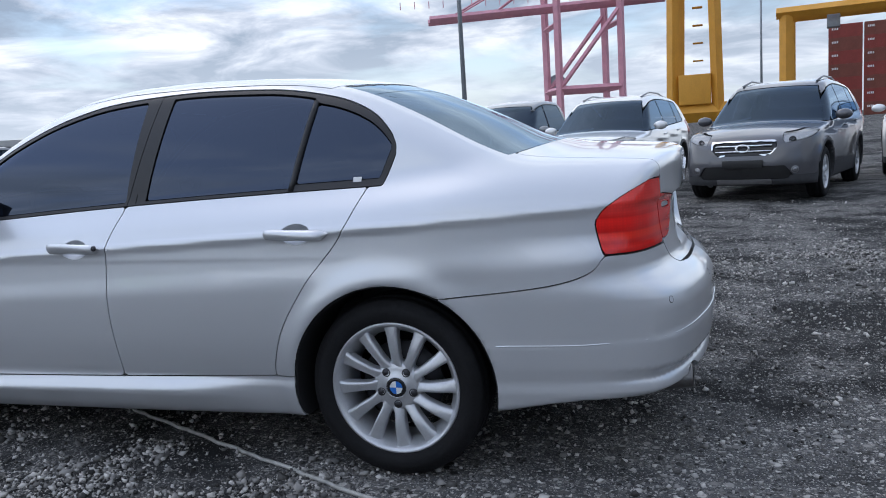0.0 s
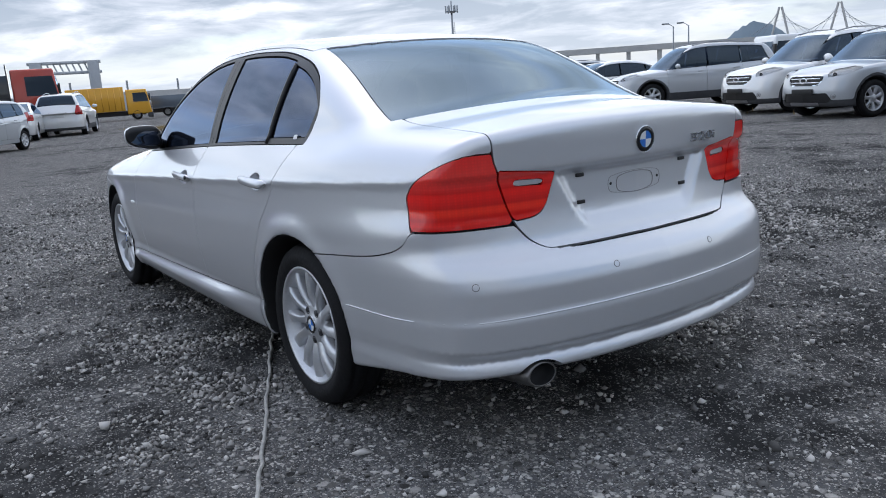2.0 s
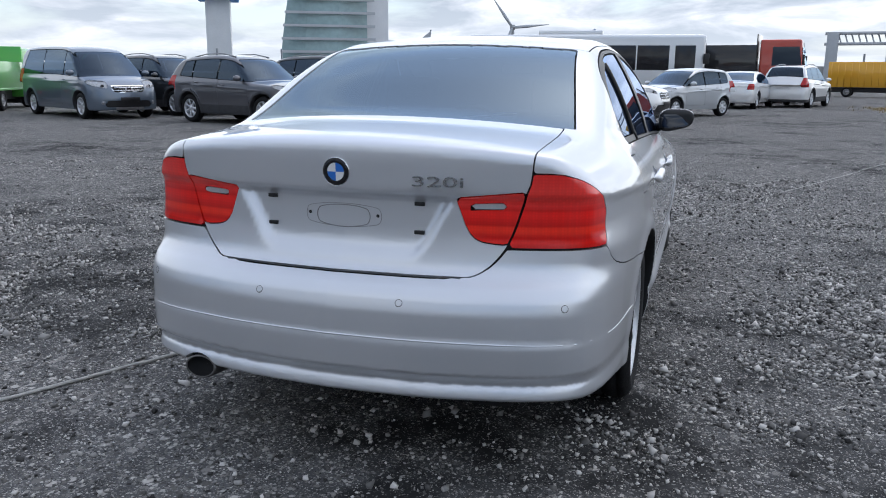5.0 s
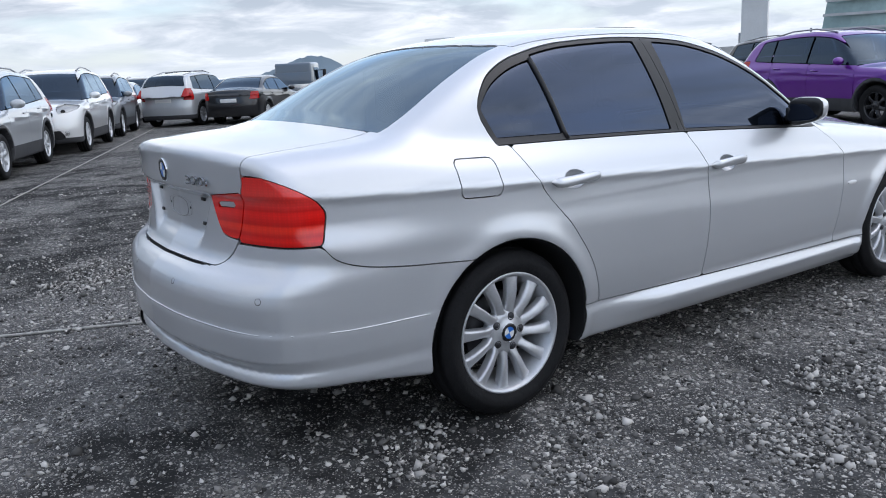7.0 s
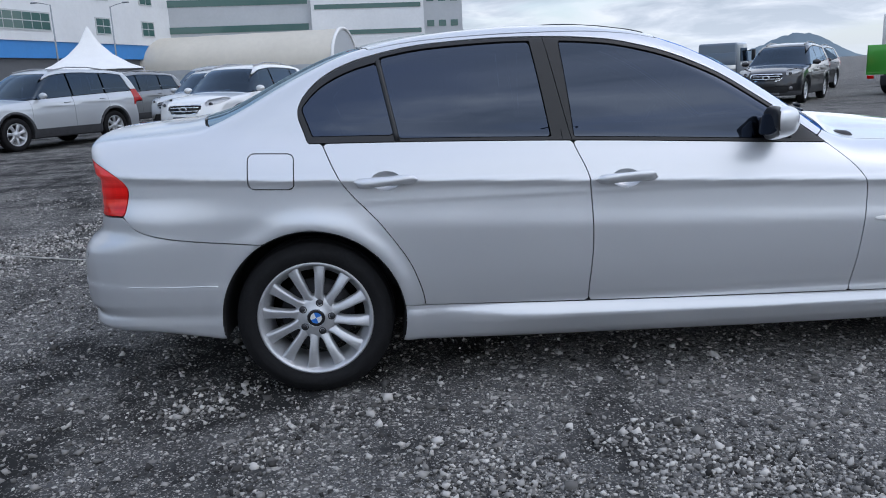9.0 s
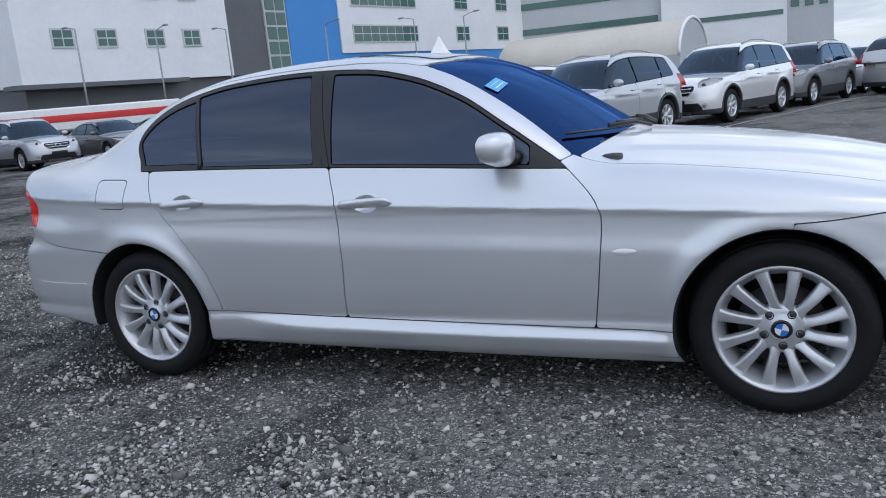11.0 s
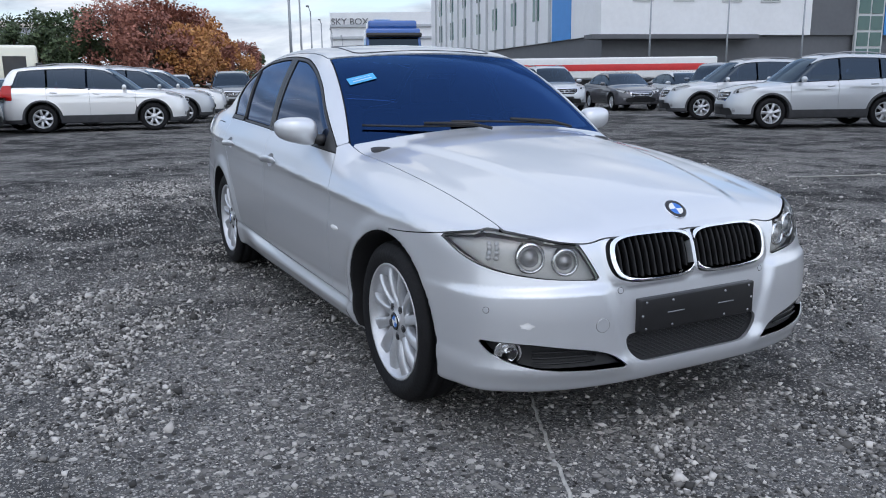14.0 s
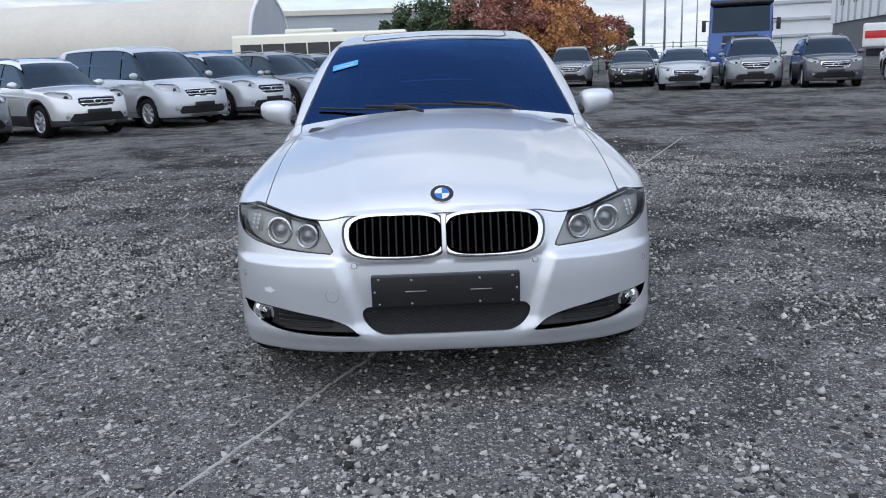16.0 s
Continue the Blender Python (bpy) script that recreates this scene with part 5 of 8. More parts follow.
def vehicle_shape(s):
    hw, xf, xr = s["hw"], s["xf"], s["xr"]
    top, cab, belt = spline(*s["top"]), spline(*s["cab"]), spline(*s["belt"])
    wide = spline((0.15, 0.90 * hw), (0.28, 0.96 * hw), (0.5, 0.995 * hw), (0.75, hw), (0.95, 0.975 * hw), (1.1, 0.94 * hw), (1.3, 0.85 * hw))
    bow = spline((0, 0), (0.4 * hw, 0.03), (0.7 * hw, 0.12), (0.88 * hw, 0.27), (0.97 * hw, 0.5), (hw, 0.75))
    front = spline((0.15, xf - 0.14), (0.3, xf - 0.02), (0.5, xf), (0.7, xf - 0.03), (0.9, xf - 0.12), (1.1, xf - 0.3))
    rear = spline((0.15, xr + 0.14), (0.32, xr + 0.02), (0.55, xr), (0.85, xr + 0.04), (1.1, xr + 0.08), (1.3, xr + 0.14))
    ax = s["wb"] / 2

    def u_of(x, a):
        return x + np.where(x > -0.3, 0.28 * a * a, -0.10 * a * a) * np.clip(np.abs(x + 0.3) / 0.5, 0, 1)

    def f(x, y, z):
        a = np.abs(y)
        flare = sum(0.02 * np.exp(-((np.hypot(x - q, z - s["r"]) - s["r"] - 0.06) / 0.06) ** 2) for q in (-ax, ax))
        crease = 0.008 * np.exp(-((z - belt(x) + 0.17) / 0.02) ** 2)
        fs = a - wide(z) - flare - crease
        ft = (z - top(x) + 0.09 * a * a) / np.sqrt(1 + slope(top, x) ** 2)
        fn = (x - front(z) + bow(a)) / np.sqrt(1 + slope(bow, a) ** 2)
        fr = (rear(z) + 0.6 * bow(a) - x) / np.sqrt(1 + 0.36 * slope(bow, a) ** 2)
        body = smax(smax(fs, ft, 0.085), smax(fn, fr, 0.02), 0.045)
        body = smax(body, 0.20 + 0.03 * (s["r"] > 0.33) - z, 0.02)
        u = u_of(x, a)
        fc = (z - cab(u) + 0.06 * a * a) / np.sqrt(1 + slope(cab, u) ** 2)
        d = z - 1.0
        cs = hw * 0.945 - s["lean"] * np.maximum(d, 0) - 0.12 * np.maximum(d, 0) ** 2
        cabin = smax(smax((a - cs) / 1.04, fc, 0.075), 0.9 - z, 0.02)
        if s["wb"] > 3.0 and len(s["pillars"]) and s["pillars"][1] == -5:      # open load bed
            bed = np.maximum(np.maximum(np.abs(x - (xr - 0.95) / 2 + 0.03) - (-0.95 - xr) / 2 + 0.10, a - hw + 0.10), 0.72 - z)
            body = smax(body, -bed, 0.02)
        car = smin(body, cabin, 0.06)
        for q in (-ax, ax):
            car = smax(car, -smax(np.hypot(x - q, z - s["r"]) - s["r"] - 0.055, 0.48 - a, 0.03), 0.012)
        return car
    return f, dict(top=top, cab=cab, belt=belt, u=u_of, ax=ax)


def build_vehicle(kind, name, group):
    s = SPECS[kind]
    f, k = vehicle_shape(s)
    skin = shell(f, (s["xr"] - 0.15, -s["hw"] - 0.12, 0.12), (s["xf"] + 0.15, s["hw"] + 0.12, max(v for _, v in s["cab"]) + 0.1), 0.042)
    hw, xf, xr, ax = s["hw"], s["xf"], s["xr"], k["ax"]
    ob = thing(name, pose(0, 0, 0), "", "")

    def half(z):
        return hw * 0.945 - s["lean"] * np.maximum(z - 1.0, 0) - 0.12 * np.maximum(z - 1.0, 0) ** 2 - 0.085

    def u(p): return k["u"](X(p), A(p))
    def screen_f(p): return np.minimum.reduce([u(p) - s["ws"][0], s["ws"][1] - u(p), half(Z(p)) - A(p), Z(p) - 0.95])
    def rear_f(p): return np.minimum.reduce([s["rw"][1] - u(p), u(p) - s["rw"][0], half(Z(p)) - A(p), Z(p) - k["belt"](np.full(len(p), xr)) + 0.03])

    def side_f(p):
        z = Z(p)
        return np.minimum.reduce([z - k["belt"](X(p)), k["cab"](X(p)) - 0.10 - z, X(p) - s["glass"][0] - 0.4 * np.maximum(z - 1.2, 0), s["glass"][1] - X(p) + 0.0 * z, A(p) - half(z) + 0.02])

    def well(p): return s["r"] + 0.065 - np.minimum(np.hypot(X(p) - ax, Z(p) - s["r"]), np.hypot(X(p) + ax, Z(p) - s["r"]))
    lz, lh = s["lamp"]
    def back(p): return np.clip((xf - X(p)) / 0.6, 0, 1)
    def lamp_f(p): return np.minimum.reduce([X(p) - xf + 0.60, A(p) - 0.53 * hw - 0.25 * (lz + 0.05 - Z(p)), Z(p) - lz + lh * 0.80 - 0.18 * back(p), lz + lh * 0.80 + 0.09 * back(p) - Z(p)])
    tz, th = s["tail"]
    def tail_f(p): return np.minimum.reduce([xr + 0.34 - X(p), A(p) - (0.74 + 0.25 * (Z(p) - tz)) * hw, th * 1.25 - np.abs(Z(p) - tz)])
    gz, gh = s["grille"]
    def grille_f(p): return np.minimum.reduce([X(p) - xf + 0.4, (0.46 - 0.9 * np.maximum(gz - Z(p), 0)) * hw - A(p), gh * 1.15 - np.abs(Z(p) - gz)])
    def intake_f(p): return np.minimum.reduce([X(p) - xf + 0.4, (0.66 - 0.8 * np.abs(Z(p) - 0.38)) * hw - A(p), 0.085 - np.abs(Z(p) - 0.40)])
    def clad_f(p): return np.maximum(s["clad"] - Z(p) - 0.10 * (np.abs(X(p)) > ax + 0.4), well(p) + 0.05) if s["clad"] else well(p) - 0.0
    def door_f(p, front):
        d = s["doors"]
        a0, a1 = (d[1], d[0]) if front else (d[2], d[1])
        return np.minimum.reduce([X(p) - a0, a1 - X(p), Z(p) - 0.36, k["belt"](X(p)) - Z(p), A(p) - 0.5 * hw, -well(p) - 0.06])
    cuts = [screen_f, rear_f, side_f, lamp_f, tail_f, grille_f, intake_f, clad_f, lambda p: door_f(p, True), lambda p: door_f(p, False)]
    panel("body", skin, [lambda p: -np.maximum.reduce([c(p) for c in cuts]) - 0.003, lambda p: Z(p) - 0.24], PAINT, ob, 0.03)
    for side in (left_side, right_side):
        for front in (True, False):
            panel("door", skin, [lambda p: door_f(p, front) - 0.003, side, lambda p: -clad_f(p)], PAINT, ob, 0.03)
        b1, b2 = s["pillars"]
        bounds = [(s["glass"][1] + 1, b1), (b1, b2)] + ([(b2, s["glass"][0] - 1)] if b2 > -4 else [])
        for hi_x, lo_x in bounds:
            panel("side_window", skin, [lambda p: side_f(p) - 0.012, lambda p: hi_x - 0.025 - X(p), lambda p: X(p) - lo_x - 0.025, side], FAR_GLASS, ob, 0.004, 0.006)
        panel("headlamp", skin, [lambda p: lamp_f(p) - 0.004, side], LAMP_CLEAR, ob, 0.02)
        panel("headlamp_inside", skin, [lambda p: lamp_f(p) - 0.002, side], LAMP_BRIGHT, ob, -0.025, 0.028)
        sgn_ = 1 if side is left_side else -1
        # round lamp behind the cover, fog lamp, door handles
        zl = lz + 0.02
        p, n = cast(f, [[xf + 0.2, sgn_ * 0.66 * hw, zl]], [[0, sgn_ * 0.66 * hw, zl]])
        part("projector", lathe_bm([(0.0005, 0.012), (0.024, 0.008), (0.030, 0.0), (0.040, 0.008), (0.046, 0.0)], 14, m=facing(Vector(p[0]) - Vector(n[0]) * 0.018, Vector((0.97, sgn_ * 0.2, 0)))), DARK_METAL, ob)
        p, n = cast(f, [[xf + 0.2, sgn_ * 0.70 * hw, 0.43]], [[0, sgn_ * 0.70 * hw, 0.43]])
        part("fog_lamp", lathe_bm([(0.0005, 0.003), (0.026, 0.002), (0.032, -0.004), (0.046, 0.004), (0.052, -0.008)], 16, m=facing(Vector(p[0]), n[0])), STEEL, ob)
        for d0 in (s["doors"][1], s["doors"][2]):
            xs_ = np.linspace(d0 + 0.09, d0 + 0.27, 5)
            zh = k["belt"](xs_) - 0.115
            p, n = cast(f, np.stack([xs_, np.full(5, sgn_ * (hw + 0.2)), zh], 1), np.stack([xs_, np.full(5, sgn_ * 0.3), zh], 1))
            part("door_handle", tube_bm([tuple(a_ + b_ * o_) for a_, b_, o_ in zip(p, n, (0.002, 0.016, 0.020, 0.016, 0.002))], [0.010, 0.014, 0.015, 0.014, 0.010], 8), PAINT, ob)
        panel("tail_lamp", skin, [lambda p: tail_f(p) - 0.004, side], RED_DARK, ob, 0.02)
        sg = 1 if side is left_side else -1
        my = sg * (hw + 0.07)
        mb = bmesh.new()
        bmesh.ops.create_uvsphere(mb, u_segments=12, v_segments=8, radius=1)
        bmesh.ops.transform(mb, matrix=Matrix.Translation((s["ws"][1] - 0.45, my, k["belt"](np.array([0.4]))[0] + 0.06)) @ Matrix.Diagonal((0.06, 0.115, 0.072, 1)), verts=mb.verts)
        part("mirror", mb, PAINT, ob)
        if s["rails"]:
            zs = [(x, sg * (half(np.array([1.6]))[0] - 0.02), float(k["cab"](np.array([x]))[0]) + 0.01) for x in (-1.7, -1.0, -0.4, 0.1)]
            zs = [(zs[0][0], zs[0][1], zs[0][2] - 0.03)] + [(x, y, z + 0.018) for x, y, z in zs[1:3]] + [(zs[3][0], zs[3][1], zs[3][2] - 0.02)]
            part("roof_rail", tube_bm(zs, 0.015, 6), STEEL, ob)
    panel("windscreen", skin, [lambda p: screen_f(p) - 0.01], FAR_GLASS, ob, 0.004, 0.006)
    panel("rear_window", skin, [lambda p: rear_f(p) - 0.01], FAR_GLASS, ob, 0.004, 0.006)
    panel("grille", skin, [lambda p: grille_f(p) - 0.004], GLOSS_BLACK, ob, 0.0, 0.02)
    panel("grille_surround", skin, [lambda p: 0.012 - np.abs(grille_f(p) - 0.002)], CHROME, ob, 0.02, -0.006)
    panel("skid_plate", skin, [lambda p: np.minimum.reduce([X(p) - xf + 0.35, 0.40 * hw - A(p), 0.315 - Z(p), Z(p) - 0.255])], STEEL, ob, 0.015, -0.006)
    panel("lower_intake", skin, [lambda p: intake_f(p) - 0.004], BLACK_TRIM, ob, 0.0, 0.02)
    panel("cladding", skin, [clad_f, lambda p: Z(p) - 0.22, lambda p: -intake_f(p), lambda p: -lamp_f(p)], CLADDING, ob, 0.0, 0.002)
    panel("inner_shell", skin, [lambda p: -np.maximum.reduce([screen_f(p), rear_f(p), side_f(p)])], DARK_INSIDE, ob, 0.0, 0.05)
    # chrome bars and emblem over the grille, number plate
    for i in range(2):
        z = gz - gh * 0.45 + gh * 0.9 * i
        p, _ = cast(f, [[xf + 0.2, y, z] for y in np.linspace(-0.40 * hw, 0.40 * hw, 7)], [[0, y, z] for y in np.linspace(-0.40 * hw, 0.40 * hw, 7)])
        part("grille_bar", tube_bm([(q[0] + 0.004, q[1], q[2]) for q in p], 0.011, 6), CHROME, ob)
    p, n = cast(f, [[xf + 0.2, 0, gz]], [[0, 0, gz]])
    part("emblem", lathe_bm([(0.045, 0.004), (0.055, 0.012), (0.065, 0.0)], 16, m=Matrix.Translation(p[0] + np.array([0.012, 0, 0])) @ Matrix.Rotation(-math.pi / 2, 4, "Z") @ Matrix.Diagonal((1.5, 1, 0.9, 1))), CHROME, ob)
    p, n = cast(f, [[xf + 0.2, 0, 0.50]], [[0, 0, 0.50]])
    part("front_plate", box_bm(p[0][0] - 0.005, p[0][0] + 0.012, -0.26, 0.26, 0.46, 0.57, 0.004), BLACK_TRIM, ob)
    rz = 0.80 if kind != "sedan" else 0.72
    p, n = cast(f, [[xr - 0.2, 0, rz]], [[0, 0, rz]])
    part("rear_plate", box_bm(p[0][0] - 0.012, p[0][0] + 0.01, -0.26, 0.26, rz - 0.055, rz + 0.055, 0.004), WHITE, ob)
    # cabin fill: seats and dashboard seen as dark shapes
    part("seats", box_bm(-0.75, -0.45, -0.62 * hw, 0.62 * hw, 0.45, 1.10 if kind == "sedan" else 1.25, 0.06), DARK_INSIDE, ob)
    wl = new("wheel"); wl.parent = ob
    wheel_parts(wl, s["r"], 0.22, s["r"] * 0.66, 7, ALLOY, 0.42, False, False)
    wl.matrix_basis = pose(-ax, hw - 0.135, s["r"])
    for x, sg, tn in ((-ax, -1, 12), (ax, 1, 30), (ax, -1, 47)):
        copy_thing(wl, pose(x, sg * (hw - 0.135), s["r"], 0, tn, 0 if sg > 0 else 180))
    return ob


SILVER_C, WHITE_C, DGREY, BLACK_C, GREY_C, PURPLE, BLUEGREY = (0.50, 0.52, 0.54, 1), (0.78, 0.78, 0.77, 1), (0.09, 0.09, 0.10, 1), (0.014, 0.014, 0.016, 1), (0.20, 0.21, 0.22, 1), (0.13, 0.012, 0.27, 1), (0.12, 0.15, 0.19, 1)
NAMES = {"suv": ("suv", "compact utility car", "suv"), "big_suv": ("large_suv", "large utility car", "suv"), "sedan": ("sedan", "four-door sedan", "car"),
         "van": ("minivan", "passenger van", "van"), "hatch": ("hatchback", "small hatchback", "car"), "pickup": ("pickup_truck", "double-cab pickup truck", "pickup")}
TONE = {SILVER_C: "silver", WHITE_C: "white", DGREY: "dark grey", BLACK_C: "black", GREY_C: "grey", PURPLE: "shiny purple", BLUEGREY: "blue-grey"}
# kind, x and y of the middle of the wheelbase, heading in degrees from +x, paint, what it stands beside
PARKED = [
    ("suv", -3.62, -10.1, 72, DGREY, "in the near row"), ("suv", -1.0, -11.4, 78, WHITE_C, "in the near row"), ("pickup", 1.2, -13.2, 76, GREY_C, "in the near row"),
    ("suv", 4.0, -14.5, 74, SILVER_C, "in the near row"), ("big_suv", 6.3, -15.9, 72, WHITE_C, "in the near row"), ("big_suv", -6.6, -13.2, 77, WHITE_C, "in the near row"),
    ("pickup", 3.4, -20.5, 76, BLACK_C, "behind the near row"), ("van", 7.2, -23.5, 74, WHITE_C, "behind the near row"), ("suv", 0.4, -20.2, 77, GREY_C, "behind the near row"),
    ("big_suv", 11.0, -17.2, 60, SILVER_C, "by the dry grass"), ("sedan", 14.6, -17.6, 60, WHITE_C, "by the dry grass"),
    ("sedan", 18.5, -21.0, 60, BLACK_C, "behind other cars"), ("big_suv", 20.2, -16.6, 56, GREY_C, "by the dry grass"), ("van", 25.5, -20.0, 58, SILVER_C, "behind other cars"),
    ("suv", 23.2, -16.0, 57, DGREY, "behind other cars"), ("big_suv", 22.4, -12.6, 63, SILVER_C, "by the dry grass"), ("van", 31.0, -14.2, 64, WHITE_C, "behind other cars"),
    ("pickup", 27.0, -15.4, 62, WHITE_C, "behind other cars"), ("sedan", 42.0, -16.5, 66, WHITE_C, "far down the yard"), ("suv", 24.0, -25.0, 60, SILVER_C, "behind other cars"),
    ("suv", 11.7, 4.9, -107, PURPLE, "in a line of cars"), ("suv", 13.3, 9.8, -107, DGREY, "in a line of cars"), ("suv", 15.4, 3.6, -105, SILVER_C, "in a line of cars"),
    ("suv", 18.5, 2.1, -105, WHITE_C, "in a line of cars"), ("hatch", 22.2, -0.2, 145, SILVER_C, "near the white bus"), ("big_suv", 33.3, -4.7, -20, WHITE_C, "with its rear turned"),
    ("sedan", 31.0, -2.4, -15, WHITE_C, "near the red lorry"), ("big_suv", 17.0, 9.0, -107, BLACK_C, "in a line of cars"), ("suv", 20.0, 6.8, -107, WHITE_C, "in a line of cars"),
    ("big_suv", 16.4, 14.5, -107, BLACK_C, "in a line of cars"), ("suv", 21.8, 11.5, -107, SILVER_C, "in a line of cars"), ("van", 14.2, 15.6, -115, BLUEGREY, "in a line of cars"),
    ("suv", -1.95, 12.1, -112, SILVER_C, "in single file"), ("big_suv", 0.15, 16.6, -112, WHITE_C, "in single file"), ("suv", 1.95, 21.0, -112, GREY_C, "in single file"),
    ("sedan", 3.6, 25.8, -112, SILVER_C, "in single file"), ("suv", 5.65, 23.6, 45, SILVER_C, "with its rear turned"), ("sedan", 7.35, 22.5, 46, BLACK_C, "with its rear turned"),
    ("suv", 10.2, 19.6, -128, BLACK_C, "facing the yard"), ("suv", 5.8, 30.5, -112, DGREY, "in single file"), ("sedan", 9.0, 29.0, 46, WHITE_C, "with its rear turned"), ("suv", 14.5, 27.0, -130, BLACK_C, "facing the yard"),
    ("suv", -4.9, 15.6, -112, WHITE_C, "in single file"), ("big_suv", -9.4, 15.2, -117, SILVER_C, "in a slanted row"), ("big_suv", -13.4, 17.0, -117, SILVER_C, "in a slanted row"),
    ("suv", -6.6, 20.5, -112, SILVER_C, "in single file"), ("big_suv", -10.2, 22.5, -117, GREY_C, "behind the slanted row"), ("van", -8.0, 27.5, -115, GREY_C, "behind the slanted row"), ("suv", -2.9, 20.8, -112, BLACK_C, "in single file"), ("sedan", -14.5, 23.0, -117, SILVER_C, "behind the slanted row"),
    ("sedan", -24.8, 9.1, -15, SILVER_C, "in the far row"), ("big_suv", -24.0, 11.2, -16, GREY_C, "in the far row"), ("suv", -22.6, 13.2, -17, DGREY, "in the far row"), ("big_suv", -22.6, 16.6, -18, SILVER_C, "in the far row"),
    ("sedan", -21.5, 19.3, -20, DGREY, "in the far row"), ("sedan", -21.0, 22.2, -20, SILVER_C, "in the far row"), ("pickup", -18.6, 21.6, -60, BLUEGREY, "in the far row"),
    ("big_suv", -31.8, 6.2, -10, GREY_C, "in the far row"), ("sedan", -29.0, 8.2, -12, BLACK_C, "in the far row"), ("suv", -33.0, 9.6, -12, WHITE_C, "behind the far row"), ("sedan", -37.5, 12.6, -14, WHITE_C, "behind the far row"),
    ("suv", -28.5, 16.0, -16, DGREY, "behind the far row"), ("sedan", -28.0, 19.5, -16, SILVER_C, "behind the far row"), ("suv", -36.0, 4.5, -8, SILVER_C, "behind the far row"),
    ("big_suv", -19.7, -0.1, 80, WHITE_C, "across the open gravel"), ("big_suv", -22.6, 1.2, 80, SILVER_C, "across the open gravel"), ("big_suv", -25.4, 2.2, 80, WHITE_C, "across the open gravel"),
    ("suv", -11.4, -10.2, 52, GREY_C, "in a slanted row"), ("suv", -13.4, -8.7, 52, WHITE_C, "in a slanted row"), ("van", -15.5, -7.3, 52, SILVER_C, "in a slanted row"), ("big_suv", -17.3, -5.9, 53, SILVER_C, "in a slanted row"),
    ("big_suv", -19.2, -4.6, 54, GREY_C, "in a slanted row"), ("suv", -21.2, -3.6, 55, BLUEGREY, "in a slanted row"), ("sedan", -23.6, -2.6, 56, SILVER_C, "in a slanted row"), ("suv", -16.5, -13.0, 52, DGREY, "behind the slanted row"),
]


def place_parked():
    first = {}
    for kind, x, y, h, tone, where in PARKED:
        name, what, cat = NAMES[kind]
        m = pose(x, y, 0, 0, 0, h)
        if kind not in first:
            ob = first[kind] = build_vehicle(kind, name, "")
            ob.matrix_world = m
        else:
            ob = copy_thing(first[kind], m)
            ob.name = name
        tagged(ob, f"{TONE[tone]} {what} parked {where}", cat, "cars parked in the yard")
        for c in ob.children:
            if c.type == "MESH":
                c.color = tone


place_parked()

# the purple car rides on black wheels
for ob in [o for o in bpy.data.objects if o.parent is None and any(c.type == "MESH" and tuple(round(v, 3) for v in c.color) == PURPLE for c in o.children)]:
    for c in ob.children_recursive:
        if c.name.split(".")[0] in ("rim", "spoke", "hub"):
            c.material_slots[0].link = "OBJECT"
            c.material_slots[0].material = GLOSS_BLACK


# ---- lorries, buses ----
def simple_wheels(ob, places, r=0.5, w=0.28):
    wl = new("wheel"); wl.parent = ob
    wheel_parts(wl, r, w, r * 0.56, 8, STEEL, 0.4, False, False)
    x, y = places[0]
    wl.matrix_basis = pose(x, y, r, 0, 0, 0 if y > 0 else 180)
    for x, y in places[1:]:
        copy_thing(wl, pose(x, y, r, 0, 0, 0 if y > 0 else 180))


def painted(ob, tone):
    for c in ob.children_recursive:
        if c.type == "MESH":
            c.color = tone
    return ob


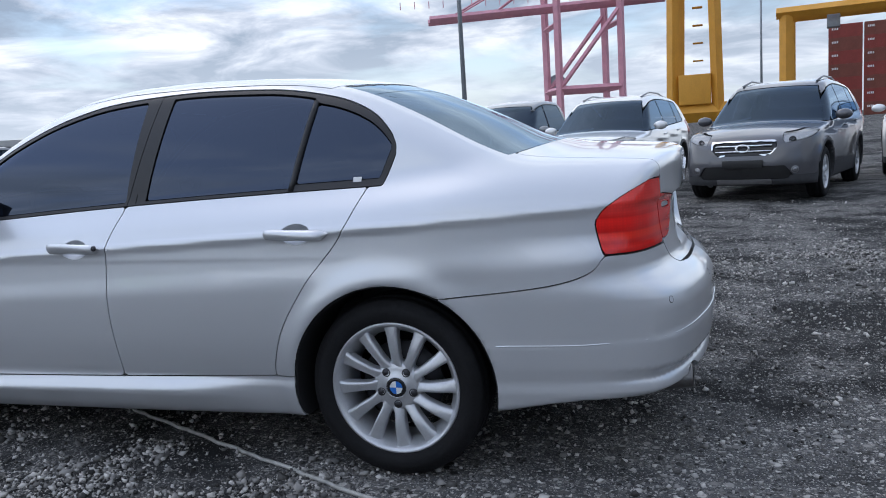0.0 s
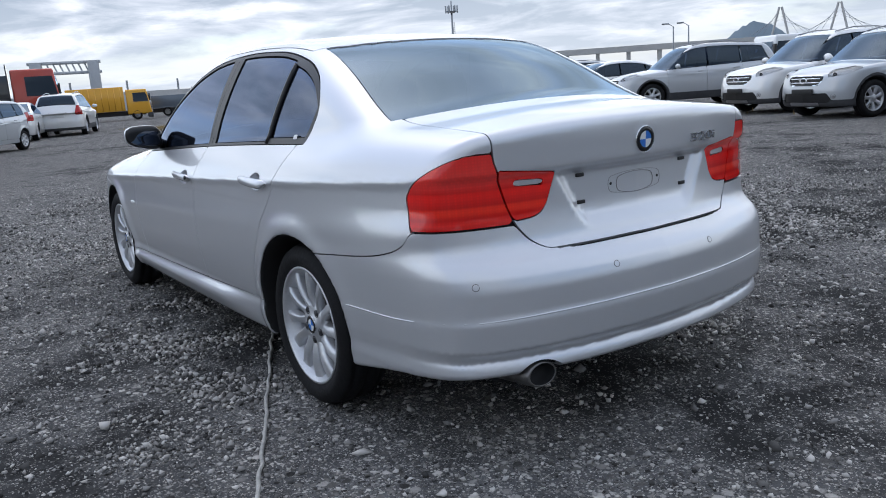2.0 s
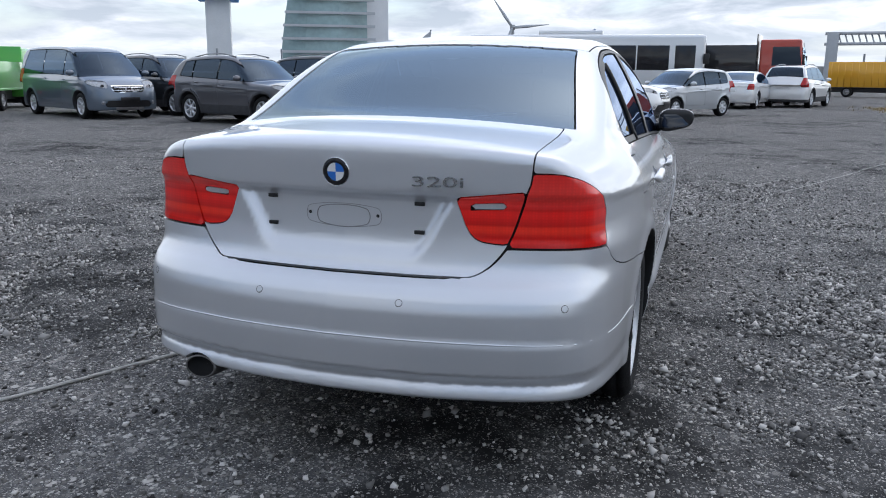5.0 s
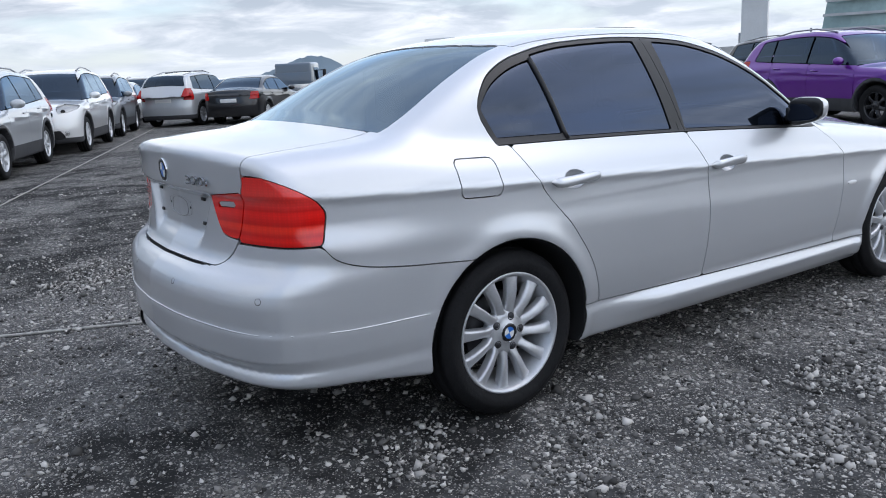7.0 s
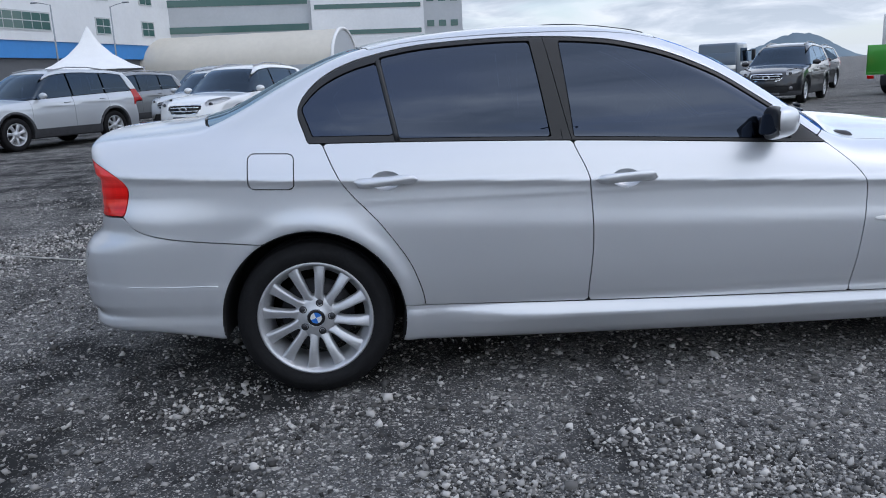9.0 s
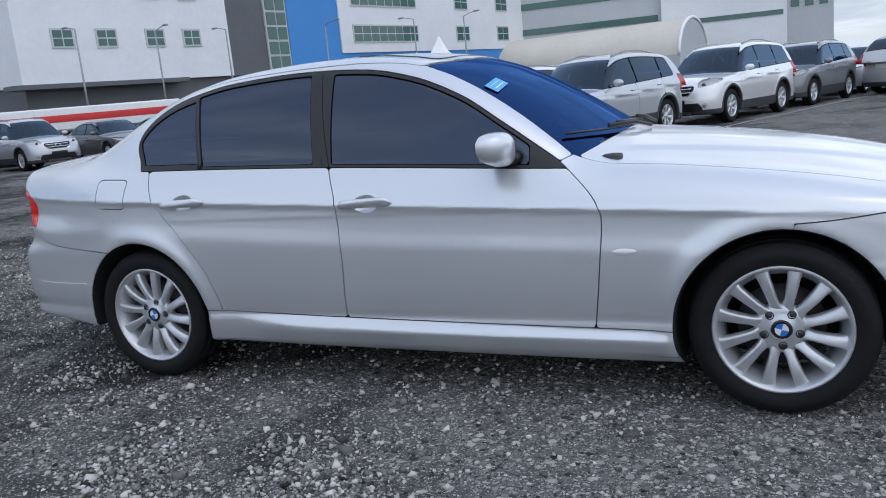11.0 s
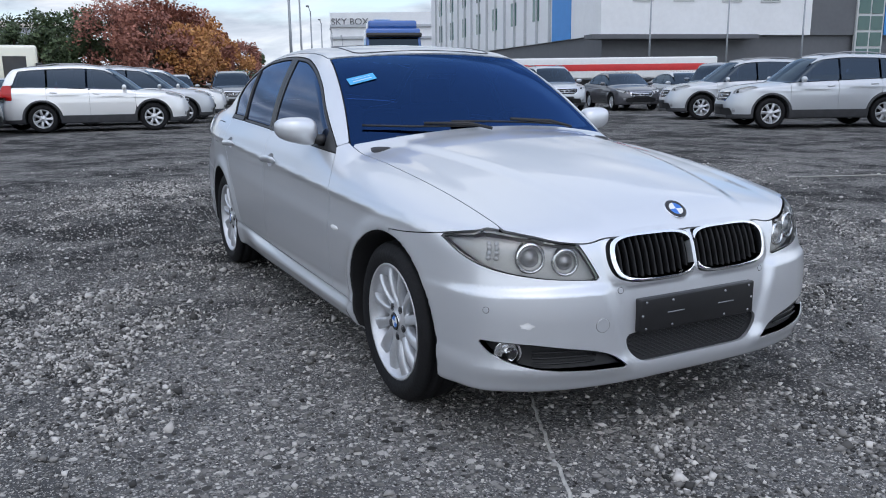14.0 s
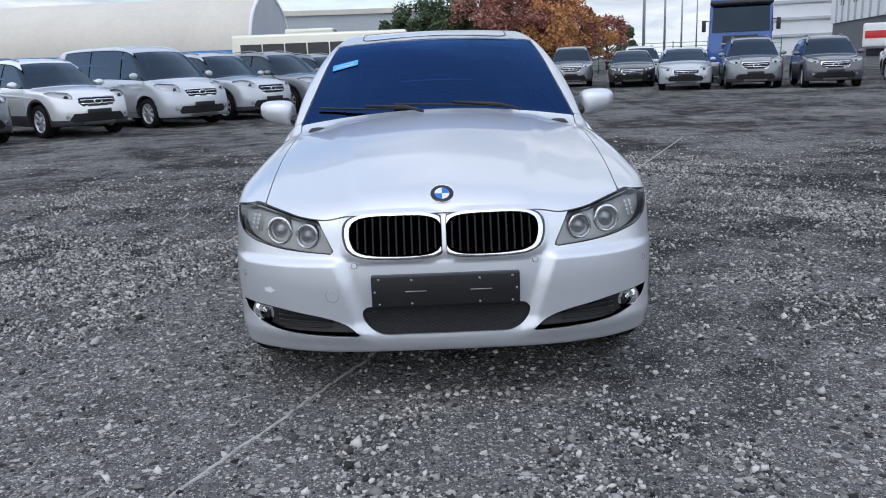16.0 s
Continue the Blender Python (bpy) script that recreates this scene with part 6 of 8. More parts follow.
def lorry(name, x, y, h, tone, body_tone, label, length, cab_h, box_h, kind):
    """A cab-over lorry: cab with glass, grille, lamps and mirrors, chassis, and a load body."""
    ob = thing(name, pose(x, y, 0, 0, 0, h), label, "lorry")
    w = 1.22 if length > 6.5 else 0.87
    xf = length / 2
    r = 0.5 if length > 6.5 else 0.33
    z0 = r * 1.1
    cd = 2.0 if length > 6.5 else 1.55
    cab = box_bm(xf - cd, xf, -w, w, z0, cab_h, 0.10, 3)
    for v in cab.verts:
        if v.co.z > z0 + (cab_h - z0) * 0.5:
            t = (v.co.z - z0 - (cab_h - z0) * 0.5) / ((cab_h - z0) * 0.5)
            if v.co.x > xf - cd * 0.5:
                v.co.x -= 0.22 * t
            v.co.y *= 1 - 0.05 * t
    painted_parts = [part("cab", cab, PAINT, ob)]
    zm = z0 + (cab_h - z0) * 0.5
    zt = z0 + (cab_h - z0) * 0.86
    bm = bmesh.new()
    lean = 0.22 * 0.72
    bm.faces.new([bm.verts.new(p) for p in ((xf + 0.012, -w * 0.9, zm + 0.03), (xf + 0.012, w * 0.9, zm + 0.03), (xf + 0.012 - lean, w * 0.86, zt), (xf + 0.012 - lean, -w * 0.86, zt))])
    part("windscreen", bm, FAR_GLASS, ob, smooth=False)
    for sg in (1, -1):
        bm = bmesh.new()
        q = [(xf - cd * 0.72, zm), (xf - 0.14, zm), (xf - 0.30, zt), (xf - cd * 0.72, zt)]
        bm.faces.new([bm.verts.new((a, sg * (w + 0.006 - (0.05 * w) * max(0, (b - zm) / (cab_h - zm))), b)) for a, b in (q if sg < 0 else q[::-1])])
        part("side_window", bm, FAR_GLASS, ob, smooth=False)
        part("headlamp", box_bm(xf - 0.02, xf + 0.02, min(sg * w * 0.6, sg * w * 0.9), max(sg * w * 0.6, sg * w * 0.9), z0 + 0.10, z0 + 0.28, 0.02), ALLOY, ob)
        part("mirror", box_bm(xf - 0.12, xf - 0.02, min(sg * (w + 0.10), sg * (w + 0.26)), max(sg * (w + 0.10), sg * (w + 0.26)), zm + 0.05, zm + 0.50, 0.03), BLACK_TRIM, ob)
        part("mirror_arm", tube_bm([(xf - 0.1, sg * w * 0.95, zm + 0.45), (xf - 0.06, sg * (w + 0.18), zm + 0.48)], 0.02, 6), BLACK_TRIM, ob)
    if cab_h > 3.4:
        part("sun_visor", box_bm(xf - 0.20, xf + 0.12, -w * 0.97, w * 0.97, zt + 0.02, zt + 0.20, 0.04), GLOSS_BLACK, ob)
        part("roof_fairing", box_bm(xf - cd * 0.9, xf - 0.42, -w * 0.86, w * 0.86, cab_h - 0.05, cab_h + 0.34, 0.12, 3), PAINT, ob)
        for q in range(4):
            part("grille_bar", box_bm(xf + 0.012, xf + 0.03, -w * 0.6, w * 0.6, z0 + 0.30 + 0.22 * q, z0 + 0.36 + 0.22 * q, 0.008), STEEL, ob)
    part("front_grille", box_bm(xf - 0.01, xf + 0.015, -w * 0.55, w * 0.55, z0 + 0.25, zm - 0.12, 0.01), BLACK_TRIM, ob)
    part("bumper", box_bm(xf - 0.25, xf + 0.06, -w, w, z0 - 0.25, z0 + 0.08, 0.04), CLADDING, ob)
    part("chassis", box_bm(-xf, xf - 0.4, -0.42, 0.42, r * 0.9, r * 0.9 + 0.3, 0.02), DARK_METAL, ob)
    bed_z = r * 0.9 + 0.32
    x1 = xf - cd - 0.12
    if kind == "box":
        part("cargo_box", box_bm(-xf, x1, -w, w, bed_z, box_h, 0.03), PAINT, ob)
        for i in range(9):
            xx = -xf + (x1 + xf) * (i + 0.5) / 9
            for sg in (1, -1):
                part("box_rib", box_bm(xx - 0.02, xx + 0.02, min(sg * w, sg * (w + 0.02)), max(sg * w, sg * (w + 0.02)), bed_z + 0.05, box_h - 0.05), PAINT, ob)
    else:
        part("bed_floor", box_bm(-xf, x1, -w, w, bed_z, bed_z + 0.08, 0.01), PAINT, ob)
        for sg in (1, -1):
            part("side_board", box_bm(-xf, x1, min(sg * (w - 0.05), sg * w), max(sg * (w - 0.05), sg * w), bed_z + 0.08, box_h, 0.01), PAINT, ob)
        part("tail_board", box_bm(-xf, -xf + 0.05, -w, w, bed_z + 0.08, box_h, 0.01), PAINT, ob)
        part("head_board", box_bm(x1 - 0.05, x1, -w, w, bed_z + 0.08, box_h + 0.5, 0.01), PAINT, ob)
        for sg in (1, -1):
            part("tail_lamp", box_bm(-xf - 0.02, -xf + 0.01, min(sg * w * 0.7, sg * w * 0.95), max(sg * w * 0.7, sg * w * 0.95), bed_z - 0.12, bed_z - 0.02, 0.01), RED_LENS, ob)
    pl = [(xf - cd * 0.62, w - 0.14), (xf - cd * 0.62, -w + 0.14), (-xf * 0.55, w - 0.14), (-xf * 0.55, -w + 0.14)]
    if length > 6.5:
        pl += [(-xf * 0.55 - 1.25, w - 0.14), (-xf * 0.55 - 1.25, -w + 0.14)]
    simple_wheels(ob, pl, r)
    painted(ob, tone)
    for c in ob.children:
        if c.name.split(".")[0] in ("cargo_box", "box_rib", "bed_floor", "side_board", "tail_board", "head_board"):
            c.color = body_tone
    return ob


def bus(name, x, y, h, tone, label, length, height):
    ob = thing(name, pose(x, y, 0, 0, 0, h), label, "bus")
    w, xf = 1.2, length / 2
    part("body", box_bm(-xf, xf, -w, w, 0.42, height, 0.16, 3), PAINT, ob)
    z0, z1 = height * 0.48, height * 0.84
    n = 6
    for sg in (1, -1):
        for i in range(n):
            a = -xf + 0.45 + (length - 2.0) * i / n
            part("side_window", box_bm(a, a + (length - 2.0) / n - 0.06, min(sg * w, sg * (w + 0.012)), max(sg * w, sg * (w + 0.012)), z0, z1, 0.005), GLOSS_BLACK, ob)
        part("tail_lamp", box_bm(-xf - 0.02, -xf + 0.02, min(sg * w * 0.7, sg * w * 0.92), max(sg * w * 0.7, sg * w * 0.92), 1.0, 1.3, 0.02), RED_LENS, ob)
        part("mirror", box_bm(xf - 0.1, xf + 0.15, min(sg * w, sg * (w + 0.22)), max(sg * w, sg * (w + 0.22)), z0 + 0.3, z0 + 0.75, 0.03), BLACK_TRIM, ob)
    part("door", box_bm(xf - 1.35, xf - 0.45, -w - 0.014, -w, 0.55, z1, 0.01), GLOSS_BLACK, ob)
    part("windscreen", box_bm(xf - 0.01, xf + 0.014, -w * 0.9, w * 0.9, z0 - 0.1, z1 + 0.1, 0.005), GLOSS_BLACK, ob)
    part("roof_unit", box_bm(-xf * 0.4, xf * 0.15, -w * 0.6, w * 0.6, height - 0.02, height + 0.22, 0.06), PAINT, ob)
    part("skirt", box_bm(-xf + 0.1, xf - 0.1, -w * 0.98, w * 0.98, 0.30, 0.44, 0.02), CLADDING, ob)
    simple_wheels(ob, [(xf - 2.2, w - 0.14), (xf - 2.2, -w + 0.14), (-xf + 2.4, w - 0.14), (-xf + 2.4, -w + 0.14)], 0.48)
    return painted(ob, tone)


CREAM, BLUE_C, RED_C, YELLOW_C, GREEN_C, WHITEB = (0.72, 0.70, 0.58, 1), (0.02, 0.09, 0.32, 1), (0.42, 0.05, 0.03, 1), (0.75, 0.38, 0.02, 1), (0.10, 0.45, 0.06, 1), (0.74, 0.75, 0.75, 1)
bus("coach", 35.5, 4.8, -84, WHITEB, "white coach with dark windows and an open door", 11.0, 3.1)
bus("minibus", -36.5, -5.5, 88, CREAM, "cream minibus parked behind the slanted row", 8.6, 2.9)
lorry("dump_truck", 38.5, -1.6, -98, RED_C, BLACK_C, "red and black heavy dump truck", 7.6, 2.95, 2.7, "open")
lorry("yellow_lorry", 53.4, -11.0, -103, YELLOW_C, YELLOW_C, "small yellow tipper lorry at the far side", 5.2, 2.0, 2.2, "box")
lorry("blue_lorry", 56.4, -17.0, -108, BLUEGREY, BLUEGREY, "small blue lorry at the far side", 4.6, 1.95, 1.5, "open")
lorry("flatbed_lorry", 11.8, 29.9, 48, BLUEGREY, BLUEGREY, "dark blue small flatbed lorry seen from behind", 5.1, 1.97, 1.05, "open")
lorry("flatbed_lorry", 9.6, 39.0, 48, BLACK_C, BLACK_C, "black small flatbed lorry seen from behind", 5.1, 1.97, 1.05, "open")
lorry("green_lorry", 15.8, 21.0, 30, GREEN_C, GREEN_C, "bright green small lorry with a slatted bed", 5.1, 1.97, 1.5, "open")
lorry("box_lorry", 23.0, 31.5, 25, WHITEB, WHITEB, "white refrigerated box lorry", 6.0, 2.2, 2.9, "box")
lorry("white_lorry", 39.5, -19.6, 65, WHITEB, WHITEB, "white flatbed lorry behind parked vans", 7.2, 2.6, 1.6, "open")
lorry("blue_tractor_lorry", -31.3, 13.4, -18, BLUE_C, BLUE_C, "blue heavy lorry standing behind the far row", 7.0, 3.42, 1.4, "open")
lorry("small_lorry", 12.5, -27.0, 60, WHITEB, WHITEB, "small white lorry behind the near row", 5.1, 2.0, 1.2, "open")
tr = thing("trailer", pose(-33.5, 27.5, 0, 0, 0, 62), "long white trailer with a red stripe", "trailer")
part("trailer_body", box_bm(-6.5, 6.5, -1.2, 1.2, 1.2, 2.35, 0.10, 3), WHITE, tr)
RED_PAINT = mottled(material("red_paint", (0.55, 0.03, 0.03), 0.45), 3, 0.15)
part("red_stripe", box_bm(-6.4, 6.4, -1.215, 1.215, 1.62, 1.98, 0.01), RED_PAINT, tr)
part("trailer_frame", box_bm(-6.3, 6.3, -0.5, 0.5, 0.75, 1.12, 0.02), DARK_METAL, tr)
simple_wheels(tr, [(-5, 1.05), (-5, -1.05), (-3.8, 1.05), (-3.8, -1.05), (4.5, 1.05), (4.5, -1.05)], 0.5)

# ---- buildings ----
CLAD_WHITE = mottled(material("white_metal_cladding", (0.74, 0.75, 0.76), 0.5), 0.25, 0.06)
CLAD_GREY = mottled(material("dark_grey_cladding", (0.11, 0.115, 0.125), 0.6), 0.25, 0.12)
CLAD_BLUE = mottled(material("blue_cladding", (0.05, 0.24, 0.60), 0.5), 0.25, 0.08)
CLAD_PALE = mottled(material("pale_grey_cladding", (0.45, 0.47, 0.49), 0.55), 0.25, 0.08)
PVC_BEIGE = mottled(material("beige_membrane", (0.62, 0.58, 0.50), 0.6), 0.15, 0.08)
WINDOW_GREEN = material("green_tinted_glazing", (0.05, 0.12, 0.11), 0.08)
WINDOW_FRAME = material("window_frame_grey", (0.5, 0.52, 0.52), 0.5)
CONCRETE = mottled(material("pale_concrete", (0.48, 0.48, 0.47), 0.8), 0.4, 0.12)
CANVAS = mottled(material("white_canvas", (0.80, 0.80, 0.79), 0.7), 1.5, 0.05)


def window(parent, x, z, w, h, y, panes, sg=-1):
    """A framed window in the wall plane y, with its panes in a row of bays."""
    wi = new("window"); wi.parent = parent
    part("frame", box_bm(x - w / 2 - 0.12, x + w / 2 + 0.12, min(y, y + sg * 0.10), max(y, y + sg * 0.10), z - h / 2 - 0.12, z + h / 2 + 0.12), WINDOW_FRAME, wi, smooth=False)
    rows = 2 if h > 1.0 else 1
    for i in range(panes):
        for j in range(rows):
            a, b = x - w / 2 + w * i / panes + 0.06, x - w / 2 + w * (i + 1) / panes - 0.06
            c, d = z - h / 2 + h * j / rows + 0.06, z - h / 2 + h * (j + 1) / rows - 0.06
            part("pane", box_bm(a, b, min(y + sg * 0.10, y + sg * 0.115), max(y + sg * 0.10, y + sg * 0.115), c, d), WINDOW_GREEN, wi, smooth=False)


# warehouse: x along its long front, y into the building, front wall at y = 0
wh = thing("warehouse", pose(-59.5, 43.0, 0, 0, 0, 75) @ Matrix.Scale(-1, 4, (0, 1, 0)) @ Matrix.Scale(1, 4), "large white warehouse with blue and dark grey panels", "warehouse")
wh.matrix_world = pose(-59.5, 43.0, 0, 0, 0, 75)
# the building lies to the left of its front line: y from 0 to 90
part("grey_base", box_bm(4.6, 87, 0, 78, 0, 5.2), CLAD_GREY, wh, smooth=False)
part("white_wall", box_bm(4.2, 26.6, -0.6, 78, 5.2, 17.5), CLAD_WHITE, wh, smooth=False)
part("grey_wall", box_bm(26.6, 35.2, -0.4, 78, 5.2, 18.0), CLAD_GREY, wh, smooth=False)
part("blue_wall", box_bm(35.2, 87, -0.5, 78, 5.2, 17.5), CLAD_BLUE, wh, smooth=False)
part("white_panel", box_bm(43.4, 87, -0.7, -0.52, 7.2, 17.5), CLAD_WHITE, wh, smooth=False)
part("stair_glazing", box_bm(31.8, 35.0, -0.6, -0.3, 2.2, 17), WINDOW_FRAME, wh, smooth=False)
for i in range(9):
    part("stair_pane", box_bm(32.0, 33.3, -0.66, -0.6, 2.5 + i * 1.6, 3.85 + i * 1.6), WINDOW_GREEN, wh, smooth=False)
    part("stair_pane", box_bm(33.5, 34.8, -0.66, -0.6, 2.5 + i * 1.6, 3.85 + i * 1.6), WINDOW_GREEN, wh, smooth=False)
for z in (9.15, 13.6):
    for xx in (8.4, 12.6, 17.7, 21.9):
        window(wh, xx, z, 1.9, 1.5, -0.6, 2)
    for xx, ww, np_ in ((52.0, 12.6, 8), (68.9, 3.0, 2), (79.6, 3.0, 2)):
        window(wh, xx, z + 0.35, ww, 2.0, -0.7, np_)
    for k_ in range(7):
        part("side_window", box_bm(4.08, 4.2, 17 + k_ * 8.6, 19 + k_ * 8.6, z - 1.4, z + 1.4), WINDOW_GREEN, wh, smooth=False)
part("blue_corner_band", box_bm(4.12, 4.2, 7, 12.5, 5.2, 17.5), CLAD_BLUE, wh, smooth=False)
for k_ in range(15):
    part("side_rib", box_bm(3.95, 4.2, 13 + k_ * 4.3, 13.35 + k_ * 4.3, 5.2, 17.5), CLAD_PALE, wh, smooth=False)
part("low_vent", box_bm(37.4, 38.4, -0.56, -0.5, 4.0, 4.9), WINDOW_FRAME, wh, smooth=False)
part("corner_canopy", box_bm(2.8, 20, -2.0, 0, 4.8, 5.2), CLAD_GREY, wh, smooth=False)

# office block behind the hall, with ribbon windows and a sign as plain bars
ob = thing("office_block", pose(-27, 127, 0, 0, 0, 8), "tall pale grey office block with ribbon windows", "building")
part("block", box_bm(-14, 12, 0, 22, 0, 24), CLAD_PALE, ob, smooth=False)
part("white_block", box_bm(12, 30, -1, 24, 0, 23), CLAD_WHITE, ob, smooth=False)
part("tower", box_bm(30, 37, 2, 20, 0, 27), CLAD_PALE, ob, smooth=False)
for z in (9, 13, 17, 21):
    part("ribbon_window", box_bm(-13.5, 11.5, -0.12, 0, z, z + 1.0), WINDOW_GREEN, ob, smooth=False)
    part("ribbon_window", box_bm(12.5, 29.5, -1.12, -1, z - 1, z - 0.3), WINDOW_GREEN, ob, smooth=False)
    for q in range(3):
        part("small_window", box_bm(31 + q * 2, 32.2 + q * 2, 1.9, 2.0, z, z + 1.0), WINDOW_GREEN, ob, smooth=False)
part("green_stripe", box_bm(12.2, 29.8, -1.1, -1, 14.2, 14.7), material("green_stripe", (0.15, 0.4, 0.3), 0.5), ob, smooth=False)
part("sign_mark", box_bm(13.2, 14.4, -1.15, -1, 18.2, 21.0), RED_PAINT, ob, smooth=False)
for q in range(3):
    part("sign_bar", box_bm(14.9 + q * 1.1, 15.7 + q * 1.1, -1.15, -1, 18.6, 20.6), CLAD_GREY, ob, smooth=False)


def arch_hall(name, m, length, half, rise, spring, label):
    ob = thing(name, m, label, "hall")
    bm = bmesh.new()
    n, k = 24, 14
    rows = []
    for i in range(k + 1):
        x = length * i / k
        rows.append([bm.verts.new((x, half * math.cos(math.pi * j / n), spring + rise * math.sin(math.pi * j / n) - 0.05 * (i % 2))) for j in range(n + 1)])
    for r0, r1 in zip(rows, rows[1:]):
        for j in range(n):
            bm.faces.new((r0[j], r0[j + 1], r1[j + 1], r1[j]))
    part("vault", bm, PVC_BEIGE, ob)
    for x in (0.0, length):
        bm = bmesh.new()
        bm.faces.new([bm.verts.new((x, half * math.cos(math.pi * j / n), spring + rise * math.sin(math.pi * j / n))) for j in range(n + 1)])
        part("gable", bm, CLAD_PALE, ob, smooth=False)
        part("gable_rim", tube_bm([(x, half * math.cos(math.pi * j / n), spring + rise * math.sin(math.pi * j / n)) for j in range(n + 1)], 0.25, 6), CANVAS, ob)
    part("plinth", box_bm(-0.05, length + 0.05, -half, half, 0, spring), CLAD_BLUE if "blue" in label else CLAD_PALE, ob, smooth=False)
    return ob


arch_hall("arched_hall", pose(-113, -23, 0, 0, 0, -98), 75, 8.5, 7.5, 4.0, "beige arched storage hall with a blue base")
arch_hall("arched_hall", pose(-9.5, 118, 0, 0, 0, 168), 46, 6.5, 5.0, 3.4, "beige arched storage hall with a pale base")
flat = thing("low_hall", pose(-150, -22, 0, 0, 0, 5), "long low pale hall far off", "hall")
part("outer_wall", box_bm(0, 20, -14, 26, 0, 9.5), CLAD_PALE, flat, smooth=False)
part("roof", box_bm(-0.5, 20.5, -14.5, 26.5, 9.5, 10.3), PVC_BEIGE, flat, smooth=False)

az_ = radians(156.6)
sky = thing("white_depot", pose(4 + 200 * math.cos(az_), -2 + 200 * math.sin(az_), 0, 0, 0, 156.6), "white logistics depot with lettering under its roof", "warehouse")
part("outer_wall", box_bm(0, 30, -45, 13, 0, 17.4), CLAD_WHITE, sky, smooth=False)
for z in (4.0, 7.6, 11.2, 14.0):
    part("ledge", box_bm(-0.5, 0, -45, 13, z, z + 0.6), CLAD_PALE, sky, smooth=False)
lt = lettering("SKY BOX", pose(0, 0, 0), 2.2, CLAD_GREY, sky, 0.1, "roof_lettering")
lt.matrix_world = sky.matrix_world @ Matrix.Translation((-0.15, 8.2, 15.2)) @ Matrix(((0, 0, -1, 0), (-1, 0, 0, 0), (0, 1, 0, 0), (0, 0, 0, 1)))
part("sign_mark", box_bm(-0.2, 0, -1.5, 2.5, 14.7, 15.7), CLAD_BLUE, sky, smooth=False)

tent = thing("tent", pose(-25.5, 62, 0, 0, 0, 20) @ Matrix.Scale(1.08, 4), "white pointed event tent", "tent")
bm = bmesh.new()
rings = []
for rr, z in ((3.6, 2.5), (2.6, 2.9), (1.5, 3.6), (0.7, 4.4), (0.25, 5.2), (0.05, 5.6)):
    rings.append([bm.verts.new((math.copysign(min(abs(math.cos(a)) * 1.3, 1), math.cos(a)) * rr, math.copysign(min(abs(math.sin(a)) * 1.3, 1), math.sin(a)) * rr, z)) for a in [2 * math.pi * q / 16 for q in range(16)]])
for r0, r1 in zip(rings, rings[1:]):
    for q in range(16):
        bm.faces.new((r0[q], r0[(q + 1) % 16], r1[(q + 1) % 16], r1[q]))
part("canopy", bm, CANVAS, tent)
for a, b in ((1, 1), (1, -1), (-1, 1), (-1, -1)):
    part("tent_leg", tube_bm([(a * 3.4, b * 3.4, 0), (a * 3.4, b * 3.4, 2.6)], 0.06, 6), STEEL, tent)

# ---- lamps and masts ----
GALV = mottled(material("galvanised_steel", (0.30, 0.32, 0.34), 0.5, 0.5), 2, 0.15)


def street_lamp(x, y, h, face, arm=1.8):
    ob = thing("street_lamp", pose(x, y, 0, 0, 0, face), "grey steel street lamp with a bent arm", "street lamp", "lamps along the road")
    part("post", tube_bm([(0, 0, 0), (0, 0, h * 0.5), (0, 0, h)], [0.10, 0.08, 0.06], 10), GALV, ob)
    part("arm", tube_bm([(0, 0, h - 0.05), (arm * 0.5, 0, h + 0.15), (arm, 0, h + 0.28)], 0.035, 6), GALV, ob)
    part("lamp_head", box_bm(arm - 0.1, arm + 0.55, -0.13, 0.13, h + 0.20, h + 0.34, 0.04), GALV, ob)


for k_ in range(6):
    d = 48 + 17 * k_
    a = radians(163.0 - 0.7 * k_)
    street_lamp(4 + d * math.cos(a), -2 + d * math.sin(a), 8.0, -25)
for q, (x, y) in enumerate(((-50, 46), (-49, 54), (-46, 60), (-40, 68), (-33, 74), (-29, 78))):
    street_lamp(x, y, 9.0, -20 if q % 2 else 160, 1.6)
street_lamp(6.1, -27.0, 16.0, 200, 1.2)
street_lamp(-7.2, -61.6, 14.0, 0, 1.5)
street_lamp(46.3, -60.2, 4.7, 39, 0.5)
street_lamp(45.2, -61.0, 4.7, 39, 0.5)

mast = thing("signal_mast", pose(76.7, -56.9, 0) @ Matrix.Scale(0.70, 4), "steel signal mast with antenna platform and ladder", "mast")
part("pole", tube_bm([(0, 0, 0), (0, 0, 9), (0, 0, 15)], [0.25, 0.2, 0.12], 10), GALV, mast)
part("platform", lathe_bm([(0.2, 13.0), (1.0, 13.2), (1.0, 13.3), (0.2, 13.3)], 16, "Z"), GALV, mast)
for k_ in range(6):
    a = math.pi * k_ / 3
    part("antenna", box_bm(math.cos(a) * 1.0 - 0.1, math.cos(a) * 1.0 + 0.1, math.sin(a) - 0.1, math.sin(a) + 0.1, 13.0, 14.2, 0.02), GALV, mast)
part("ladder", box_bm(0.5, 0.56, -0.9, -0.86, 5, 11.5), GALV, mast)
part("ladder", box_bm(0.5, 0.56, -0.4, -0.36, 5, 11.5), GALV, mast)
for k_ in range(18):
    part("rung", box_bm(0.5, 0.56, -0.9, -0.36, 5.2 + k_ * 0.36, 5.26 + k_ * 0.36), GALV, mast)

# ---- harbour cranes ----
PINK = mottled(material("faded_pink_paint", (0.60, 0.29, 0.35), 0.6), 0.5, 0.15)
ORANGE = mottled(material("yellow_crane_paint", (0.62, 0.30, 0.03), 0.55), 0.5, 0.12)


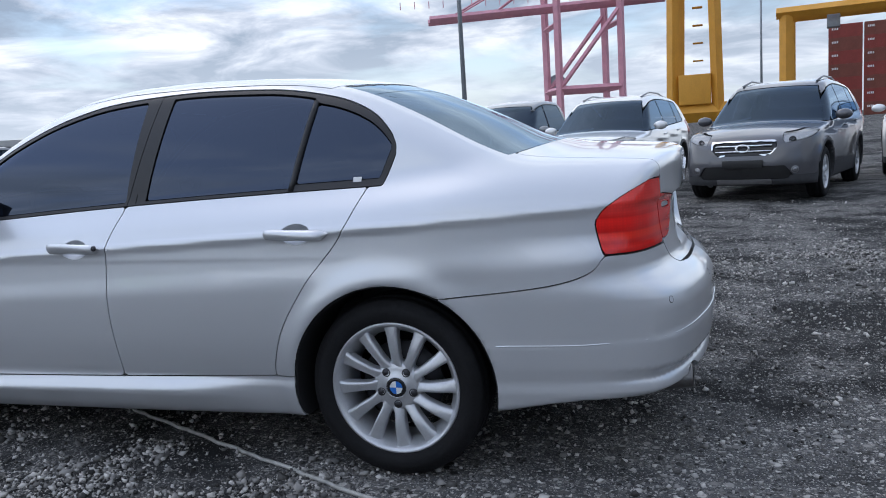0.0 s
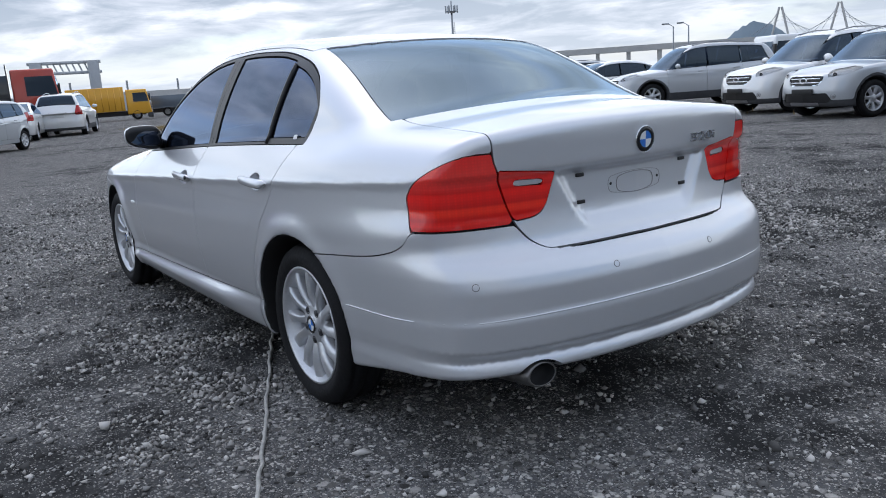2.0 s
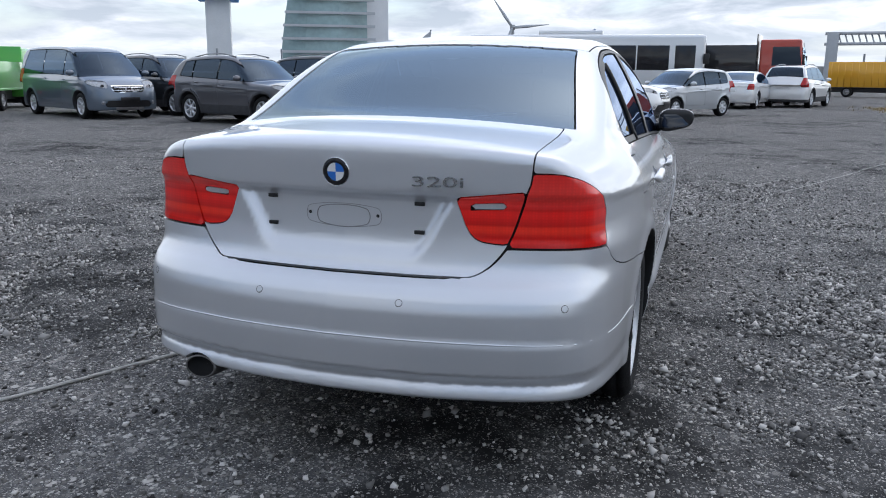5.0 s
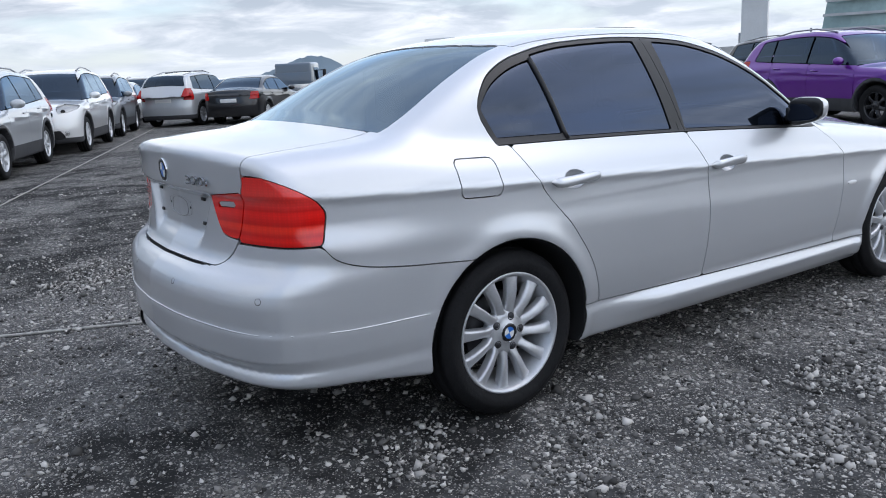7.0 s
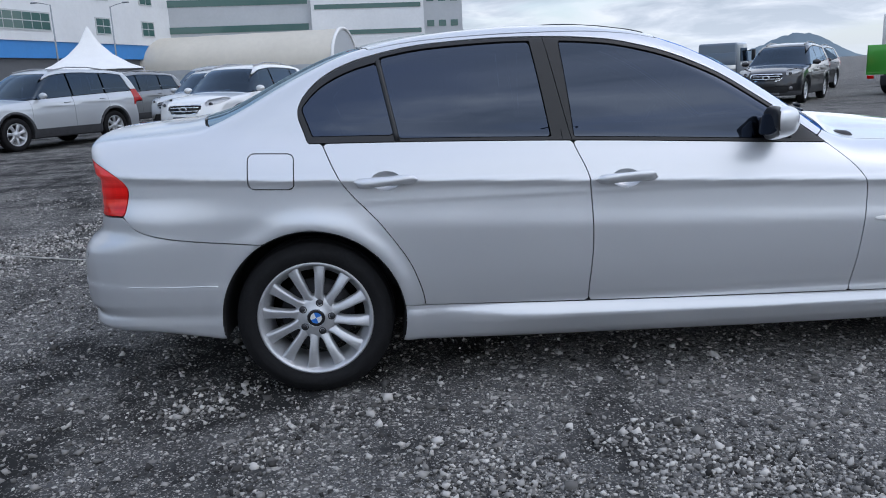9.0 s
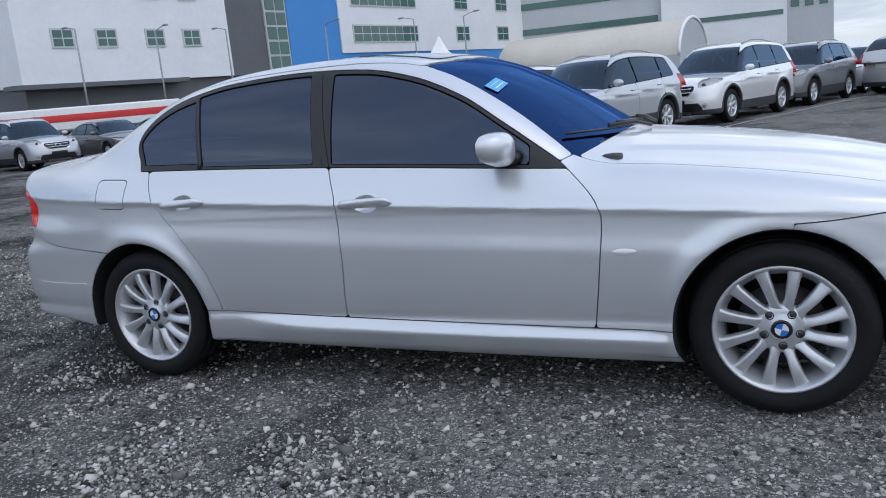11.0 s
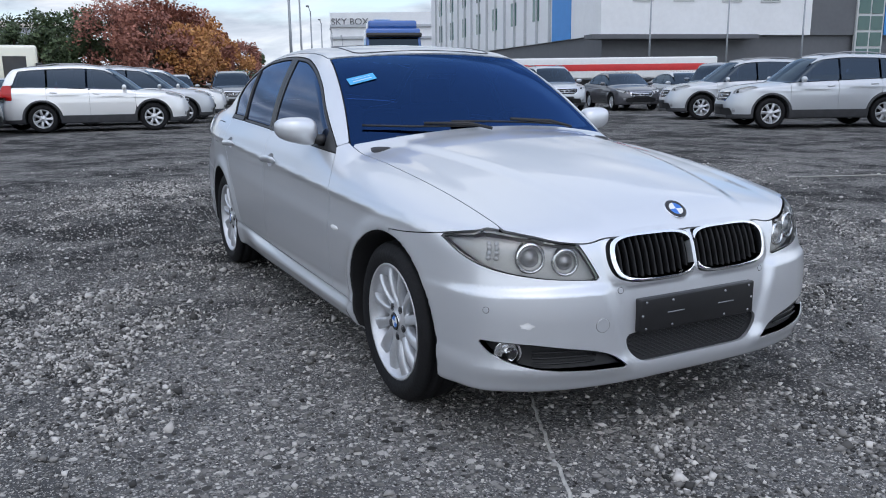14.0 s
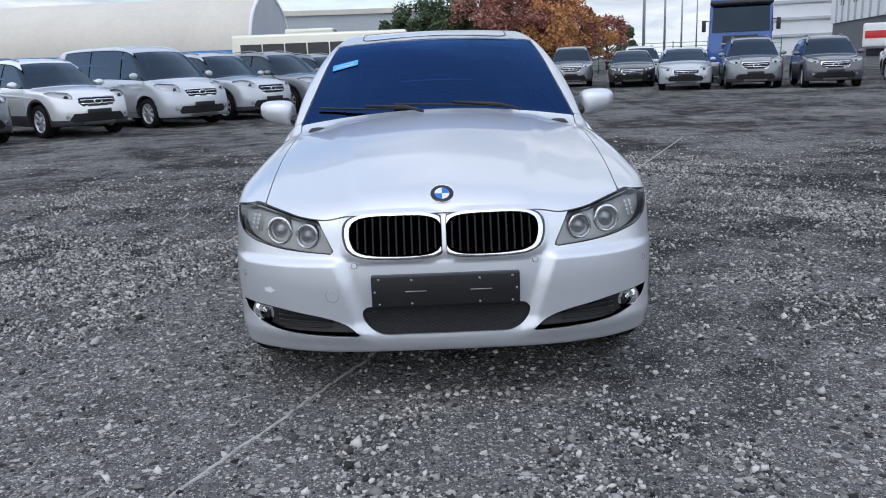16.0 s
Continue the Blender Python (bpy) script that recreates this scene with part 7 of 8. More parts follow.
def beam(ob, p, q, s, mat, name="beam"):
    return part(name, tube_bm([p, q], s * 0.72, 4), mat, ob, smooth=False)


def quay_crane(m, label, k=1.0):
    ob = thing("quay_crane", m @ Matrix.Scale(k, 4), label, "crane")
    for x in (-9, 9):
        for y in (-8, 8):
            beam(ob, (x, y, 0), (x, y, 48 if x < 0 else 44), 1.5, PINK, "leg")
    for y in (-8, 8):
        beam(ob, (-9, y, 12), (9, y, 12), 1.3, PINK, "sill_beam")
        beam(ob, (-9, y, 34), (9, y, 12), 0.9, PINK, "brace")
        beam(ob, (-9, y, 44), (9, y, 44), 1.4, PINK, "portal_beam")
        beam(ob, (-5, y * 0.4, 36), (44, y * 0.4, 33.6), 1.3, PINK, "boom")
        beam(ob, (-26, y * 0.4, 37), (-5, y * 0.4, 36), 1.3, PINK, "back_boom")
        beam(ob, (-9, y * 0.5, 58), (38, y * 0.4, 34), 0.35, PINK, "stay")
        beam(ob, (-9, y * 0.5, 58), (25, y * 0.4, 35), 0.35, PINK, "stay")
        beam(ob, (-9, y * 0.5, 58), (-24, y * 0.4, 37), 0.35, PINK, "stay")
        beam(ob, (-9, y, 46), (-9, y * 0.3, 59), 1.0, PINK, "pylon")
    for z in (12, 30, 44):
        beam(ob, (-9, -8, z), (-9, 8, z), 1.2, PINK, "cross_beam")
        beam(ob, (9, -8, z), (9, 8, z), 1.2, PINK, "cross_beam")
    for i in range(20):
        beam(ob, (-24 + i * 4, 3.4, 36.6), (-24 + i * 4, 3.4, 38.6), 0.16, PINK, "rail_post")
    part("machine_house", box_bm(-22, -12, -4, 4, 37, 42, 0.2), PINK, ob)
    part("drum", lathe_bm([(0.3, -0.5), (2.8, -0.5), (2.8, 0.5), (0.3, 0.5)], 24, "Y", m=Matrix.Translation((6, -8.5, 14.5))), GALV, ob)
    part("name_board", box_bm(-4, 4, -8.9, -8.7, 11.2, 12.8), CANVAS, ob)
    return ob


quay_crane(pose(28, -235, 0, 0, 0, 22), "faded pink quayside container crane")
quay_crane(pose(-180, -640, 0, 0, 0, 8), "faded pink quayside crane far off")


def yard_crane(m, label):
    ob = thing("yard_crane", m, label, "crane")
    for x in (-11, 11):
        for y in (-4, 4):
            beam(ob, (x, y, 1.2), (x, y * 0.85, 20), 1.5, ORANGE, "leg")
        beam(ob, (x, -5.5, 1.6), (x, 5.5, 1.6), 1.6, ORANGE, "sill_beam")
        for y in (-4.5, 4.5):
            part("bogie_wheel", lathe_bm([(0.2, -0.3), (0.8, -0.3), (0.8, 0.3), (0.2, 0.3)], 16, "Y", m=Matrix.Translation((x, y, 0.8))), RUBBER, ob)
    for y in (-3.4, 3.4):
        beam(ob, (-12.5, y, 20.5), (12.5, y, 20.5), 1.5, ORANGE, "girder")
    part("trolley", box_bm(-2, 2, -3, 3, 21.4, 23.4, 0.2), ORANGE, ob)
    part("cab", box_bm(3, 5, -1.2, 1.2, 17.2, 19.6, 0.1), GALV, ob)
    part("power_box", box_bm(10, 12, -2.8, 2.8, 2.6, 6.2, 0.1), ORANGE, ob)
    for i in range(7):
        part("walkway", box_bm(-12.9 - 0.7, -11.6, -1, 1, 4 + i * 2.4, 4.15 + i * 2.4), ORANGE, ob)
    return ob


yard_crane(pose(-3.0, -163, 0, 0, 0, 88) @ Matrix.Diagonal((1, 1, 1.5, 1)), "tall yellow container yard crane")
yard_crane(pose(-28.6, -145, 0, 0, 0, -9) @ Matrix.Diagonal((1, 1, 0.86, 1)), "yellow container yard crane")
CONT = [mottled(material("rust_red_container", (0.26, 0.045, 0.035), 0.6), 1.2, 0.2), mottled(material("brown_container", (0.20, 0.06, 0.04), 0.6), 1.2, 0.2), mottled(material("green_container", (0.06, 0.16, 0.12), 0.6), 1.2, 0.2)]


def container(x, y, z, h, mat, label):
    ob = thing("shipping_container", pose(x, y, z, 0, 0, h), label, "container", "stacked containers")
    part("box", box_bm(-3.0, 3.0, -1.2, 1.2, 0, 2.55, 0.03), mat, ob, smooth=False)
    for i in range(18):
        xx = -2.85 + 5.7 * i / 17
        part("rib", box_bm(xx - 0.07, xx + 0.07, -1.235, 1.235, 0.12, 2.45), mat, ob, smooth=False)
    for q in range(4):
        part("marking_bar", box_bm(1.3 + q * 0.3, 1.5 + q * 0.3, 1.236, 1.25, 1.5, 1.9), CANVAS, ob, smooth=False)


for i in range(2):
    for j in range(7):
        container(-31.1 - i * 6.2, -174.5 + i * 1.0, j * 2.55, -9, CONT[(i + j) % 2], "rust red shipping container in a stack")

# ---- far town ----
GLASS_TOWER = mottled(material("teal_glazing", (0.30, 0.42, 0.43), 0.12), 0.1, 0.2)
tw = thing("office_tower", pose(194, 97, 0, 0, 0, -62), "curved teal glass office tower with a pale side", "tower")
bm = bmesh.new()
rows = []
for i in range(13):
    z = 3.2 * i
    half = 12 - 3.6 * (i / 12) ** 1.5
    rows.append([bm.verts.new((x * half + 2.5 * i / 12, y * 8, z)) for x, y in ((-1, -1), (-0.5, -1.25), (0.2, -1.35), (1, -1), (1, 1), (-1, 1))])
for r0, r1 in zip(rows, rows[1:]):
    for j in range(6):
        bm.faces.new((r0[j], r0[(j + 1) % 6], r1[(j + 1) % 6], r1[j]))
bm.faces.new(rows[-1])
part("glass_body", bm, GLASS_TOWER, tw, smooth=False)
for i in range(1, 12):
    half = 12 - 3.6 * (i / 12) ** 1.5
    part("floor_band", box_bm(-half * 1.02 + 2.5 * i / 12, half * 1.02 + 2.5 * i / 12, -11.2, -10.0, 3.2 * i - 0.3, 3.2 * i + 0.3), CLAD_PALE, tw, smooth=False)
part("pale_side", box_bm(10.5, 16, -8.5, 9, 0, 39), CLAD_WHITE, tw, smooth=False)
bt = thing("signal_tower", pose(210, 140, 0, 0, 0, 30), "white control tower with a blue top", "tower")
part("shaft", box_bm(-3.5, 3.5, -3.5, 3.5, 0, 22), CLAD_WHITE, bt, smooth=False)
part("top", box_bm(-7, 7, -6, 6, 22, 28, 0.5), CLAD_BLUE, bt)
py = thing("pyramid_roof_building", pose(180, 24, 0, 0, 0, 10), "building with a slate blue pyramid roof", "building")
part("outer_wall", box_bm(-5.6, 5.6, -5.6, 5.6, 0, 6.3), CLAD_PALE, py, smooth=False)
bm = bmesh.new()
b4 = [bm.verts.new((a * 6.0, b * 6.0, 6.3)) for a, b in ((1, 1), (-1, 1), (-1, -1), (1, -1))]
apex = bm.verts.new((0, 0, 11.3))
for q in range(4):
    bm.faces.new((b4[q], b4[(q + 1) % 4], apex))
part("roof", bm, mottled(material("slate_blue_roof", (0.16, 0.22, 0.30), 0.5), 0.3, 0.1), py, smooth=False)


def turbine(x, y, h, spin):
    ob = thing("wind_turbine", pose(x, y, 0, 0, 0, 190), "white three-bladed wind turbine", "turbine")
    part("tower", tube_bm([(0, 0, 0), (0, 0, h)], [1.4, 0.8], 12), CLAD_PALE, ob)
    part("nacelle", box_bm(-2, 3, -1.2, 1.2, h - 0.8, h + 1.6, 0.4), CLAD_PALE, ob)
    for q in range(3):
        a = radians(spin + 120 * q)
        part("blade", tube_bm([(3, 0, h), (3, math.sin(a) * h * 0.3, h + math.cos(a) * h * 0.3), (3, math.sin(a) * h * 0.75, h + math.cos(a) * h * 0.75)], [0.7, 0.9, 0.15], 6), CLAD_PALE, ob)


turbine(410, 97, 24.5, -35)
turbine(400.8, 170.8, 22.5, 5)
sail = thing("sail_sculpture", pose(250, 95, 0, 0, 0, 20), "pale sail-shaped steel structure", "structure")
bm = bmesh.new()
v = [bm.verts.new(p) for p in ((0, -6, 4), (0, 6, 4), (0, -8, 15), (1, -6, 4), (1, 6, 4), (1, -8, 15))]
for q in ((0, 1, 2), (5, 4, 3), (0, 3, 4, 1), (1, 4, 5, 2), (2, 5, 3, 0)):
    bm.faces.new([v[i] for i in q])
part("sail", bm, CLAD_PALE, sail, smooth=False)
part("mast", tube_bm([(0.5, -6, 0), (0.5, -8, 15.4)], 0.3, 6), GALV, sail)
gf = thing("lock_gate_frame", pose(110, -19, 0, 0, 0, 80) @ Matrix.Diagonal((0.62, 0.62, 0.72, 1)), "grey steel gate frame with a truss beam", "gate")
for x in (-5.5, 5.5):
    part("post", box_bm(x - 1.1, x + 1.1, -1, 1, 0, 9.5, 0.1), CLAD_PALE, gf)
for z in (7.2, 9.0):
    part("chord", box_bm(-7, 7, -0.6, 0.6, z, z + 0.5), CLAD_PALE, gf)
for i in range(8):
    beam(gf, (-4.5 + i * 1.2, 0, 7.5), (-3.9 + i * 1.2 * 1.0, 0, 9.0), 0.2, CLAD_PALE, "brace")
# sea wall and a long viaduct
sw = thing("viaduct", pose(265, -236, 0, 0, 0, 48), "long pale viaduct along the shore", "bridge")
part("deck", box_bm(-150, 150, -3, 3, 8, 10.4), CONCRETE, sw, smooth=False)
for i in range(23):
    part("pier", box_bm(-146 + i * 13, -144.6 + i * 13, -2, 2, 0, 8), CONCRETE, sw, smooth=False)
for q, (x, y) in enumerate(((274.4, -437), (248, -453))):
    ob = thing("bridge_pylon", pose(x, y, 0, 0, 0, 120) @ Matrix.Scale(0.65, 4), "tall pale bridge pylon with cables", "bridge")
    for sg in (1, -1):
        beam(ob, (0, sg * 12, 0), (0, sg * 1, 46), 1.3, CONCRETE, "leg")
        for c in range(4):
            beam(ob, (0, sg, 44 - 3 * c), (sg * 0, sg * (20 + 9 * c), 14), 0.2, GALV, "cable")
# low concrete barrier at the water
bar = thing("sea_wall", pose(120, -40, 0, 0, 0, 108), "low pale concrete sea wall", "wall")
part("wall_run", box_bm(-110, 110, -0.6, 0.6, 0, 2.6), CONCRETE, bar, smooth=False)
for i in range(26):
    part("wall_post", box_bm(-105 + i * 8.4, -104.8 + i * 8.4, -0.1, 0.1, 2.6, 4.2), GALV, bar, smooth=False)

HILL = mottled(material("blue_far_hill", (0.13, 0.18, 0.22), 0.9), 0.004, 0.15)


def hill(x, y, length, height, turn, seed):
    rnd = random.Random(seed)
    bm = bmesh.new()
    n = 40
    rows = []
    for i in range(n + 1):
        s = i / n
        z = height * math.sin(math.pi * s) ** 1.3 * (0.75 + 0.25 * math.sin(7 * s + seed) + 0.08 * rnd.random())
        rows.append([bm.verts.new((length * (s - 0.5), 0 + k * 60 * (0 if k == 0 else 1), z if k == 0 else 0)) for k in (-1, 0, 1)])
    for r0, r1 in zip(rows, rows[1:]):
        for k in range(2):
            bm.faces.new((r0[k], r1[k], r1[k + 1], r0[k + 1]))
    bmesh.ops.recalc_face_normals(bm, faces=bm.faces)
    ob = part("far_hill", bm, HILL)
    ob.matrix_world = pose(x, y, 0, 0, 0, turn)
    tagged(ob, "low blue hill on the horizon", "hill", kind="structure")


hill(480, 1010, 190, 34, -25, 3)
hill(500, -740, 150, 38, 35, 5)

# ---- trees ----
BARK = mottled(material("bark", (0.09, 0.065, 0.045), 0.9), 6, 0.3, 0.5)


def leaf_material(name, a, b):
    m = material(name, a, 0.7)
    t, bs = nodes_of(m)
    g = add(t, "ShaderNodeNewGeometry")
    rp = add(t, "ShaderNodeValToRGB")
    rp.color_ramp.elements[0].color, rp.color_ramp.elements[1].color = (*a, 1), (*b, 1)
    link(t, g.outputs["Random Per Island"], rp.inputs[0]); link(t, rp.outputs[0], bs.inputs["Base Color"])
    return m


LEAF_RED = leaf_material("autumn_leaves", (0.17, 0.062, 0.045), (0.36, 0.15, 0.10))
LEAF_ORANGE = leaf_material("orange_leaves", (0.34, 0.14, 0.05), (0.52, 0.26, 0.08))
LEAF_GREEN = leaf_material("dark_green_leaves", (0.03, 0.05, 0.022), (0.10, 0.14, 0.06))


def tree(x, y, h, spread, mat, label, seed, pine=False):
    rnd = random.Random(seed)
    ob = thing("tree", pose(x, y, 0, 0, 0, rnd.uniform(0, 360)), label, "tree")
    tb = tube_bm([(0, 0, 0), (0.05, 0, h * 0.35), (0, 0.08, h * 0.85)], [0.16, 0.11, 0.03], 8)
    centres = []
    for k in range(26):
        a, z = rnd.uniform(0, 6.28), h * rnd.uniform(0.12, 0.88)
        reach = spread * (1.05 - z / h) * 1.2 if pine else spread * rnd.uniform(0.45, 1.0) * math.sin(math.pi * min(0.95, z / h * 0.9 + 0.08))
        tip = (math.cos(a) * reach, math.sin(a) * reach, z + (0.0 if pine else h * 0.10))
        tube_bm([(0, 0, z * 0.8), (tip[0] * 0.5, tip[1] * 0.5, z * 0.95), tip], [0.06, 0.04, 0.012], 5, tb)
        centres.append(tip)
    part("trunk", tb, BARK, ob)
    verts, faces = [], []
    for cx, cy, cz in centres + [(0, 0, h * 0.92)]:
        for _ in range(150):
            d = Vector((rnd.gauss(0, 1), rnd.gauss(0, 1), rnd.gauss(0, 0.75)))
            d = d.normalized() * (rnd.random() ** 0.4) * spread * (0.24 if pine else 0.30)
            p = Vector((cx, cy, cz)) + d
            s = rnd.uniform(0.06, 0.15)
            n1 = Vector((rnd.uniform(-1, 1), rnd.uniform(-1, 1), rnd.uniform(-1, 1))).normalized()
            n2 = n1.orthogonal().normalized()
            i = len(verts)
            verts += [p + n1 * s, p + n2 * s * 0.7, p - n1 * s, p - n2 * s * 0.7]
            faces.append((i, i + 1, i + 2, i + 3))
    mesh_from("crown", verts, faces, mat, ob)


for k_, (az, d, h, mat, pine) in enumerate(((181.0, 62, 6.2, 0, 1), (179.6, 60, 7.0, 0, 1), (178.3, 61, 6.6, 0, 0), (176.8, 60, 7.4, 0, 1), (175.4, 58, 7.6, 1, 0), (173.9, 59, 7.9, 1, 0), (172.6, 57, 7.6, 1, 0),
                                             (171.2, 60, 7.2, 1, 0), (170.0, 63, 6.6, 2, 0), (168.6, 70, 6.0, 2, 0), (167.2, 80, 5.6, 1, 0), (165.9, 90, 5.2, 0, 1), (174.8, 66, 8.0, 0, 1), (182.4, 63, 5.4, 0, 1), (180.3, 66, 7.0, 0, 0), (177.6, 66, 7.8, 0, 1), (172.0, 64, 7.9, 0, 1), (169.3, 66, 5.6, 1, 0), (173.2, 54, 6.6, 1, 0), (171.0, 55, 5.4, 2, 0))):
    a = radians(az)
    h *= 0.86
    tree(4.5 + d * math.cos(a), -1 + d * math.sin(a), h, h * 0.32 if pine else h * 0.44, (LEAF_GREEN, LEAF_RED, LEAF_ORANGE)[mat],
         ("dark green conifer at the yard fence", "red-brown autumn maple at the yard fence", "orange autumn tree at the yard fence")[mat], 40 + k_, bool(pine))
tree(72, -50, 4.5, 1.8, LEAF_GREEN, "small green tree by the mast", 77)

fence = thing("mesh_fence", pose(-58, 4, 0, 0, 0, 96), "green wire fence along the trees", "fence")
FENCE_G = mottled(material("green_fence_paint", (0.05, 0.16, 0.10), 0.6), 2, 0.1)
for i in range(17):
    part("post", tube_bm([(-24 + i * 3, 0, 0), (-24 + i * 3, 0, 2.2)], 0.04, 6), FENCE_G, fence)
for z in (0.2, 0.6, 1.0, 1.4, 1.8, 2.1):
    part("rail", tube_bm([(-24, 0, z), (24, 0, z)], 0.02, 4), FENCE_G, fence)


# ---- ground ----
def gravel_material():
    """Dark earth full of crushed stone: two sizes of chips, each with its own shade, in pale and dark stretches."""
    m = material("dark_gravel", (0.07, 0.07, 0.072), 0.95, Specular_IOR_Level=0.08)
    t, b = nodes_of(m)
    co = add(t, "ShaderNodeTexCoord")
    big = add(t, "ShaderNodeTexNoise", Scale=0.40, Detail=8.0, Roughness=0.66)
    mid = add(t, "ShaderNodeTexNoise", Scale=2.0, Detail=8.0, Roughness=0.70)
    warp = add(t, "ShaderNodeTexNoise", Scale=60.0, Detail=2.0)
    for n in (big, mid, warp):
        link(t, co.outputs["Object"], n.inputs["Vector"])
    # jagged outlines
    sh = add(t, "ShaderNodeVectorMath"); sh.operation = "MULTIPLY_ADD"
    sh.inputs[1].default_value = (0.012, 0.012, 0.012)
    link(t, warp.outputs["Color"], sh.inputs[0]); link(t, co.outputs["Object"], sh.inputs[2])
    area = add(t, "ShaderNodeMixRGB"); area.inputs["Fac"].default_value = 0.48
    link(t, big.outputs["Fac"], area.inputs["Color1"]); link(t, mid.outputs["Fac"], area.inputs["Color2"])
    # the gravel colour grows paler along +x, up to past the car's nose
    sep = add(t, "ShaderNodeSeparateXYZ")
    link(t, co.outputs["Object"], sep.inputs[0])
    paler_x = add(t, "ShaderNodeMapRange")
    paler_x.inputs["From Min"].default_value, paler_x.inputs["From Max"].default_value = -1.0, 3.0
    paler_x.inputs["To Min"].default_value, paler_x.inputs["To Max"].default_value = 0.0, 0.07
    link(t, sep.outputs["X"], paler_x.inputs["Value"])
    a2 = add(t, "ShaderNodeMath"); a2.operation = "ADD"
    link(t, area.outputs[0], a2.inputs[0]); link(t, paler_x.outputs[0], a2.inputs[1])
    soil = add(t, "ShaderNodeMapRange")
    soil.inputs["From Min"].default_value, soil.inputs["From Max"].default_value = 0.45, 0.57
    soil.inputs["To Min"].default_value, soil.inputs["To Max"].default_value = 0.026, 0.125
    link(t, a2.outputs[0], soil.inputs["Value"])
    share = add(t, "ShaderNodeMapRange")
    share.inputs["From Min"].default_value, share.inputs["From Max"].default_value = 0.44, 0.585
    share.inputs["To Min"].default_value, share.inputs["To Max"].default_value = -0.42, 0.38
    link(t, a2.outputs[0], share.inputs["Value"])
    col, heights = soil.outputs[0], []
    for scale in (170.0, 95.0, 52.0, 26.0):
        v = add(t, "ShaderNodeTexVoronoi", Scale=scale)
        link(t, sh.outputs[0], v.inputs["Vector"])
        c = add(t, "ShaderNodeSeparateColor")
        link(t, v.outputs["Color"], c.inputs[0])
        # the cell holds a chip when its own number is high enough, more of them in pale stretches
        pick = add(t, "ShaderNodeMath"); pick.operation = "ADD"
        link(t, c.outputs["Red"], pick.inputs[0]); link(t, share.outputs[0], pick.inputs[1])
        edge = add(t, "ShaderNodeMapRange")
        edge.inputs["From Min"].default_value, edge.inputs["From Max"].default_value = 0.50, 0.36
        link(t, v.outputs["Distance"], edge.inputs["Value"])
        has = add(t, "ShaderNodeMapRange")
        has.inputs["From Min"].default_value, has.inputs["From Max"].default_value = (0.40, 0.44) if scale > 100 else ((0.50, 0.54) if scale > 60 else ((0.70, 0.74) if scale > 40 else (0.90, 0.94)))
        link(t, pick.outputs[0], has.inputs["Value"])
        mask = add(t, "ShaderNodeMath"); mask.operation = "MULTIPLY"
        link(t, edge.outputs[0], mask.inputs[0]); link(t, has.outputs[0], mask.inputs[1])
        tone = add(t, "ShaderNodeValToRGB")
        e = tone.color_ramp.elements
        e[0].position, e[0].color = 0.0, (0.028, 0.027, 0.026, 1)
        e[1].position, e[1].color = 1.0, (0.55, 0.525, 0.485, 1)
        q = e.new(0.6); q.color = (0.24, 0.23, 0.215, 1)
        link(t, c.outputs["Green"], tone.inputs[0])
        mx = add(t, "ShaderNodeMixRGB")
        link(t, mask.outputs[0], mx.inputs["Fac"]); link(t, col, mx.inputs["Color1"]); link(t, tone.outputs[0], mx.inputs["Color2"])
        col = mx.outputs[0]
        hh = add(t, "ShaderNodeMath"); hh.operation = "MULTIPLY"; hh.inputs[1].default_value = 60.0 / scale
        link(t, mask.outputs[0], hh.inputs[0])
        heights.append(hh.outputs[0])
    link(t, col, b.inputs["Base Color"])
    h1 = add(t, "ShaderNodeMath"); h1.operation = "MAXIMUM"
    link(t, heights[0], h1.inputs[0]); link(t, heights[1], h1.inputs[1])
    h2 = add(t, "ShaderNodeMath"); h2.operation = "MAXIMUM"
    link(t, h1.outputs[0], h2.inputs[0]); link(t, heights[2], h2.inputs[1])
    bp = add(t, "ShaderNodeBump", Strength=0.8, Distance=0.008)
    link(t, h2.outputs[0], bp.inputs["Height"]); link(t, bp.outputs[0], b.inputs["Normal"])
    return m


gb = bmesh.new()
bmesh.ops.create_grid(gb, x_segments=2, y_segments=2, size=2200)
ground = part("ground", gb, gravel_material())
tagged(ground, "dark grey gravel yard reaching the horizon", "ground", kind="structure")

# loose stones round the car, thicker in patches
STONE = material("grey_stone", (0.2, 0.2, 0.2), 0.9, Specular_IOR_Level=0.15)
t_, b_ = nodes_of(STONE)
g_ = add(t_, "ShaderNodeNewGeometry")
rp_ = add(t_, "ShaderNodeValToRGB")
rp_.color_ramp.elements[0].color, rp_.color_ramp.elements[1].color = (0.035, 0.034, 0.033, 1), (0.66, 0.63, 0.59, 1)
q_ = rp_.color_ramp.elements.new(0.55); q_.color = (0.27, 0.26, 0.245, 1)
link(t_, g_.outputs["Random Per Island"], rp_.inputs[0]); link(t_, rp_.outputs[0], b_.inputs["Base Color"])


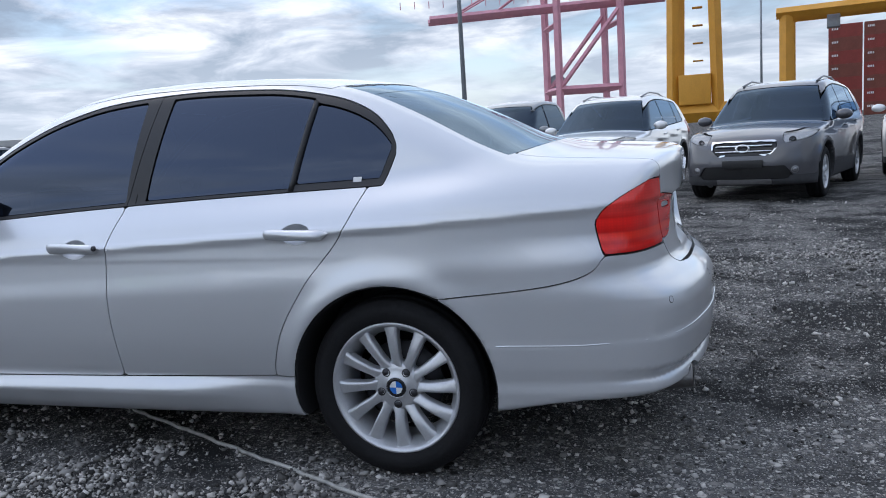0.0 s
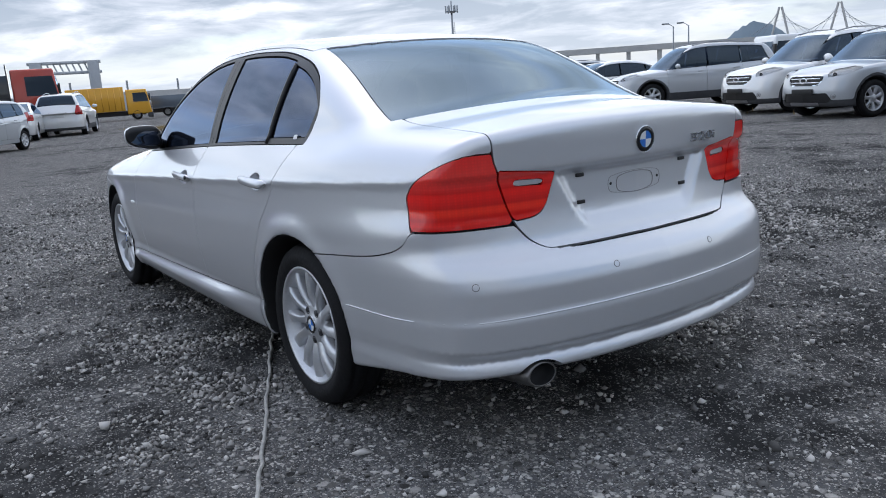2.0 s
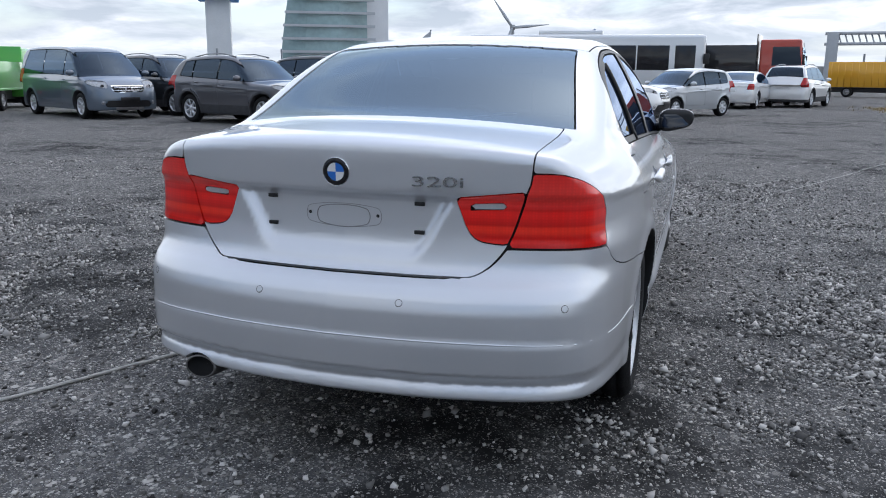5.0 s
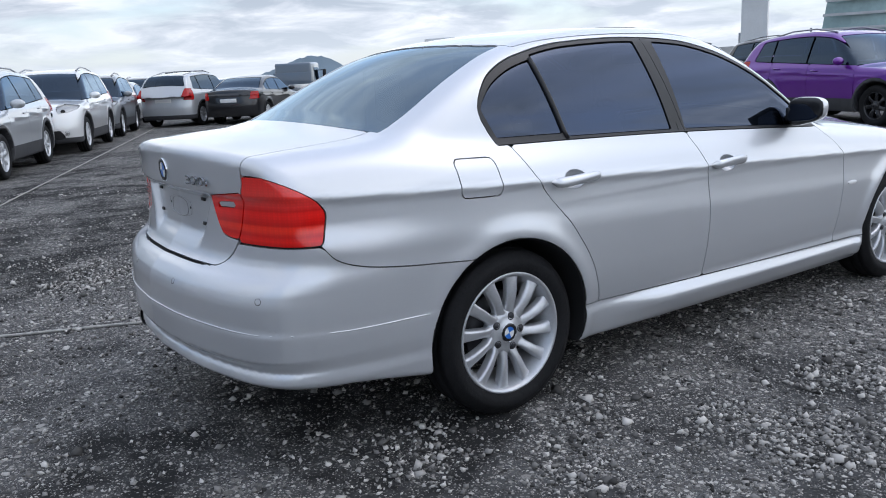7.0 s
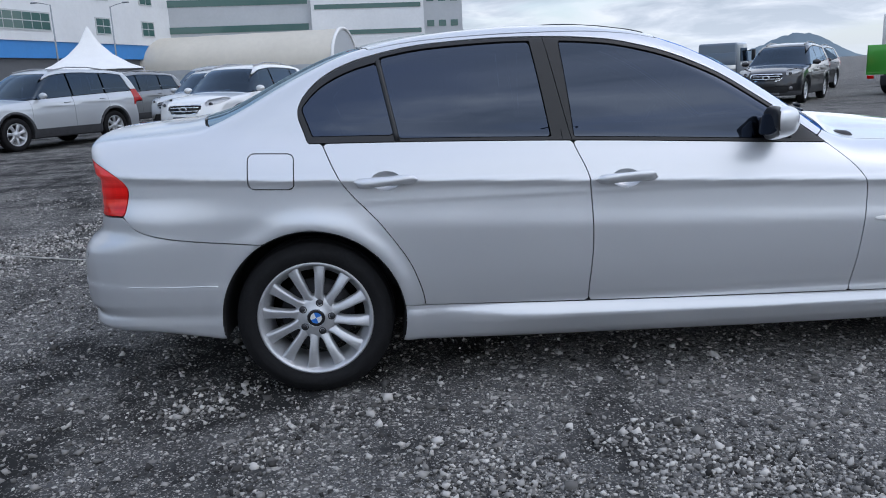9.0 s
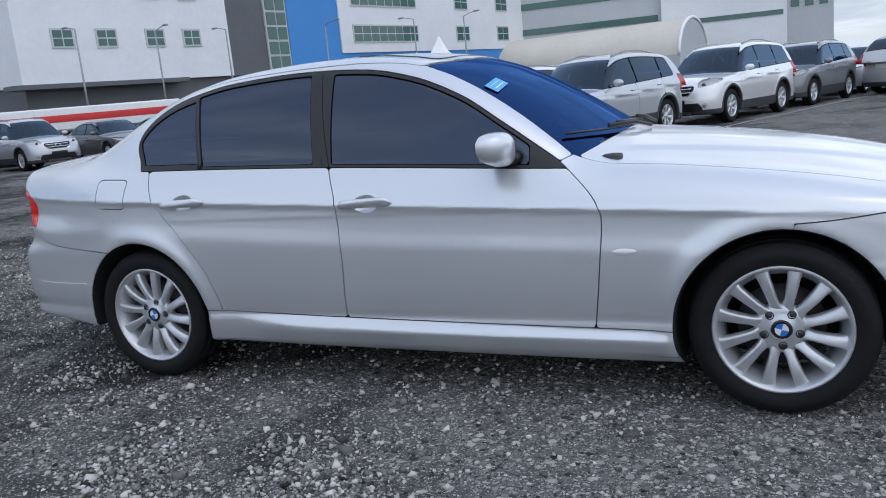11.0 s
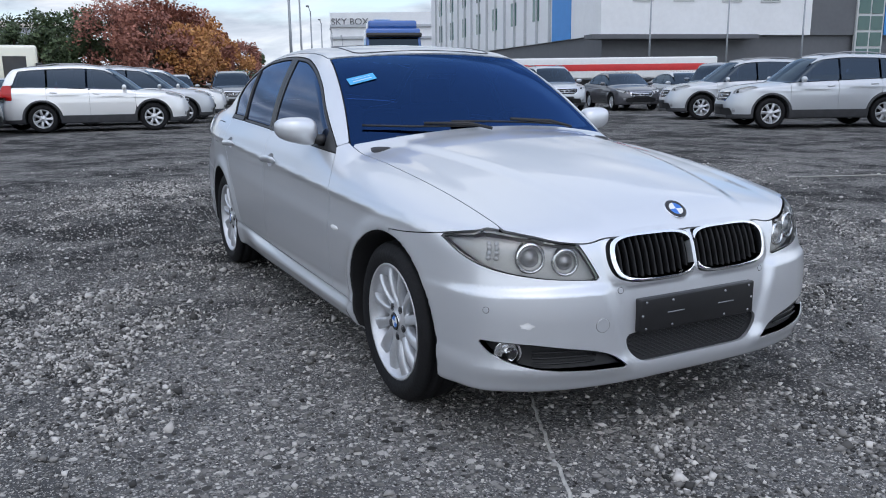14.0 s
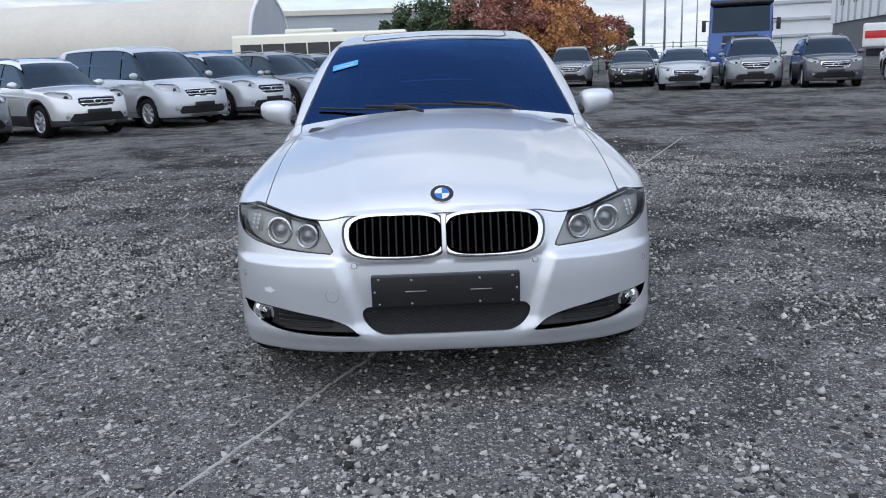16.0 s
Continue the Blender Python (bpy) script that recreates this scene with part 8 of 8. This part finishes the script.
def stones(count, seed):
    rng = np.random.default_rng(seed)
    # a crushed chip: a lopsided lump of six corners, turned any way
    base = np.array([(1, 0, 0), (-1, 0, 0), (0, 1, 0), (0, -1, 0), (0, 0, 1), (0, 0, -1)], float)
    tri = np.array([(0, 2, 4), (2, 1, 4), (1, 3, 4), (3, 0, 4), (2, 0, 5), (1, 2, 5), (3, 1, 5), (0, 3, 5)])
    px, py = [], []
    have = 0
    while have < count:
        n = count * 2
        rad = np.sqrt(rng.uniform(0, 1, n)) * 9.0
        a = rng.uniform(0, 2 * np.pi, n)
        x, y = rad * np.cos(a), rad * np.sin(a)
        away = np.hypot(x / 4.7, y / 3.4)
        keep = rng.uniform(0, 1, n) < np.clip(2.6 - 1.6 * away, 0.07, 1)
        dens = 0.5 + 0.5 * np.sin(x * 1.3 + 1.7 * np.sin(y * 0.9 + 0.4)) * np.sin(y * 1.1 + 1.3 * np.sin(x * 0.7 + 2.0))
        dens = dens * (0.6 + 0.4 * np.sin(x * 4.1 + 2 * np.sin(y * 3.3)) * np.sin(y * 3.7 + 2 * np.sin(x * 2.9 + 1.1))) + 0.12 * np.sin(x * 9 + 2 * np.sin(y * 7)) * np.sin(y * 11 + np.sin(x * 8))
        under = (np.abs(x) < 2.0) & (np.abs(y) < 0.65)
        keep &= rng.uniform(0, 1, n) < np.where(under, 0.06, 0.06 + (0.70 + 0.20 * np.clip((x + 0.5) / 2, 0, 1)) * np.clip(dens * 2.6 - 0.85, 0, 1))
        px.append(x[keep]); py.append(y[keep]); have += keep.sum()
    pts = np.stack([np.concatenate(px)[:count], np.concatenate(py)[:count]], 1)
    size = np.clip(0.0084 * np.exp(rng.normal(0, 0.42, count)), 0.0045, 0.034)
    q = rng.normal(0, 1, (count, 4)); q /= np.linalg.norm(q, axis=1)[:, None]
    w, i, j, k = q.T
    rot = np.stack([1 - 2 * (j * j + k * k), 2 * (i * j - k * w), 2 * (i * k + j * w), 2 * (i * j + k * w), 1 - 2 * (i * i + k * k), 2 * (j * k - i * w), 2 * (i * k - j * w), 2 * (j * k + i * w), 1 - 2 * (i * i + j * j)], 1).reshape(-1, 3, 3)
    v = base[None] * (1 + rng.normal(0, 0.22, (count, 6, 1))) + rng.normal(0, 0.16, (count, 6, 3))
    v = np.einsum("nij,nkj->nki", rot, v * rng.uniform(0.6, 1.0, (count, 1, 3)))
    v[:, :, 2] *= 0.8
    v *= size[:, None, None]
    v = v + np.stack([pts[:, 0], pts[:, 1], size * rng.uniform(0.05, 0.45, count)], 1)[:, None]
    faces = (tri[None] + (np.arange(count) * 6)[:, None, None]).reshape(-1, 3)
    me = bpy.data.meshes.new("gravel_stones")
    V = v.reshape(-1, 3)
    me.vertices.add(len(V)); me.vertices.foreach_set("co", V.ravel())
    me.loops.add(faces.size); me.loops.foreach_set("vertex_index", faces.ravel().astype(np.int32))
    me.polygons.add(len(faces))
    me.polygons.foreach_set("loop_start", np.arange(0, faces.size, 3, dtype=np.int32))
    me.polygons.foreach_set("loop_total", np.full(len(faces), 3, np.int32))
    me.update(calc_edges=True)
    me.materials.append(STONE)
    ob = new("gravel_stones", me)
    tagged(ob, "loose pale grey gravel stones on the yard", "gravel", kind="stuff")


stones(150000, 11)

# marking ropes pegged along the ground
ROPE = mottled(material("dusty_white_rope", (0.42, 0.41, 0.38), 0.9), 30, 0.35, 0.5)


def rope(p, q, label, height=0.009):
    rnd = random.Random(5)
    n = 160
    pts = [(p[0] + (q[0] - p[0]) * k / n + rnd.uniform(-0.006, 0.006), p[1] + (q[1] - p[1]) * k / n + rnd.uniform(-0.006, 0.006), height) for k in range(n + 1)]
    ob = part("marking_rope", tube_bm(pts, 0.0075, 6), ROPE)
    tagged(ob, label, "rope")


rope((-7.0, 3.63), (1.6, -0.34), "dusty white marking rope lying across the gravel under the car")
rope((1.6, -0.34), (7.5, -3.06), "half-buried marking rope in front of the car", -0.002)
rope((7.5, -3.06), (40.0, -18.03), "dusty white marking rope lying across the yard")
rope((-2.6, 6.2), (5.0, 25.2), "dusty white marking rope lying along the parked file")

# dry grass at the edge of the yard
GRASS = leaf_material("dry_grass", (0.22, 0.15, 0.06), (0.40, 0.30, 0.13))
rnd = random.Random(8)
verts, faces = [], []
for _ in range(7000):
    s = rnd.random()
    x = 8.0 + 24 * s + rnd.gauss(0, 0.8)
    y = -13.6 + 5.4 * s + rnd.gauss(0, 0.7)
    h, w, a = rnd.uniform(0.03, 0.13), rnd.uniform(0.01, 0.03), rnd.uniform(0, 6.28)
    i = len(verts)
    verts += [(x - w * math.cos(a), y - w * math.sin(a), 0), (x + w * math.cos(a), y + w * math.sin(a), 0), (x + rnd.uniform(-0.06, 0.06), y + rnd.uniform(-0.06, 0.06), h)]
    faces.append((i, i + 1, i + 2))
ob = mesh_from("dry_grass", verts, faces, GRASS)
tagged(ob, "strip of dry yellow grass on the gravel", "grass", kind="stuff")
